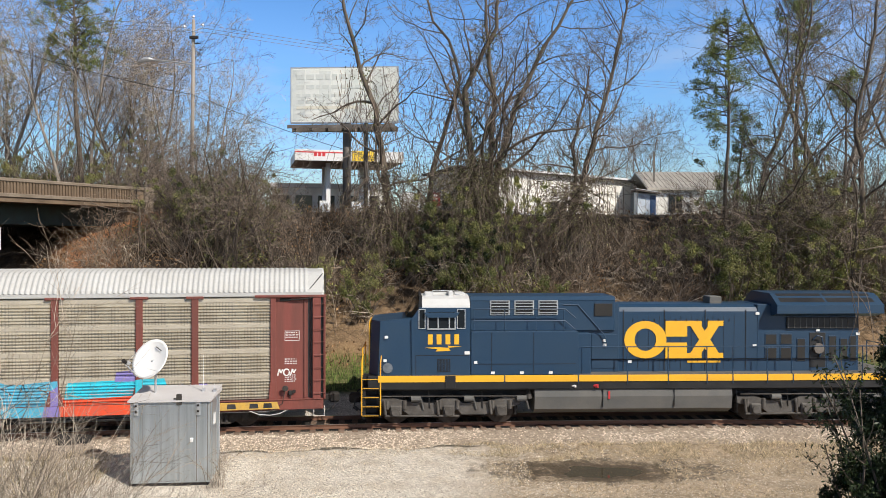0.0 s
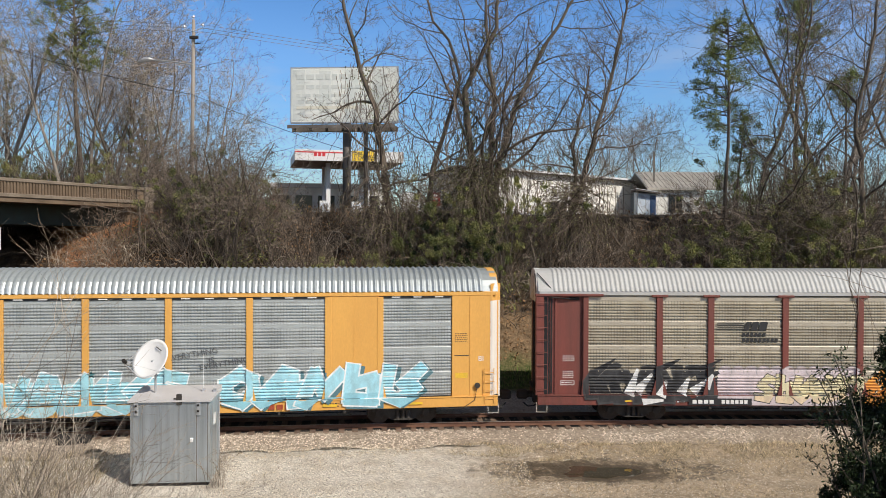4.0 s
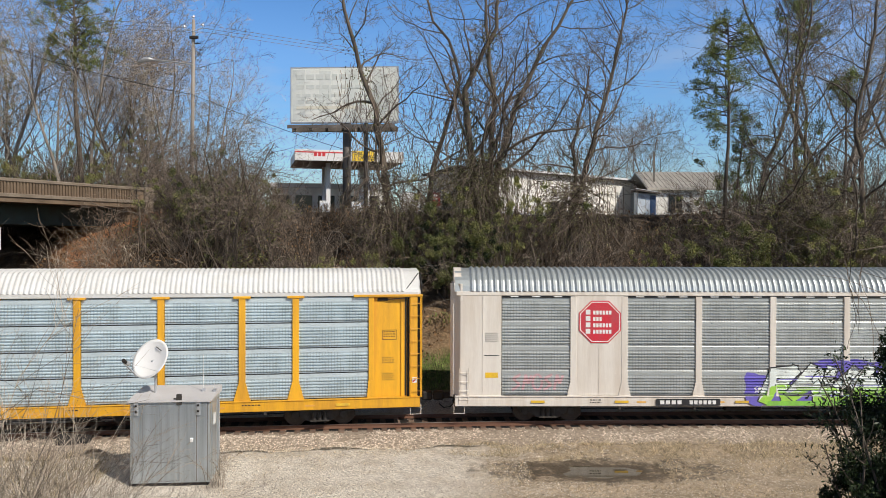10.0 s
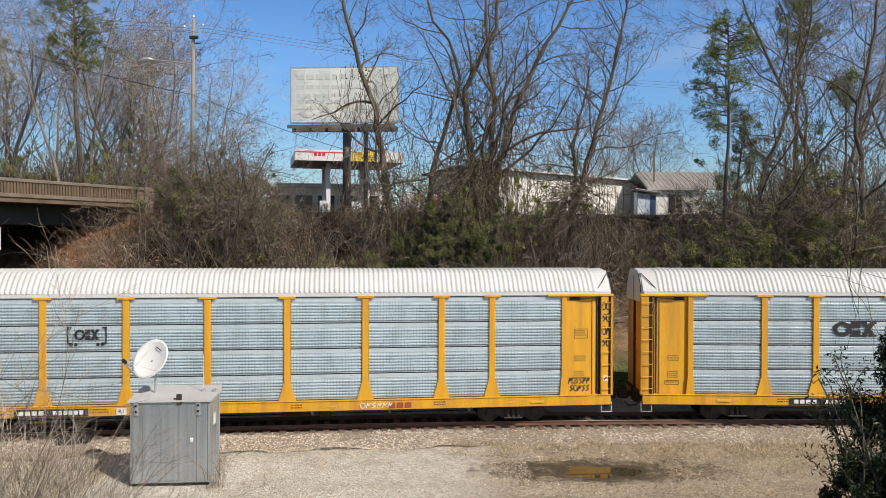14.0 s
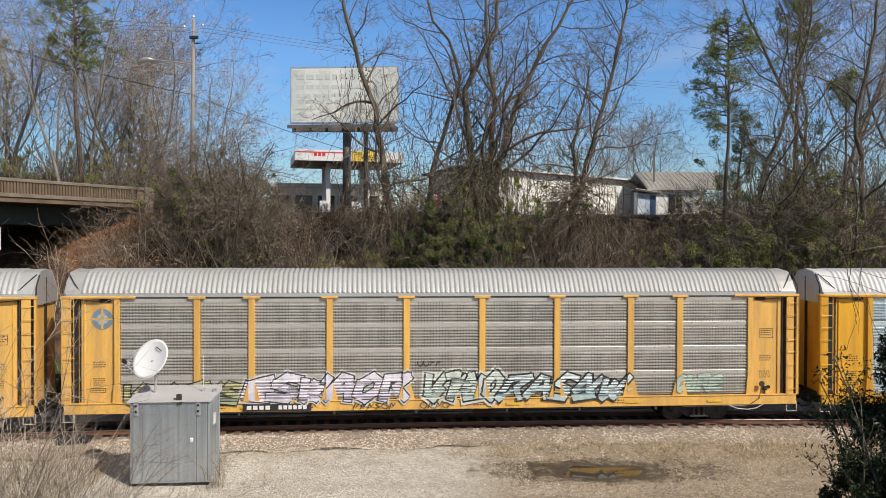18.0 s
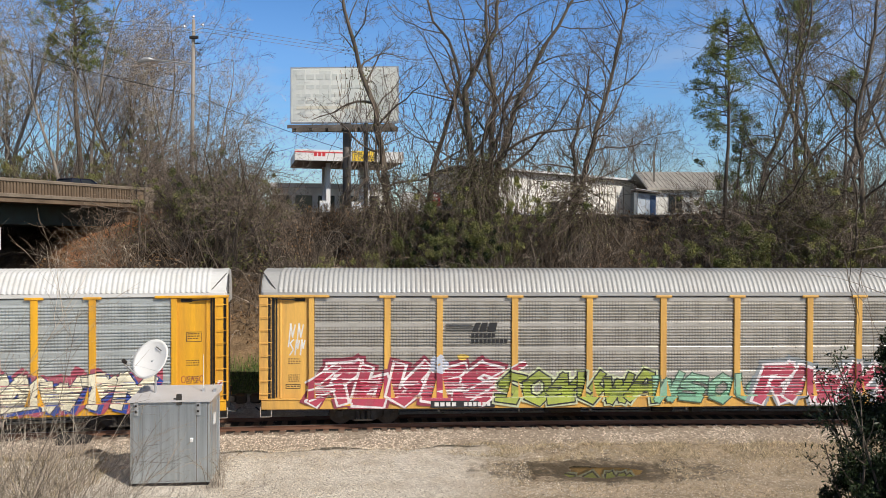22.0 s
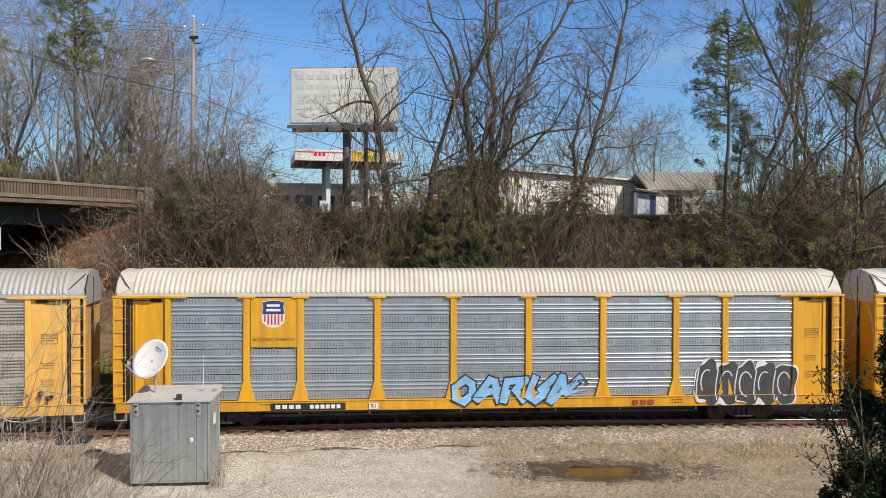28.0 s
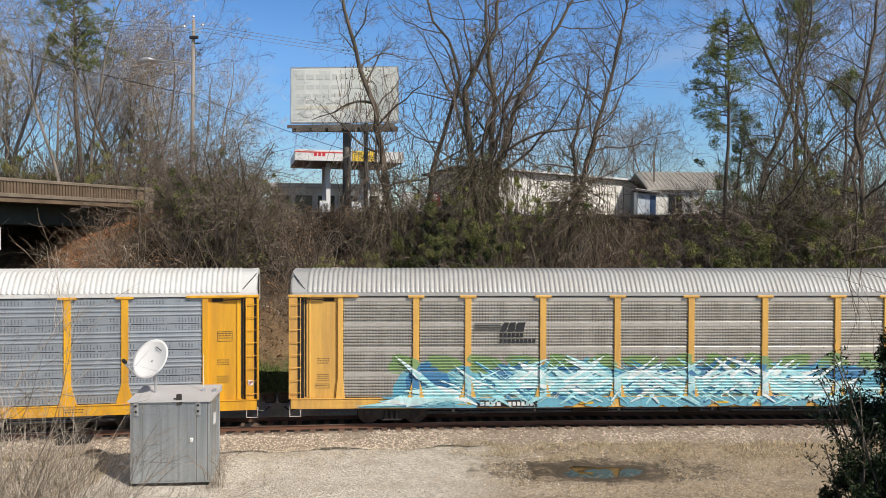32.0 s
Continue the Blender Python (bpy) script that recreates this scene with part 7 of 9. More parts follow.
def octagon(car, cx, cz, r, y):
    poly = lambda k: [(cx + k * math.cos(math.pi / 8 + i * math.pi / 4), cz + k * math.sin(math.pi / 8 + i * math.pi / 4)) for i in range(8)]
    red = paint((0.62, 0.025, 0.045))
    a = part("emblem_octagon", Shape().prism(poly(r), y - .006, y + .004, "y"), red, car, "red octagonal emblem with white edge line")
    for i in range(8):
        p, q = poly(r * .93)[i], poly(r * .93)[(i + 1) % 8]
        part("edge_line", Shape().prism(band(p, q, .016, .016), y - .010, y - .005, "y"), M_SIGNW, a)
    for k, (z, x1_) in enumerate(((.42, .42), (.14, .10), (-.14, .52), (-.42, .48))):
        part("emblem_initial", Shape().box(cx - r * .62, cx - r * .42, y - .010, y - .005, cz + r * (z - .10), cz + r * (z + .11)), M_SIGNW, a)
        sh = Shape()
        q = cx - r * .30
        while q < cx + r * x1_:
            sh.box(q, q + r * .10, y - .010, y - .005, cz + r * (z - .10), cz + r * (z + .07))
            q += r * .14
        tagged(part("emblem_bars", sh, M_SIGNW, a), kind="stuff")


def shield(car, cx, cz, y):
    host = sign_plate(car, "emblem_plate", BAYS[1][0] + .02, BAYS[1][1] - .02, 3.06, ZP1 - .01, PANEL_Y - .056, M_YELLOW, "yellow plate with a shield emblem")
    out = [(-.41, .0), (-.36, .25), (-.40, .43), (-.22, .47), (0, .50), (.22, .47), (.40, .43), (.36, .25), (.41, .0), (.38, -.30), (.22, -.44), (0, -.50), (-.22, -.44), (-.38, -.30)]
    yy = PANEL_Y - .064
    s = part("shield", Shape().prism([(cx + a * 1.05, cz + b * 1.04) for a, b in out], yy - .006, yy, "y"), M_SIGNW, host)
    top = [p for p in out if p[1] >= 0]
    part("shield_top", Shape().prism([(cx + a, cz + b) for a, b in top], yy - .012, yy - .006, "y"), paint((0.02, 0.035, 0.20)), s)
    for k in range(6):
        x = cx - .34 + k * .125
        part("shield_stripe", Shape().box(x, x + .06, yy - .012, yy - .006, cz - (.40 if 0 < k < 5 else .28), cz - .01), paint((0.62, 0.03, 0.05)), s)
    for z, a in ((.27, .24), (.10, .26)):
        part("shield_bars", Shape().box(cx - a, cx + a, yy - .018, yy - .012, cz + z, cz + z + .09), M_SIGNW, s)
    words(car, "BUILDING AMERICA", .172, (BAYS[1][0] + BAYS[1][1]) / 2, 3.33, PANEL_Y - .066, M_INK)


def mark_cars():
    W, K = (0.80, 0.80, 0.78), (0.022, 0.022, 0.025)
    YSILL = paint((0.80, 0.50, 0.03))
    PFACE = PANEL_Y - .058
    # yellow reflective patches along the sills
    for i, car in CARS.items():
        kind = "B" if i in (2, 3) else "A"
        for x in ((-10.4, -7.2, -2.6, 2.6, 7.2, 10.4) if i in (1, 2, 3, 6, 10) else (-10.6, 10.8)):
            sign_plate(car, "reflector_strip", x - .26, x + .26, .84, .93, SILL_Y - .032, YSILL)
        if kind == "A":
            for sg in (-1, 1):
                ink = M_SIGNW if i == 1 else M_INK
                stencil_box(car, sg * 12.55 - .27, sg * 12.55 + .27, 3.25 if sg > 0 else 1.45, 3.62 if sg > 0 else 1.62, -1.372, ink, i * 3 + sg)
                lettering(car, "stencil_line", sg * 12.5 - .22, sg * 12.5 + .22, 2.55, .045, -1.372, ink, i + 5, 3)
                lettering(car, "stencil_line", sg * 12.5 - .22, sg * 12.5 + .2, 1.95, .04, -1.372, ink, i + 9, 4)
        else:
            for sg in (-1, 1):
                lettering(car, "stencil_line", sg * 12.15 - .25, sg * 12.15 + .22, 3.45, .04, PANEL_Y - .062, M_INK, i + 3, 5)
                part("stencil_rule", Shape().box(sg * 12.15 - .28, sg * 12.15 + .28, PANEL_Y - .066, PANEL_Y - .06, 2.62, 2.65), M_INK, car)
                sign_plate(car, "yellow_notice", sg * 12.15 - .24, sg * 12.15 + .24, 1.78, 1.98, PANEL_Y - .064, YSILL)
            words(car, "BI", .28, 12.9, 2.5, PANEL_Y - .066, M_INK if i == 3 else M_SIGNW)
        # hand brake gear by the door
        if i in (1, 2, 3, 6, 10):
            bx = 12.3 if kind == "A" else 12.75
            part("brake_wheel", Shape().disc(bx, -1.56, -1.53, 1.50, .11, 14), M_TRUCK, car)
            sh = Shape()
            sh.tube([(bx, -1.53, 1.5), (bx - .1, -1.55, .95), (bx - .6, -1.53, .62), (bx - 1.3, -1.50, .66)], .014, 5)
            part("brake_chain", sh, M_TRUCK, car)
    report_plate(CARS[1], -7.94, -5.54, 1)
    report_plate(CARS[2], -6.75, -4.0, 2)
    report_plate(CARS[3], -5.89, -3.44, 3)
    report_plate(CARS[4], -8.09, -5.57, 4)
    report_plate(CARS[5], -8.0, -5.5, 5)
    report_plate(CARS[6], -7.38, -4.9, 6)
    report_plate(CARS[7], -7.41, -5.01, 7)
    report_plate(CARS[8], -7.96, -5.41, 8)
    report_plate(CARS[9], -8.13, -5.41, 9)
    report_plate(CARS[10], -6.76, -4.46, 10)
    report_plate(CARS[11], -8.0, -5.5, 11)
    for i in (5, 8, 9):
        p = sign_plate(CARS[i], "class_plate", -4.55, -4.2, .75, .98, SILL_Y - .034, M_SIGNW)
        words(CARS[i], "R1", .2, -4.37, .865, SILL_Y - .046, M_INK)
    for i, x in ((2, 5.4), (5, 5.6), (9, 5.85), (10, 7.6), (8, 6.0)):
        for k in range(3):
            sign_plate(CARS[i], "maker_bar", x - .42 + k * .3, x - .2 + k * .3, .79, .97, SILL_Y - .033, paint((0.35, 0.06, 0.02)))
    # emblems
    for i in (1, 7, 10):
        fork_logo(CARS[i], -6.84, M_INK, PFACE)
    three_forms(CARS[4], -6.45, -4.82, 3.36, 3.92, PFACE, M_INK)
    three_forms(CARS[5], -6.0, -5.15, 3.42, 3.80, PFACE, M_INK, True)
    three_forms(CARS[2], -8.56, -7.54, 3.52, 3.90, PANEL_Y - .066, M_INK, True)
    octagon(CARS[3], -8.03, 3.92, .87, PANEL_Y - .066)
    octagon(CARS[3], 8.11, 3.92, .87, PANEL_Y - .066)
    shield(CARS[8], -8.02, 4.28, 0)
    shield(CARS[9], -8.06, 4.28, 0)
    em = part("round_emblem", Shape().disc(-12.4, -1.380, -1.371, 4.12, .38, 28), paint((0.17, 0.25, 0.31)), CARS[6], "faded blue round emblem")
    part("emblem_cross", Shape().box(-12.44, -12.36, -1.386, -1.380, 3.76, 4.48).box(-12.76, -12.04, -1.3855, -1.380, 4.08, 4.16), M_YPALE, em)
    part("emblem_core", Shape().disc(-12.4, -1.384, -1.380, 4.12, .2, 20), paint((0.35, 0.46, 0.52)), em)

    # artwork, car by car
    m = Mural(CARS[1], "A", "layered spray-painted artwork")
    slabs(m, 11, -11.7, -6.9, .74, 2.3, 4, K, (0.05, 0.05, 0.05), None, None, .3)
    for i, (a, b, c, d) in enumerate(((-11.5, 1.9, -10.7, 2.5), (-9.2, 2.0, -8.2, 2.5), (-7.9, 1.9, -6.6, 2.5), (-7.6, 1.7, -6.3, 2.1))):
        m.lay(band((a, b), (c, d), .17, .03), K)
    for a, b, c, d in ((-10.2, 1.1, -9.85, 2.1), (-9.9, 1.2, -9.3, 1.9), (-9.0, 1.05, -8.75, 1.65), (-8.2, 1.15, -7.9, 1.75), (-7.75, 1.2, -7.35, 1.6), (-9.7, .78, -8.9, .92), (-7.3, 1.4, -7.0, 1.9)):
        m.lay(band((a, b), (c, d), .20, .05), W)
    m.lay([(-6.85, .74), (-1.5, .74), (-1.6, 1.95), (-3.5, 2.15), (-6.8, 1.9)], (0.66, 0.57, 0.58))
    rnd = random.Random(2)
    for q in np.arange(-6.5, -1.6, .48):
        m.lay(blob(rnd, q, 2.02, .28, .22, 14, .06, 2), (0.40, 0.36, 0.37))
        m.lay(blob(rnd, q, 2.0, .25, .20, 14, .06, 2), (0.68, 0.58, 0.60))
    tag(m, 6, 13, -5.3, -1.2, .76, 1.98, (0.80, 0.72, 0.46), K, .24, .03, second=(0.78, 0.62, 0.42), split=.3)
    m.lay([(-1.3, .74), (.9, .74), (.75, 2.25), (-.3, 2.3), (-1.2, 1.6)], (0.85, 0.36, 0.05))
    m.lay([(.6, .74), (4.5, .74), (4.4, 2.0), (2.8, 1.85), (1.7, 2.3), (.75, 2.28)], (0.08, 0.42, 0.60))
    m.lay([(4.35, .74), (9.3, .74), (9.4, 1.35), (7.2, 1.7), (4.5, 1.35)], (0.78, 0.09, 0.03))
    m.lay([(4.6, 1.3), (8.2, 1.42), (8.0, 1.98), (6.3, 1.95), (4.7, 1.9)], (0.03, 0.52, 0.66))
    m.lay([(6.3, 1.9), (7.0, 1.9), (7.0, 2.32), (6.35, 2.25)], (0.24, 0.20, 0.50))
    m.lay([(8.8, .8), (9.6, .9), (9.5, 1.75), (8.9, 1.7)], (0.24, 0.20, 0.50))
    m.lay([(3.9, .74), (4.5, .74), (4.4, 1.8), (4.1, 1.6)], (0.24, 0.20, 0.50))
    m.lay([(9.9, .76), (12.1, .76), (12.0, 1.02), (9.9, 1.04)], (0.62, 0.38, 0.07))
    for q in (10.2, 11.0, 11.5):
        m.lay([(q, .8), (q + .34, .8), (q + .3, .98), (q + .02, .98)], K)
    scrawl(m, 5, 1.2, 4.2, 1.35, 1.9, 5, K)
    scrawl(m, 6, -.9, .6, 1.2, 1.8, 3, (0.55, 0.65, 0.6))
    scrawl(m, 7, 11.99, 12.7, 1.95, 2.2, 3, W, .05)
    m.done()

    m = Mural(CARS[2], "B", "pale blue and white spray-painted artwork")
    tag(m, 4, 21, -12.6, -8.2, .74, 2.35, W, (0.62, 0.62, 0.60), .23, .02, lean=.3, over=1.35)
    for q in ((-12.9, .8, -12.2, 1.9), (-12.4, .78, -11.2, .9), (-9.6, 1.9, -8.3, 2.25), (-12.3, 1.5, -11.5, 2.1)):
        m.lay(band(q[:2], q[2:], .16, .04), W)
    for k in range(9):
        scrawl(m, 40 + k, -8.7 + k * .12, -7.2 + k * .1, .9, 2.3, 2, (0.72, 0.66, 0.25) if k % 2 else (0.30, 0.30, 0.10), .03)
    for q in (-6.4, -5.9, -5.5):
        m.lay(blob(random.Random(int(q * 10)), q, 1.6, .22, .3, 12, .2), (0.62, 0.35, 0.18))
    PB, PW = (0.36, 0.66, 0.74), (0.80, 0.83, 0.83)
    for k, (a, b) in enumerate(((-4.7, -3.4), (-3.5, -2.2), (-2.3, -.9), (-1.0, .4), (.3, 1.9))):
        m.lay(blob(random.Random(k), (a + b) / 2, 1.35, .78, .62, 18, .12), (0.42, 0.68, 0.73))
    tag(m, 5, 23, -4.8, 2.1, .74, 2.35, PB, PW, .24, .05, second=(0.30, 0.58, 0.66), split=.55, over=1.2)
    tag(m, 5, 25, 3.2, 10.6, .74, 2.48, (0.38, 0.70, 0.80), PW, .26, .06, shadow=(0.08, 0.20, 0.24), second=(0.28, 0.58, 0.68), split=.3, over=1.15)
    star = [(-1.2 + (.16 if k % 2 == 0 else .065) * math.sin(k * math.pi / 5), 2.18 + (.16 if k % 2 == 0 else .065) * math.cos(k * math.pi / 5)) for k in range(10)]
    m.lay(star, (0.05, 0.16, 0.18))
    m.done()
    for text, x, z in (("EVERYTHING", 2.3, 2.85), ("IS", 2.95, 2.62), ("EVERYTHING", 3.4, 2.5)):
        words(CARS[2], text, .30, x, z, PFACE - .002, paint((0.10, 0.105, 0.11)), 9)

    m = Mural(CARS[3], "B", "purple, white and green spray-painted artwork")
    rnd = random.Random(8)
    for q in np.arange(-1.9, 4.6, .8):
        m.lay(blob(rnd, q, 1.45 + (.25 if .0 < q < 3.5 else -.1), .62, .82 if .0 < q < 3.5 else .6, 20, .15), (0.16, 0.13, 0.52))
    tag(m, 5, 31, -1.7, 3.9, .76, 2.3, (0.78, 0.84, 0.80), K, .25, .055, second=(0.36, 0.66, 0.08), split=.42, lean=.25, over=1.2)
    m.lay([(-1.7, .74), (3.6, .74), (3.5, .95), (-1.6, .92)], (0.24, 0.56, 0.07))
    scrawl(m, 33, 4.0, 4.4, 1.35, 1.6, 3, W, .04)
    scrawl(m, 34, -2.1, -1.7, 1.2, 1.45, 3, W, .04)
    scrawl(m, 35, -11.4, -9.4, 1.3, 1.9, 5, (0.62, 0.40, 0.42), .10)
    m.done()

    m = Mural(CARS[5], "A", "black marker tags")
    scrawl(m, 51, 12.05, 12.95, 2.65, 2.95, 5, K)
    scrawl(m, 52, 12.05, 12.9, 1.5, 1.75, 6, K, .05)
    scrawl(m, 53, 12.1, 12.9, 1.22, 1.45, 5, K, .05)
    scrawl(m, 54, 4.1, 5.3, .78, .98, 6, W, .03)
    for k, z in enumerate((4.5, 4.05, 3.55, 3.1)):
        m.zmax = 5
        scrawl(m, 55 + k, 13.34, 13.66, z - .15, z + .15, 2, K, .045)
    m.done()

    m = Mural(CARS[6], "A", "yellow, white and black spray-painted artwork")
    tag(m, 6, 61, -11.6, -7.5, .95, 1.85, (0.52, 0.50, 0.26), K, .24, .045, second=(0.40, 0.44, 0.28), over=1.3)
    tag(m, 6, 62, -7.4, -1.3, .98, 2.12, (0.78, 0.73, 0.79), K, .26, .05, outer=(0.60, 0.60, 0.56), second=(0.70, 0.63, 0.74), split=.35, lean=.25, over=1.2)
    tag(m, 4, 63, -.7, 2.2, .95, 2.15, (0.64, 0.69, 0.62), K, .21, .065, outer=(0.66, 0.68, 0.60), second=(0.52, 0.60, 0.54), over=1.2)
    tag(m, 5, 64, 2.2, 6.9, .92, 2.0, (0.68, 0.76, 0.75), K, .19, .07, second=(0.46, 0.58, 0.58), lean=.4, over=1.25)
    tag(m, 4, 68, 8.9, 10.7, 1.15, 1.95, (0.46, 0.54, 0.46), (0.20, 0.24, 0.20), .24, .03, over=1.2)
    scrawl(m, 65, -3.4, -1.8, .76, .98, 6, K, .03)
    scrawl(m, 66, -.9, .2, .76, .98, 4, K, .03)
    scrawl(m, 67, -1.0, -.1, 2.3, 2.6, 4, K, .03)
    m.done()

    m = Mural(CARS[7], "A", "crimson, white and green spray-painted artwork", zmax=2.9)
    CR, PK = (0.42, 0.045, 0.085), (0.86, 0.80, 0.80)
    tag(m, 5, 71, -11.6, -5.0, .76, 2.45, CR, PK, .22, .10, outer=(0.30, 0.05, 0.08), second=(0.52, 0.07, 0.12), lean=.3, over=1.28)
    for q in ((-12.0, 1.5, -10.8, 2.35), (-6.1, 1.1, -3.8, 2.4), (-5.6, .95, -4.4, 1.7), (-12.0, 1.2, -11.0, 1.5)):
        m.lay(band(q[:2], q[2:], .24, .14), PK)
        m.lay(band(q[:2], q[2:], .16, .08), CR)
    rnd = random.Random(3)
    for a in range(5):
        m.lay(blob(rnd, -7.1 + .2 * math.cos(a * 1.26), 2.35 + .2 * math.sin(a * 1.26), .17, .17, 12, .1, 2), (0.60, 0.64, 0.74))
    m.lay(blob(rnd, -6.2, 2.62, .22, .12, 12, .1, 2), (0.72, 0.52, 0.12))
    tag(m, 6, 73, -4.9, 1.2, .80, 2.1, (0.33, 0.39, 0.07), K, .20, .06, outer=(0.62, 0.66, 0.42), second=(0.46, 0.54, 0.10), over=1.28)
    tag(m, 4, 75, 1.0, 5.3, .84, 2.05, (0.34, 0.58, 0.42), (0.07, 0.13, 0.09), .20, .05, second=(0.26, 0.54, 0.36), over=1.2)
    m.lay([(4.7, .9), (5.5, .9), (5.4, 1.9), (4.9, 1.85)], (0.24, 0.28, 0.30))
    tag(m, 5, 77, 5.2, 10.7, .76, 2.35, CR, PK, .22, .11, outer=(0.30, 0.33, 0.35), second=(0.54, 0.10, 0.16), lean=.2, over=1.25)
    words(CARS[7], "I FORGOT", .17, 11.12, 1.90, PFACE - .002, paint(W), 2)
    words(CARS[7], "MY \"S\" DAWG", .17, 11.10, 1.66, PFACE - .002, paint(W), 2)
    m.done()
    m = Mural(CARS[7], "A", "white sprayed tag", zmax=4)
    scrawl(m, 80, -12.75, -12.15, 3.0, 3.9, 2, W, .05)
    scrawl(m, 81, -12.7, -12.1, 2.7, 3.3, 3, W, .05)
    m.done()

    m = Mural(CARS[8], "A", "black and white and cream spray-painted artwork")
    bubbles(m, 81, -11.7, -7.2, .74, 2.4, 5, K, W)
    scrawl(m, 82, -6.9, -4.3, 1.1, 2.2, 5, K, .045)
    bubbles(m, 83, -4.0, 1.0, .74, 2.35, 5, K, W)
    scrawl(m, 84, 2.0, 3.4, 1.2, 1.7, 5, K, .04)
    rnd = random.Random(12)
    for q in np.arange(5.0, 11.4, .75):
        m.lay(blob(rnd, q, 1.55, .60, .72, 20, .2), (0.42, 0.09, 0.13))
    tag(m, 5, 85, 4.9, 11.1, .84, 2.25, (0.86, 0.80, 0.60), (0.03, 0.03, 0.05), .29, .035, shadow=(0.03, 0.07, 0.34), lean=.1, over=1.22)
    m.done()
    m = Mural(CARS[8], "A", "red sprayed tag")
    scrawl(m, 86, 12.1, 12.9, 1.75, 2.0, 5, (0.45, 0.12, 0.03))
    m.done()

    m = Mural(CARS[9], "S", "sky-blue, black and white spray-painted artwork")
    tag(m, 5, 91, -1.5, 3.3, .82, 2.0, (0.24, 0.50, 0.82), K, .22, .06, second=(0.28, 0.56, 0.86), lean=.2, over=1.25)
    scrawl(m, 92, 3.0, 3.8, 1.5, 1.75, 3, K, .04)
    bubbles(m, 93, 8.0, 11.8, .74, 2.35, 5, (0.05, 0.053, 0.06), W)
    m.done()

    m = Mural(CARS[10], "A", "turquoise and blue spray-painted artwork", zmax=2.75)
    rnd = random.Random(5)
    for q in np.arange(-9.0, 9.5, .9):
        m.lay(blob(rnd, q, 1.5, .75, .7 + .25 * rnd.random(), 18, .2), (0.16, 0.44, 0.56))
    for q in np.arange(-9.5, 9.0, 1.5):
        m.lay(blob(rnd, q, 2.35, .6, .34, 14, .2), (0.24, 0.36, 0.15))
    for q in (-8.6, -5.4, -3.0, -.6, 1.4, 3.6, 5.6, 7.4):
        m.lay(blob(rnd, q, 1.85, .8, .42, 16, .25), (0.06, 0.22, 0.42))
    CY, WH = (0.42, 0.76, 0.80), (0.80, 0.88, 0.87)
    shards(m, 101, -10.2, 9.9, .74, 2.6, ((0.16, 0.50, 0.60), CY, (0.05, 0.22, 0.42), (0.30, 0.66, 0.74)), 260)
    shards(m, 103, -10.2, 9.9, .80, 2.7, (CY, WH, (0.58, 0.84, 0.85)), 190)
    for x, z, dx, dz in ((-8.9, 1.9, -.9, .75), (-5.2, 1.6, .9, .75), (-3.4, 1.6, 1.3, .8), (-1.0, 1.7, 1.4, .7), (1.9, 1.7, 1.0, .85), (3.0, 1.75, .9, .9), (4.2, 1.7, .8, .8), (6.2, 1.6, 1.3, 1.0), (-6.6, 1.5, -1.0, .8), (.4, 1.5, -1.2, .8)):
        m.lay(band((x, z), (x + dx, z + dz), .13, .01), WH)
        m.lay(band((x + .05, z - .05), (x + dx * .8, z + dz * .75), .06, .01), CY)
        m.lay(band((x, z), (x - dx * 1.2, z - .8), .12, .02), CY)
    m.done()

    # notice with a red bar on some ladders
    for i in (4, 5, 8, 9, 11):
        sign_plate(CARS[i], "ladder_notice", 13.40, 13.58, 1.62, 1.82, -1.503, M_SIGNW)
        part("notice_bar", Shape().prism(band((13.42, 1.65), (13.56, 1.79), .02, .02), -1.515, -1.508, "y"), M_RED, CARS[i])


mark_cars()
locomotive()
# ---- trees and undergrowth ----
M_BARK = surf("grey_brown_bark", (0.15, 0.122, 0.098), (0.055, 0.044, 0.035), 0.6, 2.0, 25, 0.2, 0.95, bump=0.5, stretch=(1, 1, 0.3), spec=0.2)
M_BARKP = surf("pale_bark", (0.36, 0.315, 0.27), (0.17, 0.143, 0.118), 0.6, 2.0, 25, 0.2, 0.95, bump=0.4, stretch=(1, 1, 0.3), spec=0.2)
M_TWIG = surf("bare_twigs", (0.21, 0.168, 0.134), (0.095, 0.075, 0.060), 0.7, 0.8, 10, 0.2, 0.95, bump=0, spec=0.2, rand=0.15)
M_TWIGP = surf("pale_twigs", (0.42, 0.365, 0.30), (0.22, 0.185, 0.15), 0.7, 0.8, 10, 0.2, 0.95, bump=0, spec=0.2, rand=0.15)
M_BRUSH = surf("reddish_brush", (0.15, 0.112, 0.082), (0.31, 0.245, 0.18), 0.7, 0.35, 6, 0.25, 0.95, bump=0, spec=0.2)
M_STRAW = surf("tan_dead_stalks", (0.38, 0.32, 0.255), (0.17, 0.136, 0.104), 0.7, 0.8, 10, 0.2, 0.95, bump=0, spec=0.2, rand=0.15)
M_VINE = surf("dry_vine", (0.150, 0.118, 0.092), (0.066, 0.052, 0.041), 0.6, 1.5, 15, 0.2, 0.95, bump=0, spec=0.2)


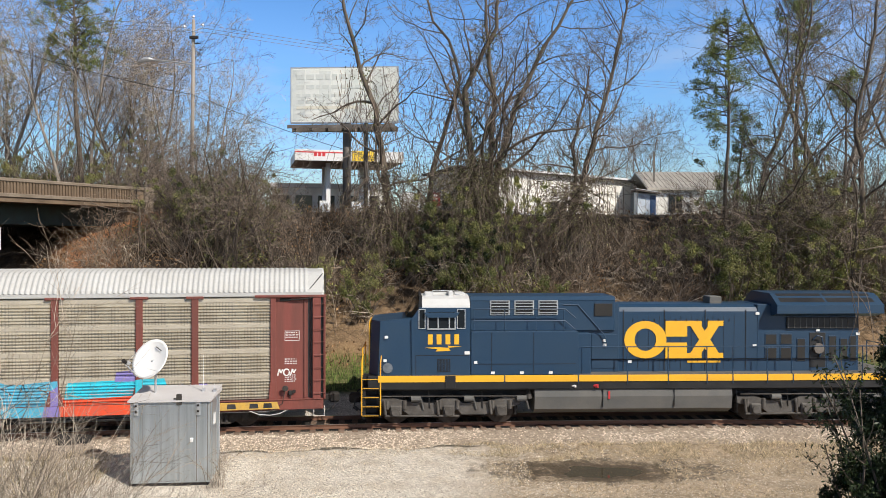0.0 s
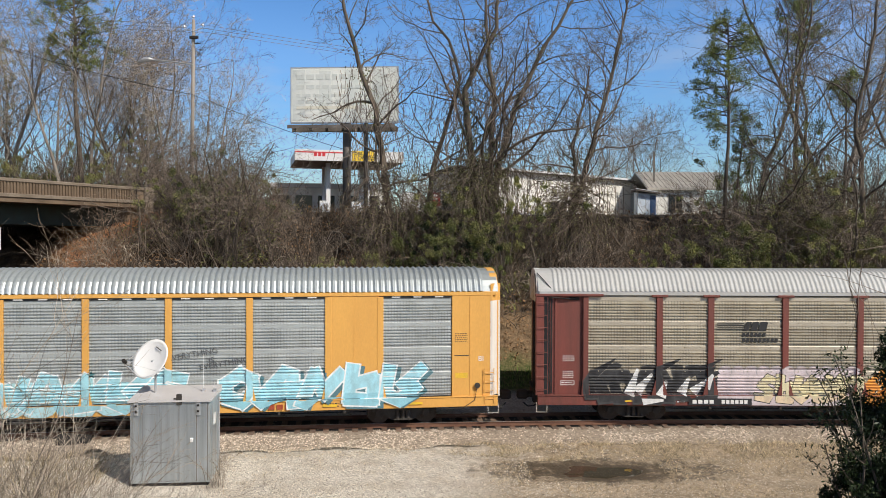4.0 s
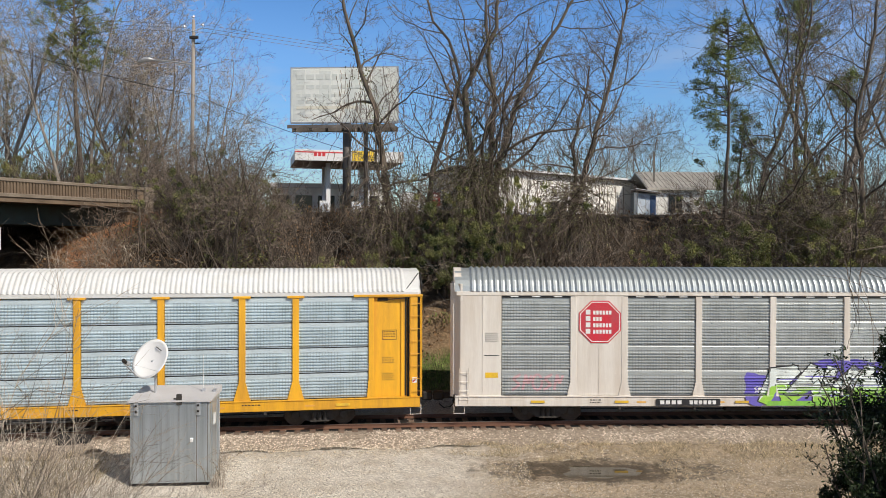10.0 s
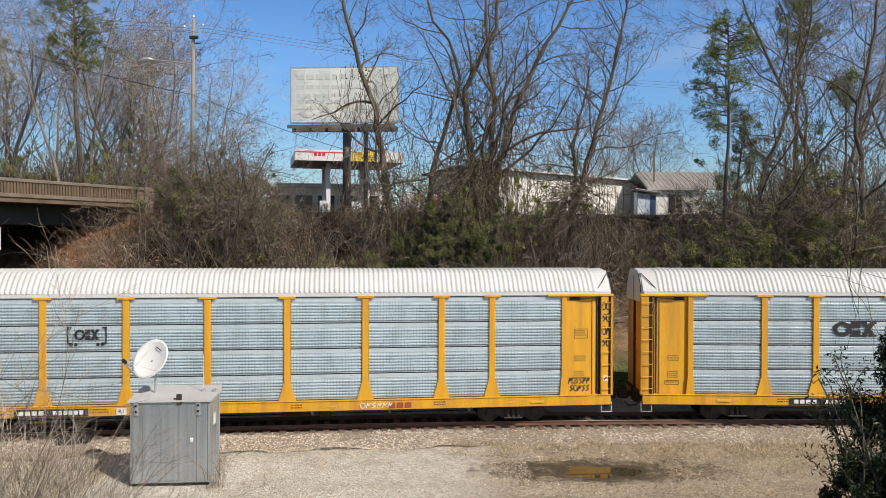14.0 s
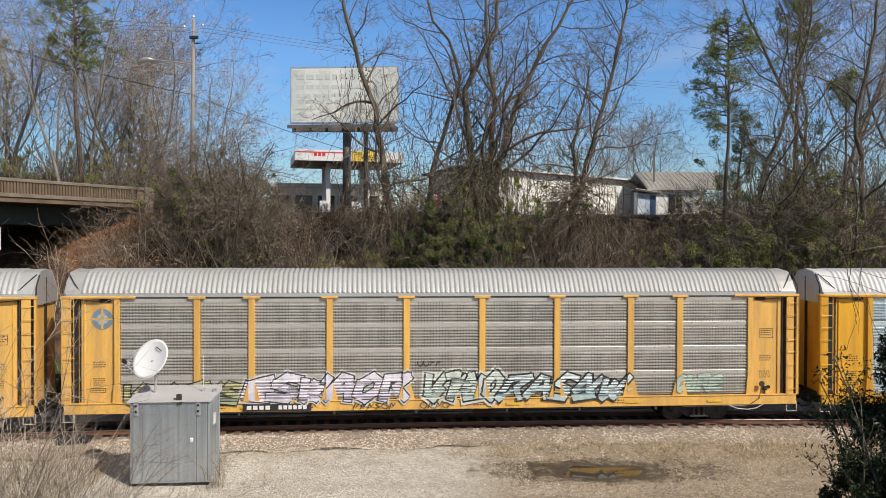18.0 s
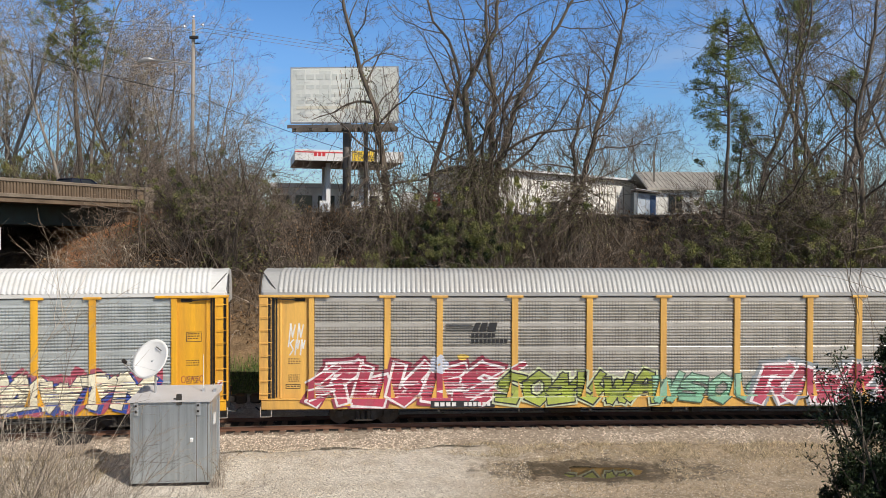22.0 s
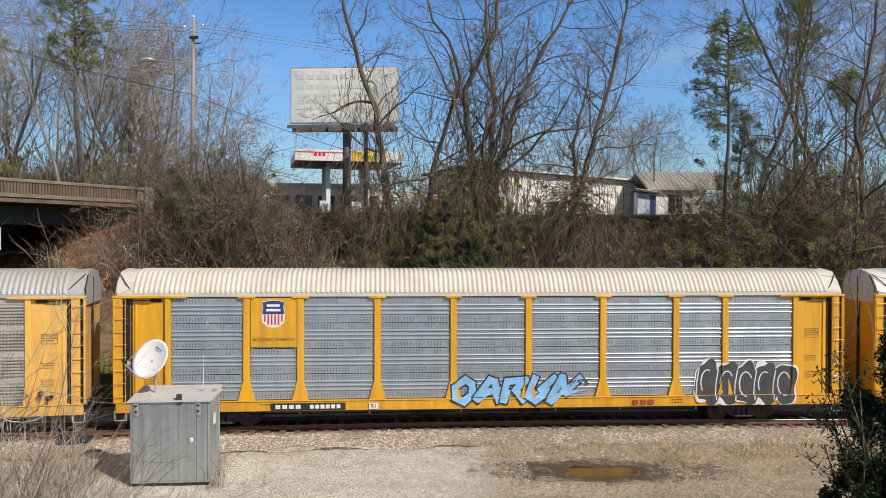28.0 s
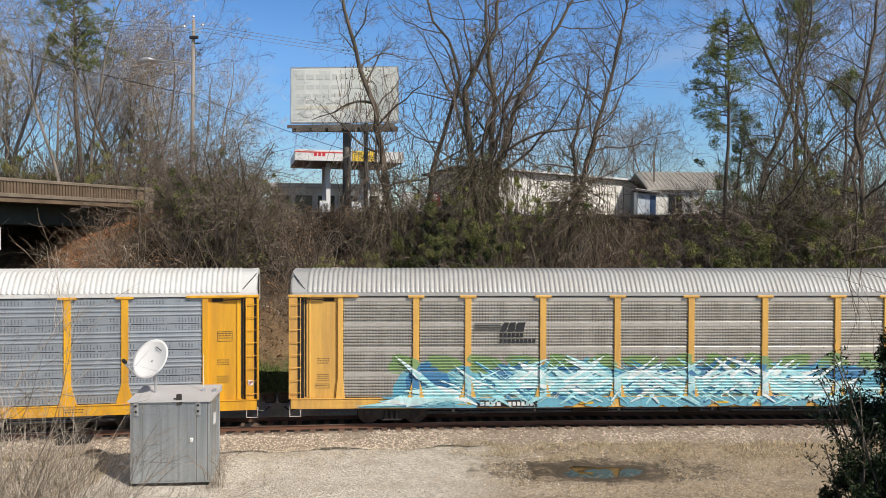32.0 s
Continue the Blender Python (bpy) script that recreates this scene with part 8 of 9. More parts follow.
def leaf_material(name, c, c2, rough=0.5):
    mt = surf(name, c, c2, 0.9, 1.2, 6, 0.25, rough, bump=0, spec=0.4)
    n, l = mt.node_tree.nodes, mt.node_tree.links
    b = n["Principled BSDF"]
    src = b.inputs["Base Color"].links[0].from_socket
    tr = n.new("ShaderNodeBsdfTranslucent")
    mx = n.new("ShaderNodeMixShader")
    mx.inputs[0].default_value = 0.25
    l.new(src, tr.inputs["Color"])
    l.new(b.outputs[0], mx.inputs[1])
    l.new(tr.outputs[0], mx.inputs[2])
    l.new(mx.outputs[0], n["Material Output"].inputs["Surface"])
    geo = n.new("ShaderNodeNewGeometry")
    h = [q for q in n if q.bl_idname == "ShaderNodeHueSaturation"][0]
    mr = n.new("ShaderNodeMapRange")
    mr.inputs[3].default_value, mr.inputs[4].default_value = 0.3, 2.4
    l.new(geo.outputs["Random Per Island"], mr.inputs[0])
    l.new(mr.outputs[0], h.inputs["Value"])
    return mt


M_LEAF = leaf_material("evergreen_leaves", (0.078, 0.092, 0.028), (0.18, 0.172, 0.062))
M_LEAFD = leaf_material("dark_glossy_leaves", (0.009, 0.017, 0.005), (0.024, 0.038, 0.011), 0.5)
M_IVY = leaf_material("yellow_green_ivy", (0.15, 0.158, 0.046), (0.26, 0.245, 0.09))
M_PINE = leaf_material("pine_needles", (0.115, 0.150, 0.045), (0.21, 0.225, 0.075), 0.6)
M_IVYD = leaf_material("olive_ivy", (0.125, 0.138, 0.042), (0.25, 0.235, 0.09))
M_DEAD = leaf_material("dead_leaves", (0.17, 0.095, 0.045), (0.26, 0.16, 0.08), 0.8)


for q in (M_BRUSH, M_TWIG, M_TWIGP, M_STRAW, M_VINE):
    vary(q, 0.28, 2.0)


def unit(rnd):
    z, a = rnd.uniform(-1, 1), rnd.uniform(0, 6.2832)
    q = math.sqrt(1 - z * z)
    return Vector((q * math.cos(a), q * math.sin(a), z))


def run(rnd, p, d, length, r0, r1, n, wob, up):
    """A wandering limb: points and radii."""
    pts, rad = [p.copy()], [r0]
    st = length / n
    for i in range(n):
        d = (d + unit(rnd) * wob + Vector((0, 0, up))).normalized()
        p = p + d * st
        pts.append(p.copy())
        rad.append(r0 + (r1 - r0) * (i + 1) / n)
    return pts, rad


def branch(rnd, wood, twig, p, d, length, r, level, spec, spine=None):
    n = (10, 8, 5, 3, 1, 1)[min(level, 5)]
    wob, up = spec["wob"], spec["up"]
    pts, rad = run(rnd, p, d, length, r, max(r * (.14 if level == 0 else .22), spec["fine"] * .7), n, wob * (0.6 if level == 0 else 1), up if level else spec.get("trunk_up", .05))
    if spine:
        # a trunk with set bends, a little uneven between them
        zs = [q[1] for q in spine]
        pts, rad = [], []
        n = 16
        for i in range(n + 1):
            z = zs[0] + (zs[-1] - zs[0]) * i / n
            k = max(j for j in range(len(zs) - 1) if zs[j] <= z + 1e-6)
            f = (z - zs[k]) / (zs[k + 1] - zs[k])
            f = f * f * (3 - 2 * f) * .4 + f * .6
            pts.append(Vector((spine[k][0] + (spine[k + 1][0] - spine[k][0]) * f + rnd.gauss(0, .07), rnd.gauss(0, .07) + .04 * i, z)))
            rad.append(r * (1 - .78 * (i / n) ** 1.2))
    (wood if level <= spec["wood"] else twig).tube(pts, rad, 8 if level == 0 else 5 if level == 1 else 4 if level == 2 else 3, caps=False)
    if level >= spec["levels"]:
        return pts
    kids = spec["kids"][level]
    start = spec["bare"] if level == 0 else .18
    for k in range(kids):
        q = start + (1 - start) * (k + rnd.random()) / kids
        i = min(int(q * n), n - 1)
        f = q * n - i
        a = pts[i].lerp(pts[i + 1], f)
        dd = (pts[i + 1] - pts[i]).normalized()
        o = dd.orthogonal().normalized()
        o = Matrix.Rotation(rnd.uniform(0, 6.2832), 3, dd) @ o
        spread = rnd.uniform(*spec["angle"])
        nd = (dd * math.cos(spread) + o * math.sin(spread)).normalized()
        ln = length * rnd.uniform(*spec["ratio"][level]) * (1.15 - .55 * q)
        rr = (rad[i] * (1 - f) + rad[i + 1] * f) * rnd.uniform(.34, .58)
        branch(rnd, wood, twig, a, nd, ln, max(rr, spec["fine"]), level + 1, spec)
    return pts


BARE = dict(fine=.010, wob=.34, up=.035, levels=4, wood=1, kids=(9, 7, 6, 5), bare=.30, angle=(.5, 1.15), ratio=((.36, .58), (.38, .66), (.4, .7), (.45, .8)), trunk_up=.05)


def bare_tree(name, label, seed, m, height, radius, lean=(0, 0), spec=BARE, bark=None, twigs=None, stems=1, group="bare trees", vines=0, ivy=0, trunks=()):
    rnd = random.Random(seed)
    wood, twig = Shape(), Shape()
    spines = []
    for s in range(stems):
        d = Vector((lean[0] + rnd.uniform(-.3, .3) * (stems > 1), lean[1] + rnd.uniform(-.2, .2) * (stems > 1), 1)).normalized()
        spines.append(branch(rnd, wood, twig, Vector((rnd.uniform(-.4, .4) * (stems > 1), rnd.uniform(-.3, .3) * (stems > 1), -.6)), d,
                             height * (1 if s == 0 else rnd.uniform(.7, .95)), radius * (1 if s == 0 else rnd.uniform(.5, .8)), 0, spec))
    for tr, tr_r in trunks:
        spines.append(branch(rnd, wood, twig, Vector(), Vector((0, 0, 1)), tr[-1][1], tr_r, 0, spec, tr))
    t = thing(name, label, "tree", m, group=group)
    part("trunk", wood, bark or M_BARK, t, smooth=True)
    part("crown", twig, twigs or M_TWIG, t, "bare twigs")
    if vines:
        sh = Shape()
        for _ in range(vines):
            sp = rnd.choice(spines)
            i = rnd.randrange(2, max(3, int(len(sp) * .62)))
            p = sp[i] + Vector((rnd.gauss(0, 1.1), rnd.uniform(-1, .6), rnd.uniform(-.5, 1.5)))
            pts, rad = run(rnd, p, Vector((rnd.uniform(-.15, .15), 0, -1)), rnd.uniform(1.5, 5.5), .020, .012, 11, .42, -.16)
            sh.tube(pts, rad, 3, caps=False)
        part("hanging_vines", sh, M_VINE, t, "dry hanging vines")
    if ivy:
        sh = Shape()
        for sp in spines:
            for _ in range(ivy // len(spines)):
                q = rnd.random() ** 1.4 * .75 * (len(sp) - 1)
                i = int(q)
                p = sp[i].lerp(sp[min(i + 1, len(sp) - 1)], q - i) + Vector((rnd.gauss(0, .35), rnd.gauss(0, .35), rnd.gauss(0, .2)))
                leaf(sh, rnd, p, rnd.uniform(.05, .11))
        part("ivy", sh, M_LEAF, t, "evergreen ivy on the trunk")
    return t


def leaf(sh, rnd, p, size, long=1.6, droop=0.0):
    d = (unit(rnd) + Vector((0, 0, -droop))).normalized()
    o = d.orthogonal().normalized()
    o = Matrix.Rotation(rnd.uniform(0, 6.2832), 3, d) @ o
    a, b = d * size * long * .5, o * size * .5
    sh.add([tuple(p - a), tuple(p + b), tuple(p + a), tuple(p - b)], [(0, 1, 2, 3)])


def shrub(name, label, seed, m, size, count, leafsize, mat, stems=14, clumps=16, group="evergreen shrubs", long=1.6):
    """A leafy shrub: stems, and clumps of leaves with gaps between."""
    rnd = random.Random(seed)
    wood, lv = Shape(), Shape()
    heads = []
    for _ in range(stems):
        d = Vector((rnd.uniform(-.7, .7), rnd.uniform(-.7, .7), 1)).normalized()
        pts, rad = run(rnd, Vector((rnd.uniform(-.3, .3) * size[0], rnd.uniform(-.3, .3) * size[1], -.3)), d, size[2] * rnd.uniform(.6, 1.05), .035, .008, 5, .22, .02)
        wood.tube(pts, rad, 4, caps=False)
        heads += pts[2:]
    cl = []
    for _ in range(clumps):
        h = rnd.choice(heads)
        cl.append((Vector((h.x + rnd.gauss(0, .09) * size[0], h.y + rnd.gauss(0, .09) * size[1], min(h.z, size[2] * .82) + rnd.gauss(0, .03) * size[2])), rnd.uniform(.10, .25) * min(size)))
    for i in range(count):
        c, r = cl[i % len(cl)]
        leaf(lv, rnd, c + unit(rnd) * r * rnd.random() ** .45, leafsize * rnd.uniform(.6, 1.3), long, .3)
    t = thing(name, label, "shrub", m, group=group)
    part("branchwork", wood, M_BARK, t)
    part("foliage", lv, mat, t)
    return t


def pine_tree(seed, m, height, radius, crown_from, width, puffs, lean=(0, 0), label="tall loblolly pine with a sparse dark green crown"):
    """A crooked trunk, ragged limbs that turn up at their ends, and round tufts of needles with sky between."""
    rnd = random.Random(seed)
    wood, lv = Shape(), Shape()
    pts, rad = run(rnd, Vector((0, 0, -.5)), Vector((lean[0], lean[1], 1)).normalized(), height, radius, radius * .25, 12, .07, .04)
    wood.tube(pts, rad, 8, caps=False)
    for k in range(puffs):
        q = crown_from + (1 - crown_from) * ((k + rnd.random()) / puffs)
        i = min(int(q * 12), 11)
        a = pts[i].lerp(pts[i + 1], q * 12 - i)
        an = rnd.uniform(0, 6.2832)
        f = (q - crown_from) / (1 - crown_from)
        ln = width * (.55 + .9 * f if f < .4 else 1.15 - .72 * (f - .4) / .6) * rnd.uniform(.5, 1)
        bp, br = run(rnd, a, Vector((math.cos(an), math.sin(an), rnd.uniform(-.1, .45))).normalized(), ln, .045, .012, 5, .22, .07)
        wood.tube(bp, br, 4, caps=False)
        for _ in range(rnd.randint(4, 7)):
            j = rnd.choice((3, 4, 4, 5, 5, 5))
            e = bp[j] + unit(rnd) * rnd.uniform(.1, .5)
            wood.tube([bp[j - 1], e], [.014, .008], 3, caps=False)
            r = rnd.uniform(.20, .40)
            for _ in range(42):
                d = (unit(rnd) + Vector((0, 0, .35))).normalized()
                c = e + d * r * rnd.uniform(.05, .6)
                o = d.orthogonal().normalized()
                o = Matrix.Rotation(rnd.uniform(0, 6.28), 3, d) @ o
                n1 = d.cross(o)
                t1, w1 = c + d * r * .75, .014
                lv.add([tuple(c - o * w1), tuple(c + o * w1), tuple(t1 + n1 * .012)], [(0, 1, 2)])
    t = thing("pine_tree", label, "tree", m, group="pine trees")
    part("trunk", wood, M_BARK, t, smooth=True)
    part("needles", lv, M_PINE, t)
    return t


def at(x, y, turn=0.0, dz=0.0):
    return pose(x, y, rise(x, y) + dz, 0, 0, turn)


def build_trees():
    # the large bare trees on the bank: each trunk's bends as (across, up)
    big = dict(BARE, fine=.0078, bare=.22, kids=(20, 7, 5, 2), angle=(.55, 1.25), ratio=((.16, .52), (.30, .60), (.35, .62), (.4, .75)), wob=.34)
    bare_tree("bare_tree", "large leaning bare tree draped with dry vines", 11, at(-3.0, 45.0), 1, 1, spec=big, stems=0, vines=130, ivy=900,
              trunks=[([(0, -.6), (-.1, 3.1), (-.3, 6.0), (-1.0, 8.5), (-1.9, 11.7), (-2.9, 15.3), (-3.4, 18.2)], .22)])
    bare_tree("bare_tree", "slender crooked bare tree hung with vines", 37, at(-.9, 45.5), 1, 1, spec=dict(big, kids=(11, 6, 5, 3)), stems=0, vines=60, ivy=150,
              trunks=[([(0, -.6), (.1, 4.4), (.4, 6.0), (1.2, 8.0), (1.8, 10.5), (1.4, 12.4), (.2, 14.3), (-.6, 17.2)], .17)])
    bare_tree("bare_tree", "tall many-stemmed bare tree with vines and ivy", 23, at(2.0, 45.0), 1, 1, spec=dict(big, kids=(20, 7, 5, 3), fine=.0066), stems=0, vines=430, ivy=4200,
              trunks=[([(0, -.6), (-.2, 5.6), (-.5, 7.9), (-.8, 10.1), (.2, 12.2), (1.1, 14.0), (1.4, 18.5)], .25),
                      ([(.1, -.6), (.7, 5.6), (.8, 9.5), (.6, 12.4), (.4, 15.3), (.1, 18.8)], .21),
                      ([(.5, -.6), (1.1, 5.6), (1.9, 8.4), (2.8, 10.8), (3.8, 12.7), (5.1, 14.6), (6.5, 17.2)], .22)])
    bare_tree("bare_tree", "wide bare tree with a broken second trunk", 41, at(6.9, 45.0), 1, 1, spec=dict(big, kids=(24, 8, 5, 3), bare=.3, fine=.0066), stems=0, vines=130, ivy=700,
              trunks=[([(0, -.6), (.5, 3.4), (1.3, 6.0), (2.0, 8.5), (2.7, 11.1), (3.4, 13.7), (3.9, 17.2)], .18),
                      ([(0, -.6), (.7, 4.7), (.6, 7.6), (1.3, 10.5), (1.4, 11.7)], .17)])
    bare_tree("bare_tree", "bare tree leaning out over the bank", 47, at(16.6, 44.5), 1, 1, spec=big, stems=0, vines=60, ivy=1800,
              trunks=[([(0, -.6), (1.4, 5.6), (2.7, 8.5), (3.2, 11.1), (4.2, 14.0), (4.5, 18.2)], .15)])
    bare_tree("bare_tree", "tall bare tree with dark trunk", 53, at(24.1, 45.0), 1, 1, spec=big, stems=0, vines=40, ivy=300,
              trunks=[([(0, -.6), (-.2, 5.6), (-.5, 9.2), (.3, 12.1), (.8, 15.3), (1.0, 18.5)], .18)])
    bare_tree("bare_tree", "thin bare tree among brush", 59, at(20.4, 46.0), 1, 1, spec=big, stems=0, vines=50, ivy=1500,
              trunks=[([(0, -.6), (.6, 4.7), (.8, 8.9), (.3, 12.1), (1.0, 15.3), (1.1, 18.2)], .12)])
    bare_tree("bare_tree", "bare tree with dense fine twigs", 61, at(24.0, 50.0), 19.5, .20, (.0, 0), dict(BARE, fine=.007, bare=.2, kids=(14, 7, 5, 3)), stems=1)
    low = dict(BARE, fine=.006, bare=.15, kids=(10, 6, 5, 3), angle=(.5, 1.2), up=.02)
    for i, (x, y, h, r, stems, leaves, label) in enumerate((
            (-11.5, 43.5, 8.2, .13, 3, 500, "low spreading bare tree over the bank"), (-13.4, 45.0, 7.6, .13, 3, 1500, "low twiggy bare tree choked with ivy"),
            (-15.6, 46.0, 7.0, .11, 2, 900, "low crooked bare tree beside the bridge"), (-17.0, 45.0, 6.6, .10, 2, 300, "low crooked bare tree beside the bridge"), (-9.6, 44.5, 8.4, .11, 2, 500, "slender bare tree with a few ivy leaves"),
            (-7.2, 43.0, 5.0, .07, 1, 0, "thin young bare tree"), (5.0, 43.0, 6.4, .09, 1, 250, "bushy bare tree hung with vines"),
            (14.6, 43.0, 5.0, .09, 2, 400, "bushy bare tree hung with ivy"),
            (19.2, 42.5, 8.0, .11, 2, 500, "crooked bare tree over the bank"), (22.6, 42.0, 8.6, .12, 2, 250, "crooked bare tree over the bank"))):
        bare_tree("bare_tree", label, 67 + 2 * i, at(x, y), h, r, (.05 if i % 2 else -.08, -.08), low, stems=stems, twigs=M_TWIG, vines=14, ivy=leaves, group="low bare trees on the bank")
    # woods behind: a few kinds, repeated
    kinds = []
    for i, (h, r, st, tw) in enumerate(((17, .16, 1, M_TWIGP), (18, .18, 1, M_TWIGP), (16, .14, 1, M_TWIGP), (17, .15, 2, M_TWIG))):
        kinds.append(bare_tree("bare_tree", "tall bare winter tree in the woods", 101 + i, at(-37 + i * 3.8, 60 + i * 2.0), h, r, (0.02 * (i - 1), 0),
                               dict(BARE, fine=.0085, wob=.22, bare=.2, kids=(15, 6, 4, 3), angle=(.45, 1.05)), M_BARKP if tw is M_TWIGP else M_BARK, tw, st, "bare trees in the woods"))
    rnd = random.Random(9)
    spots = [(-38, 66), (-31.5, 57), (-28, 64), (-24.5, 60), (-36, 74), (-30, 72), (-20.6, 62), (-33, 82), (-23, 76),
             (-27, 60), (-30, 66), (-22.5, 66), (-36, 68), (-33, 62), (-38.5, 58), (-41, 60), (-44, 72), (-26.5, 55), (-22, 57), (-34.5, 60), (-20.5, 70), (28.5, 57), (28, 50), (33, 55), (35, 66), (36, 50), (31, 62)]
    for i, (x, y) in enumerate(spots):
        o = copy_thing(kinds[i % 4], at(x + rnd.uniform(-.8, .8), y + rnd.uniform(-1, 1), rnd.uniform(0, 360)))
        k = rnd.uniform(.8, 1.12) * (.76 if -23.5 < x < -15 else 1)
        o.scale = (k, k, k)
    # low trees far off
    for x, y in ((-10, 112), (-3, 118), (3, 110), (-17, 108), (12, 120), (20, 95), (27, 118), (16, 104), (-24, 112), (-5.5, 104), (-1.5, 106), (24, 98), (27.5, 102), (22, 108)):
        o = copy_thing(kinds[rnd.randrange(4)], at(x, y, rnd.uniform(0, 360)))
        k = rnd.uniform(.42, .6) * (1.45 if x > 20.5 else 1)
        o.scale = (k, k, k)
    # pines
    pine_tree(201, at(16.5, 46.0), 14.6, .15, .56, 3.0, 58, (.0, 0))
    pine_tree(203, at(17.9, 48.5), 8.2, .12, .35, 1.3, 24, (.03, 0))
    pine_tree(205, at(-25.6, 56.5), 16.6, .22, .60, 3.3, 74)
    pine_tree(207, at(23.2, 52.0), 15.0, .20, .74, 2.4, 44)
    pine_tree(209, at(25.2, 50.0), 10.4, .13, .82, 1.3, 16)
    pine_tree(211, at(-36.0, 64.0), 17.0, .22, .40, 3.6, 60)
    pine_tree(213, at(-24.5, 66.0), 9.0, .18, .3, 3.0, 40, label="young pine with thin green crown")
    # leafy shrubs, ivy mounds and privet on the bank
    ev = "rounded evergreen shrub on the bank"
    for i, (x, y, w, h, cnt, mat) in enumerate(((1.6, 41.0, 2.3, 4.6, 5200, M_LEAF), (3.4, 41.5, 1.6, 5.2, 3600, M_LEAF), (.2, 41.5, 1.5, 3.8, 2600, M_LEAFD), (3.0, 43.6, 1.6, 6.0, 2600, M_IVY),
                                                (15.4, 41.0, 2.2, 3.6, 4200, M_LEAF), (17.6, 41.0, 2.2, 4.6, 5200, M_LEAF), (19.6, 41.8, 1.8, 5.0, 3400, M_IVY), 
                                                (-12.8, 45.0, 1.6, 4.0, 2400, M_LEAF), 
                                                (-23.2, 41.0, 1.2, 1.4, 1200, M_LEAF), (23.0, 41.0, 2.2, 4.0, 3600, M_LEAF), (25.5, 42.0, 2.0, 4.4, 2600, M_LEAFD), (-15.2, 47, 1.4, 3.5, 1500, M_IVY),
                                                (18.4, 47.5, 2.0, 7.0, 3400, M_LEAF), (-24.5, 56, 2.4, 5.0, 2400, M_IVY),
                                                (-30.5, 55, 2.4, 4.5, 2400, M_IVY), (-35, 57, 2.6, 4.0, 2400, M_LEAF),
                                                (19.8, 46.5, 1.8, 5.6, 2800, M_IVYD), (22.2, 45.5, 1.9, 5.4, 2800, M_LEAF), (21.0, 43.2, 1.6, 3.8, 2200, M_IVY),
                                                (1.7, 44.4, 1.3, 5.8, 2200, M_IVYD), (3.7, 44.6, 1.3, 5.2, 2000, M_IVYD), (14.7, 40.6, 1.7, 4.2, 4200, M_LEAF), (19.3, 41.2, 1.2, 4.4, 2600, M_IVYD), (20.9, 44.0, 1.5, 6.0, 4200, M_IVY), (15.0, 44.0, .9, 4.4, 1800, M_IVYD), (11.4, 43.6, .9, 2.6, 1300, M_IVY), (1.2, 40.6, 1.5, 3.4, 3000, M_LEAF), (-1.8, 43.0, 1.4, 3.2, 2400, M_LEAF), (.6, 43.4, 1.2, 3.8, 1800, M_LEAFD), (-11.2, 46.0, 1.7, 4.6, 2400, M_LEAF), (-13.6, 44.0, 1.4, 4.4, 1500, M_IVYD), (-30.6, 57.0, 2.4, 4.8, 5600, M_IVY), (-27.6, 58.0, 2.0, 4.0, 3000, M_LEAF), (-24.6, 58.5, 1.5, 4.8, 3600, M_IVY), (-14.4, 46.5, 1.4, 4.4, 3200, M_LEAF), (-4.6, 41.2, 1.5, 2.2, 1600, M_IVYD), (-6.6, 42.0, 1.3, 2.0, 1300, M_IVYD))):
        shrub("evergreen_shrub", ev if mat is not M_IVY else "yellow-green privet shrub on the bank", 300 + i, at(x, y), (w, w * .8, h * 1.3), int(cnt * 2.7), .050, mat, clumps=40)


def build_mounds():
    """Low leafy mounds between the brush on the bank."""
    rnd = random.Random(88)
    for i in range(7):
        x = rnd.uniform(-9, 27) if i < 5 else rnd.uniform(12, 27)
        cx, cy, h = line(x)
        y = cy + rnd.uniform(9.5, 15.5)
        w, tall = rnd.uniform(.9, 1.7), rnd.uniform(1.2, 2.6)
        mat, label = rnd.choice(((M_LEAF, "rounded evergreen shrub on the bank"), (M_IVYD, "olive-green privet mound on the bank"), (M_IVY, "yellow-green privet shrub on the bank"), (M_LEAFD, "dark evergreen shrub on the bank")))
        shrub("evergreen_shrub", label, 700 + i, at(x, y), (w, w * .8, tall * 1.1), 4000, .048, mat, clumps=30)


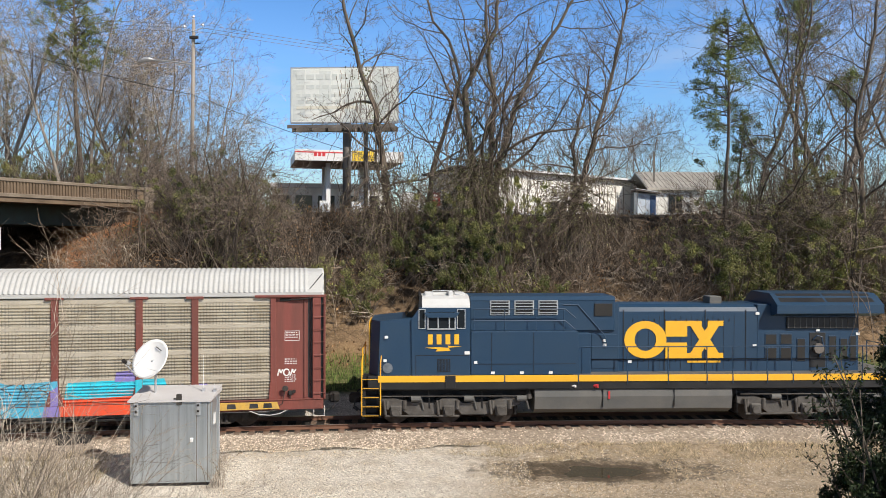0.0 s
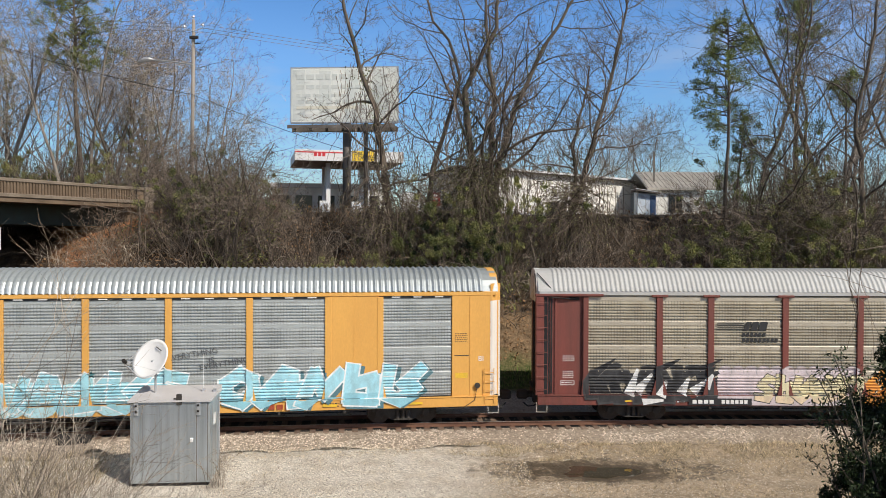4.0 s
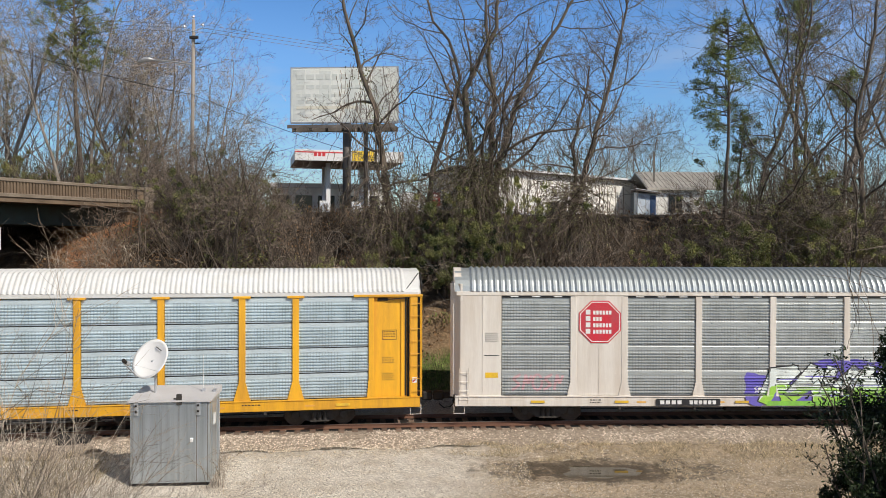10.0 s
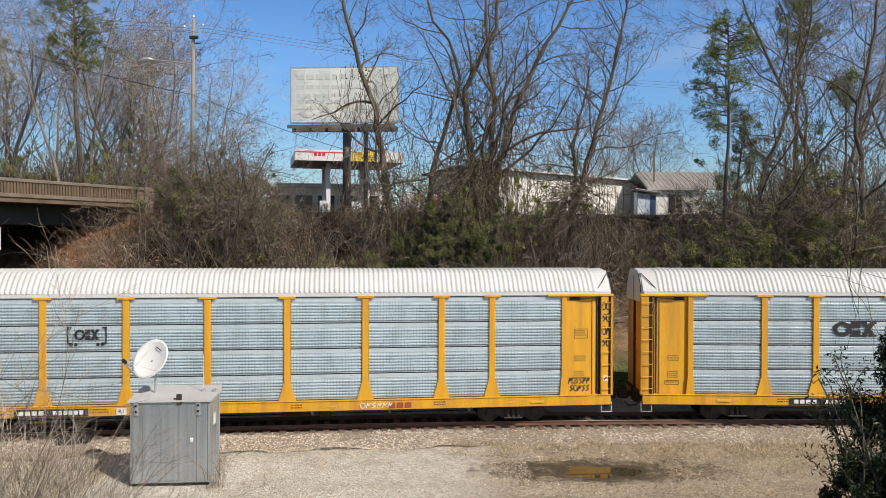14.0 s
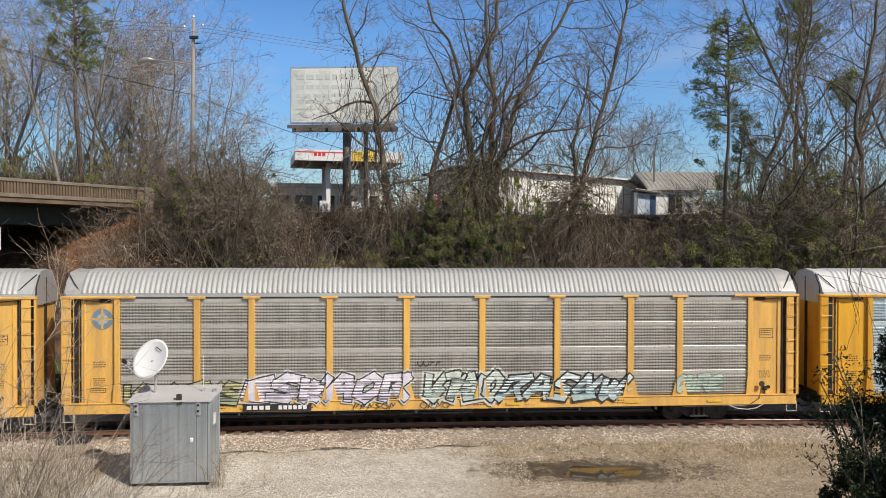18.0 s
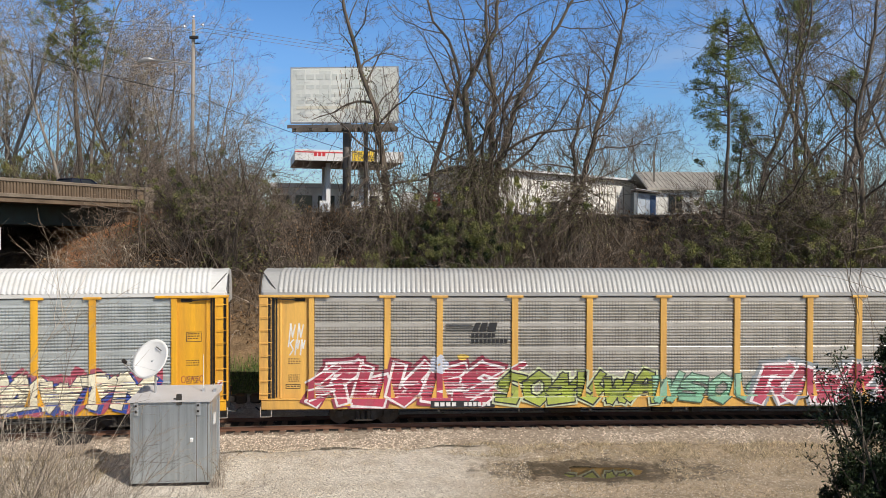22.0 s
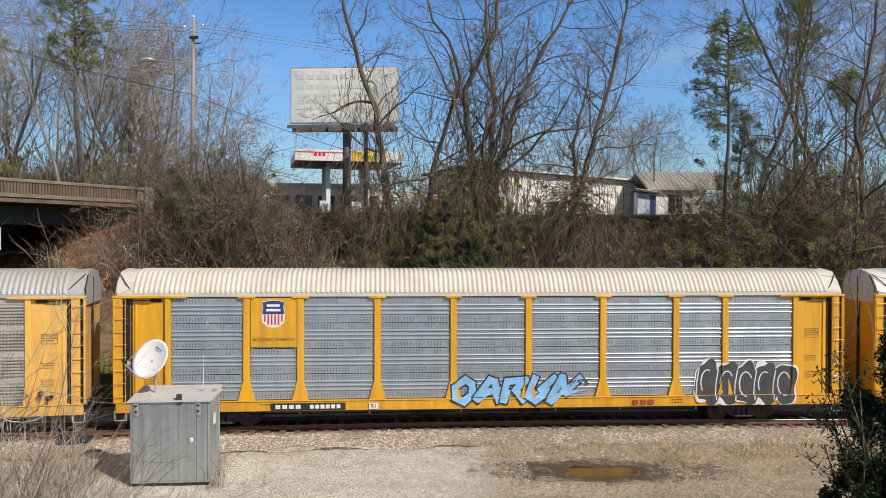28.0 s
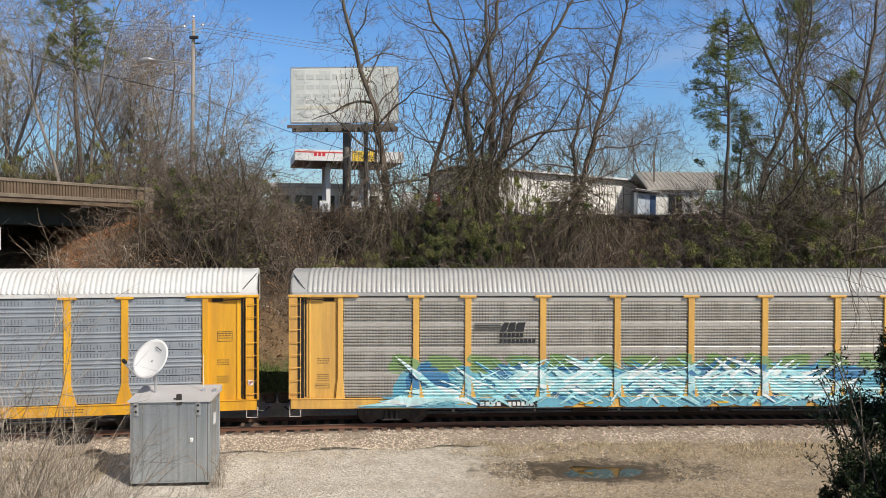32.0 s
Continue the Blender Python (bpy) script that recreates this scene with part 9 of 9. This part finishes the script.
def vine_thicket(seed, m, wide, low, high, strands, leaves, mat, label):
    """Dead vines and ivy that wrap a trunk: strands looping down from the limbs, and leaf clusters along them."""
    rnd = random.Random(seed)
    wood, lv = Shape(), Shape()
    for k in range(strands):
        z = low + (high - low) * rnd.random() ** .7
        reach = wide * (1.15 - .45 * z / high)
        p0 = Vector((rnd.gauss(0, .5) * reach, rnd.gauss(0, .4) * wide - .1, z))
        d = Vector((rnd.uniform(-1, 1), rnd.uniform(-.6, .4), rnd.uniform(-.6, .7))).normalized()
        p, r = run(rnd, p0, d, rnd.uniform(.9, 2.0) + .35 * z, rnd.uniform(.008, .020), .005, 9, .34, -.17)
        p = [Vector((q.x, q.y, max(q.z, .02))) for q in p]
        wood.tube(p, r, 3, caps=False)
        for _ in range(3):
            i = rnd.randrange(1, 8)
            q, w = run(rnd, p[i], unit(rnd), rnd.uniform(.3, .9), .008, .004, 3, .4, -.05)
            wood.tube(q, w, 3, caps=False)
        for _ in range(leaves // strands):
            i = rnd.randrange(0, 9)
            c = p[i].lerp(p[i + 1], rnd.random())
            leaf(lv, rnd, c + unit(rnd) * .20 * rnd.random(), rnd.uniform(.03, .065), 1.4, .4)
    t = thing("vine_thicket", label, "vines", m, group="vine thickets")
    part("tangle", wood, M_VINE, t)
    part("foliage", lv, mat, t)


def build_thickets():
    vine_thicket(901, at(1.6, 43.8), 1.25, .4, 6.6, 460, 14000, M_LEAF, "dark ivy and dead vines wrapping the many-stemmed tree")
    vine_thicket(903, at(7.2, 44.2), 1.4, 2.9, 5.2, 280, 2600, M_IVYD, "brown tangle of dead vines hung in the wide tree")
    vine_thicket(905, at(-3.5, 44.2), .75, .3, 5.6, 240, 1800, M_IVYD, "dead vines round the leaning trunk")
    vine_thicket(907, at(-1.2, 44.8), .8, .3, 4.4, 140, 1800, M_LEAF, "thin vines with a few ivy leaves")
    vine_thicket(909, at(19.2, 43.4), 1.7, .4, 5.6, 320, 6000, M_IVY, "olive ivy and dead vines over the bank")


def build_brush():
    """Bare brush all over the bank: too many stems to count."""
    rnd = random.Random(77)
    sh, dead = Shape(), Shape()
    for _ in range(900):
        x = rnd.uniform(-30, 32)
        cx, cy, h = line(max(-60, min(60, x)))
        L = 9.0 + 14.5 * rnd.random() ** .8
        y = cy + L
        if x < -15.5 and y > 40 and (Vector((x, y)) - B0).dot(BW) > -2.6:
            continue
        z = rise(x, y)
        tall = rnd.uniform(.8, 2.9) * (1.15 if L > 14 else .8)
        if -8.5 < x < 14.5:
            tall = min(tall, max(.35, (9.3 if x < .5 else 8.3) - z))
        for _ in range(rnd.randint(5, 8)):
            d = Vector((rnd.uniform(-.8, .8), rnd.uniform(-.8, .5), 1)).normalized()
            p, r = run(rnd, Vector((x + rnd.gauss(0, .35), y + rnd.gauss(0, .35), z - .1)), d, tall * rnd.uniform(.6, 1.2), .015, .006, 4, .25, -.03)
            sh.tube(p, r, 3, caps=False)
            for _ in range(5):
                i = rnd.randrange(1, 4)
                dd = (p[i + 1] - p[i]).normalized() + unit(rnd) * .8
                q, w = run(rnd, p[i].lerp(p[i + 1], rnd.random()), dd.normalized(), tall * rnd.uniform(.2, .5), .008, .005, 2, .3, 0)
                sh.tube(q, w, 3, caps=False)
    ivy = Shape()
    for k in range(420):
        x = rnd.uniform(-26, 30)
        cx, cy, h = line(x)
        y = cy + 9.5 + 13 * rnd.random()
        if x < -18 and (Vector((x, y)) - B0).dot(BW) > -2.5 or noise.noise(Vector((x * .22, y * .22, 7))) < .14:
            continue
        z = rise(x, y)
        r = rnd.uniform(.3, .9)
        for _ in range(int(120 * r)):
            d = unit(rnd)
            leaf(ivy, rnd, Vector((x + d.x * r, y + d.y * r, z + abs(d.z) * r * 1.1 + rnd.uniform(0, .25))), rnd.uniform(.06, .12))
    tagged(thing("ivy_cover", "olive-green ivy and privet leaves spread over the bank", "ivy", data=ivy.mesh("ivy_cover", M_IVYD)), kind="stuff")
    for _ in range(26000):
        x = rnd.uniform(-30, 32)
        cx, cy, h = line(x)
        y = cy + 6.5 + 17 * rnd.random()
        if noise.noise(Vector((x * .4, y * .4, 4))) < -.05:
            continue
        leaf(dead, rnd, Vector((x, y, rise(x, y) + abs(rnd.gauss(0, .35)))), rnd.uniform(.05, .12))
    tagged(thing("undergrowth", "tangled leafless brown brush covering the bank", "brush", data=sh.mesh("undergrowth", M_BRUSH)), kind="stuff")
    tagged(thing("leaf_litter", "dry brown fallen leaves caught in the brush", "leaf litter", data=dead.mesh("leaf_litter", M_DEAD)), kind="stuff")
    # saplings and brush in the woods behind
    ub = Shape()
    for k in range(1000):
        if k % 3:
            x, y = rnd.uniform(-46, -13), rnd.uniform(53, 76)
            if x / y > -.235:
                continue
        else:
            x, y = rnd.uniform(16, 36), rnd.uniform(46, 60)
            if x / y < .39 or k % 2:
                continue
        z, tall = rise(x, y), rnd.uniform(2.0, 5.5)
        for _ in range(3):
            d = Vector((rnd.uniform(-.4, .4), rnd.uniform(-.4, .4), 1)).normalized()
            p, r = run(rnd, Vector((x + rnd.gauss(0, .3), y + rnd.gauss(0, .3), z - .1)), d, tall * rnd.uniform(.6, 1.2), .022, .008, 5, .2, 0)
            ub.tube(p, r, 3, caps=False)
            for _ in range(7):
                i = rnd.randrange(1, 5)
                dd = (p[i + 1] - p[i]).normalized() + unit(rnd) * .8
                q, w = run(rnd, p[i].lerp(p[i + 1], rnd.random()), dd.normalized(), tall * rnd.uniform(.15, .4), .013, .008, 2, .35, 0)
                ub.tube(q, w, 3, caps=False)
    for k in range(170):
        y = rnd.uniform(54, 66)
        x = y * rnd.uniform(-.58, -.31)
        z, tall = rise(x, y), rnd.uniform(2.5, 4.5) + 4.5 * rnd.random() ** 2
        p, r = run(rnd, Vector((x, y, z - .1)), Vector((rnd.gauss(0, .16), rnd.gauss(0, .1), 1)).normalized(), tall, rnd.uniform(.022, .05), .010, 8, .17, .05)
        ub.tube(p, r, 4, caps=False)
        for _ in range(16):
            i = rnd.randrange(1, 8)
            q, w = run(rnd, p[i].lerp(p[i + 1], rnd.random()), (Vector((0, 0, .4)) + unit(rnd)).normalized(), rnd.uniform(.6, 2.2), .012, .005, 4, .35, .02)
            ub.tube(q, w, 3, caps=False)
    tagged(thing("woodland_saplings", "leafless grey-brown saplings crowded in the woods", "saplings", data=ub.mesh("woodland_saplings", M_TWIG)), kind="stuff")
    gr = Shape()
    for _ in range(9000):
        x = rnd.uniform(-22, 26)
        cx, cy, h = line(x)
        y = cy + rnd.uniform(5.2, 7.6)
        if noise.noise(Vector((x * .35, y * .5, 9))) < -.12:
            continue
        z = rise(x, y)
        d = Vector((rnd.uniform(-.4, .4), rnd.uniform(-.4, .4), 1)).normalized() * rnd.uniform(.15, .42)
        o = Vector((.012, .006, 0))
        gr.add([(x - .012, y, z), (x + .012, y, z), (x + d.x, y + d.y, z + d.z)], [(0, 1, 2)])
    M_GRASS = leaf_material("fresh_grass", (0.09, 0.15, 0.03), (0.17, 0.22, 0.06), 0.7)
    tagged(thing("grass_strip", "bright green grass at the foot of the bank", "grass", data=gr.mesh("grass_strip", M_GRASS)), kind="stuff")
    # straw and weeds round the near shrubs
    mound = Shape()
    for _ in range(6500):
        x, y = rnd.uniform(-15.5, -9.0), rnd.uniform(21.0, 27.6)
        if x > -10.3 - .35 * max(y - 24, 0) + noise.noise(Vector((x, y, 6))) * 1.2:
            continue
        z, tall = rise(x, y), rnd.uniform(.05, .34)
        w = rnd.uniform(.006, .014)
        mound.add([(x - w, y, z), (x + w, y, z), (x + rnd.uniform(-.2, .2), y + rnd.uniform(-.2, .2), z + tall)], [(0, 1, 2)])
    for _ in range(12000):
        x = rnd.uniform(.3, 17)
        cx, cy, h = line(x)
        y = cy + rnd.uniform(-3.4, -.5)
        if noise.noise(Vector((x * .7, y * 1.1, 14))) < .02 - .1 * (x > 6):
            continue
        z, tall, w = max(rise(x, y), -.47), rnd.uniform(.03, .19), rnd.uniform(.005, .012)
        mound.add([(x - w, y, z), (x + w, y, z), (x + rnd.uniform(-.16, .16), y + rnd.uniform(-.16, .16), z + tall)], [(0, 1, 2)])
    tagged(thing("dry_weeds", "tangled dead tan weeds and straw beside the shed", "weeds", data=mound.mesh("dry_weeds", leaf_material("straw", (0.40, 0.325, 0.22), (0.20, 0.165, 0.095), 0.9))), kind="stuff")
    # dry grass and weeds on the lot
    dry = Shape()
    for _ in range(26000):
        x = rnd.uniform(-9, 18)
        cx, cy, h = line(x)
        y = rnd.uniform(22.8, cy - .9)
        dens = (0.06 if x < 1.5 else 0.9) * (.5 + noise.noise(Vector((x * .5, y * .8, 2)))) + (.35 if y > cy - 2.4 else 0) + (.5 if x > 6 and y > cy - 4 else 0)
        if rnd.random() > dens or abs(x - 5.0) < 2.1 and abs(y - 25.4) < 1.15:
            continue
        z = rise(x, y)
        tall = rnd.uniform(.02, .10)
        dry.add([(x - .010, y, z), (x + .010, y, z), (x + rnd.uniform(-.08, .08), y + rnd.uniform(-.08, .08), z + tall)], [(0, 1, 2)])
    M_DRY = leaf_material("dry_grass", (0.30, 0.23, 0.14), (0.42, 0.34, 0.22), 0.9)
    tagged(thing("dry_grass", "short dead tan grass on the dirt", "grass", data=dry.mesh("dry_grass", M_DRY)), kind="stuff")


def build_brambles():
    """Long arching canes and dead vines that hang over the brush along the foot and the face of the bank."""
    rnd = random.Random(123)
    pale, dark = Shape(), Shape()
    for k in range(1750):
        x = rnd.uniform(-24, 30) if rnd.random() < .6 else rnd.uniform(3, 28)
        cx, cy, h = line(x)
        L = 9.0 + 9.0 * rnd.random()
        y = cy + L
        if x < -15.0 and (Vector((x, y)) - B0).dot(BW) > -2.0 or noise.noise(Vector((x * .3, y * .3, 21))) < -.16:
            continue
        sh = pale if rnd.random() < .40 else dark
        z, ln = rise(x, y), rnd.uniform(1.4, 4.2)
        if -8.5 < x < 14.5:
            ln = min(ln, max(.4, 8.6 - z))
        d = Vector((rnd.uniform(-.9, .9), rnd.uniform(-.9, .2), 1.1)).normalized()
        p, r = run(rnd, Vector((x, y, z - .1)), d, ln, rnd.uniform(.010, .019), .005, 7, .24, -rnd.uniform(.05, .26))
        sh.tube(p, r, 3, caps=False)
        for _ in range(6):
            i = rnd.randrange(2, 7)
            q, w = run(rnd, p[i], ((p[i + 1] - p[i]).normalized() + unit(rnd) * .9).normalized(), ln * rnd.uniform(.12, .34), .007, .004, 2, .3, -.04)
            sh.tube(q, w, 3, caps=False)
    for k in range(150):
        x = rnd.uniform(12.5, 27)
        cx, cy, h = line(x)
        y = cy + rnd.uniform(11, 15)
        z = rise(x, y) + rnd.uniform(1.0, 4.5)
        d = Vector((rnd.uniform(-1, 1), rnd.uniform(-.8, -.1), rnd.uniform(-.1, .7))).normalized()
        p, r = run(rnd, Vector((x, y, z)), d, rnd.uniform(1.8, 4.8), rnd.uniform(.012, .034), .006, 8, .26, -.05)
        dark.tube(p, r, 4, caps=False)
        for _ in range(5):
            i = rnd.randrange(2, 8)
            q, w = run(rnd, p[i], ((p[i + 1] - p[i]).normalized() + unit(rnd) * .8).normalized(), rnd.uniform(.5, 1.4), .010, .005, 3, .3, -.06)
            dark.tube(q, w, 3, caps=False)
    tagged(thing("brambles", "arching grey-tan bramble canes and dead vines on the bank", "brambles", data=pale.mesh("brambles", M_STRAW)), kind="stuff")
    tagged(thing("dead_vines", "dark brown dead vines tangled over the brush", "vines", data=dark.mesh("dead_vines", M_VINE)), kind="stuff")


def thicket(name, label, seed, m, n, tall, spread, r, mat, kids=6, wob=.16, lean=(0, 0)):
    rnd = random.Random(seed)
    sh = Shape()
    for _ in range(n):
        d = Vector((rnd.uniform(-.45, .45) + lean[0], rnd.uniform(-.45, .45) + lean[1], 1)).normalized()
        p, rad = run(rnd, Vector((rnd.uniform(-1, 1) * spread, rnd.uniform(-1, 1) * spread * .6, -.2)), d, tall * rnd.uniform(.5, 1.1), r, r * .3, 7, wob, .01)
        sh.tube(p, rad, 4, caps=False)
        for _ in range(kids):
            i = rnd.randrange(2, 7)
            dd = ((p[i + 1] - p[i]).normalized() + unit(rnd) * .75).normalized()
            q, w = run(rnd, p[i].lerp(p[i + 1], rnd.random()), dd, tall * rnd.uniform(.15, .4), r * .45, r * .18, 4, .2, 0)
            sh.tube(q, w, 3, caps=False)
            for _ in range(3):
                j = rnd.randrange(1, 4)
                ee = ((q[j + 1] - q[j]).normalized() + unit(rnd) * .8).normalized()
                s, v = run(rnd, q[j], ee, tall * rnd.uniform(.05, .16), r * .22, r * .14, 2, .2, 0)
                sh.tube(s, v, 3, caps=False)
    t = thing(name, label, "shrub", m, group="bare shrubs before the track")
    part("branchwork", sh, mat, t)
    return t


def build_foreground():
    # leafless shrubs on the near bank, by the shed
    spots = ((-6.7, 12.0, 34, 3.2, .55, M_STRAW), (-6.1, 11.6, 30, 2.7, .5, M_STRAW), (-5.6, 12.3, 26, 2.3, .5, M_STRAW), (-5.05, 12.6, 16, 1.9, .45, M_STRAW), (-6.3, 13.6, 26, 3.0, .8, M_TWIG))
    for i, (x, y, n, tall, sp, mat) in enumerate(spots):
        thicket("bare_shrub", "tangled leafless grey shrub on the near bank", 500 + i, at(x, y), n, tall, sp, .009, mat, 10, .30, lean=(.08, 0))
    thicket("bare_shrub", "tall thin leafless shrub with drooping twigs on the near bank", 507, at(-5.75, 10.3), 15, 4.7, .40, .010, M_STRAW, 12, .36)
    thicket("bare_shrub", "few bare weed stalks beside the shed", 510, at(-6.75, 23.6), 14, 1.5, .25, .010, M_STRAW)
    thicket("bare_shrub", "few bare weed stalks on the gravel", 511, at(-5.6, 23.3), 6, .6, .3, .007, M_TWIG)
    # broad-leaved evergreen close by on the other side
    rnd = random.Random(91)
    wood, lv = Shape(), Shape()
    base = Vector((6.38, 10.8, rise(6.38, 10.8)))
    heads = []
    for k in range(20):
        d = Vector((rnd.uniform(-.35, .45), rnd.uniform(-.4, .4), 1)).normalized()
        p, r = run(rnd, Vector((rnd.uniform(-.5, .6), rnd.uniform(-.5, .5), -.2)), d, rnd.uniform(2.2, 3.9), .03, .008, 7, .13, .03)
        wood.tube(p, r, 5, caps=False)
        heads += [(q, 1) for q in p[2:]]
        for _ in range(5):
            i = rnd.randrange(2, 7)
            dd = ((p[i + 1] - p[i]).normalized() + unit(rnd) * .8).normalized()
            q, w = run(rnd, p[i], dd, rnd.uniform(.4, .9), .01, .004, 4, .2, 0)
            wood.tube(q, w, 4, caps=False)
            heads += [(z, 1) for z in q[1:]]
    for i in range(9000):
        h = rnd.choice(heads)[0]
        p = h + unit(rnd) * .16 * rnd.random() ** .5
        leaf(lv, rnd, p, rnd.uniform(.016, .027), 3.4, .5)
    # the thick of the bush: leaves in clumps, thinning upwards
    clumps = []
    for _ in range(95):
        z = rnd.random() ** 1.3
        wide = .95 * (1 - .55 * z)
        clumps.append((Vector((rnd.uniform(-1, 1) * wide - .12 + .42 * z, rnd.uniform(-.6, .6), .9 + 2.9 * z)), rnd.uniform(.14, .30)))
    for i in range(46000):
        c, r = clumps[i % len(clumps)]
        leaf(lv, rnd, c + unit(rnd) * r * rnd.random() ** .4, rnd.uniform(.016, .027), 3.4, .5)
    t = thing("evergreen_bush", "dark glossy-leaved evergreen bush close to the lens", "bush", Matrix.Translation(base))
    part("branchwork", wood, M_BARK, t)
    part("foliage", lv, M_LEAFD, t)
    vn = Shape()
    for k in range(5):
        p, r = run(rnd, Vector((rnd.uniform(5.55, 6.1), 11 + rnd.uniform(-.3, .3), 6.75)), Vector((rnd.uniform(-.2, .2), 0, -1)).normalized(), rnd.uniform(.9, 1.6), .005, .003, 11, .30, -.12)
        vn.tube(p, r, 4, caps=False)
    for k in range(4):
        p, r = run(rnd, Vector((6.5, 11 + rnd.uniform(-.3, .3), 6.2 + .25 * k)), Vector((-1, 0, .15)).normalized(), rnd.uniform(.6, 1.4), .007, .003, 7, .16, -.02)
        vn.tube(p, r, 4, caps=False)
    thing("hanging_vine", "thin bare vine hanging by the evergreen bush", "vine", data=vn.mesh("hanging_vine", M_VINE))
    sg = thing("white_sign", "white sign board on a post at the edge of the bank", "sign", at(-12.3, 21.5))
    part("board", Shape().box(-.25, .27, -.03, .03, 7.02 - .31 - rise(-12.3, 21.5), 7.02 + .31 - rise(-12.3, 21.5), .008), M_SIGNW, sg)
    part("post", Shape().box(-.2, -.1, .03, .1, -.3, 7.2 - rise(-12.3, 21.5)), M_POLEWOOD, sg)


build_trees()
build_mounds()
build_thickets()
build_brush()
build_brambles()
build_foreground()


# ---- the train rolls past ----
def motions():
    swing = 0.164           # the rigid bodies cut the bend
    for ob, centre, wheels in RUNNERS:
        rows = []
        jolt = dict(JOLT)
        for t in sorted(jolt):
            s = centre + gone(t) + jolt[t]
            x, y, h = line(s, CENTRE - (swing if abs(s) < BEND else 0))
            rows.append((t, pose(x, y, 0, 0, 0, math.degrees(h))))
        walk(ob, rows)
        # wheels turn while their car is near
        for w, at in wheels:
            z = w.matrix_basis.translation.z
            rows, last = [], None
            for i in range(0, int(32 * 15) + 1):
                t = i / 15
                s = centre + at + gone(t)
                if -24 < s < 24:
                    rows.append((t, pose(at, 0, z) @ Matrix.Rotation(s / z, 4, "Y")))
            if not rows:
                rows = [(0.0, pose(at, 0, z))]
            if rows[0][0] > 0:
                rows.insert(0, (0.0, rows[0][1]))
            if rows[-1][0] < 32:
                rows.append((32.0, rows[-1][1]))
            walk(w, rows)
    for ob, rows in DRIVERS:
        walk(ob, rows)


motions()
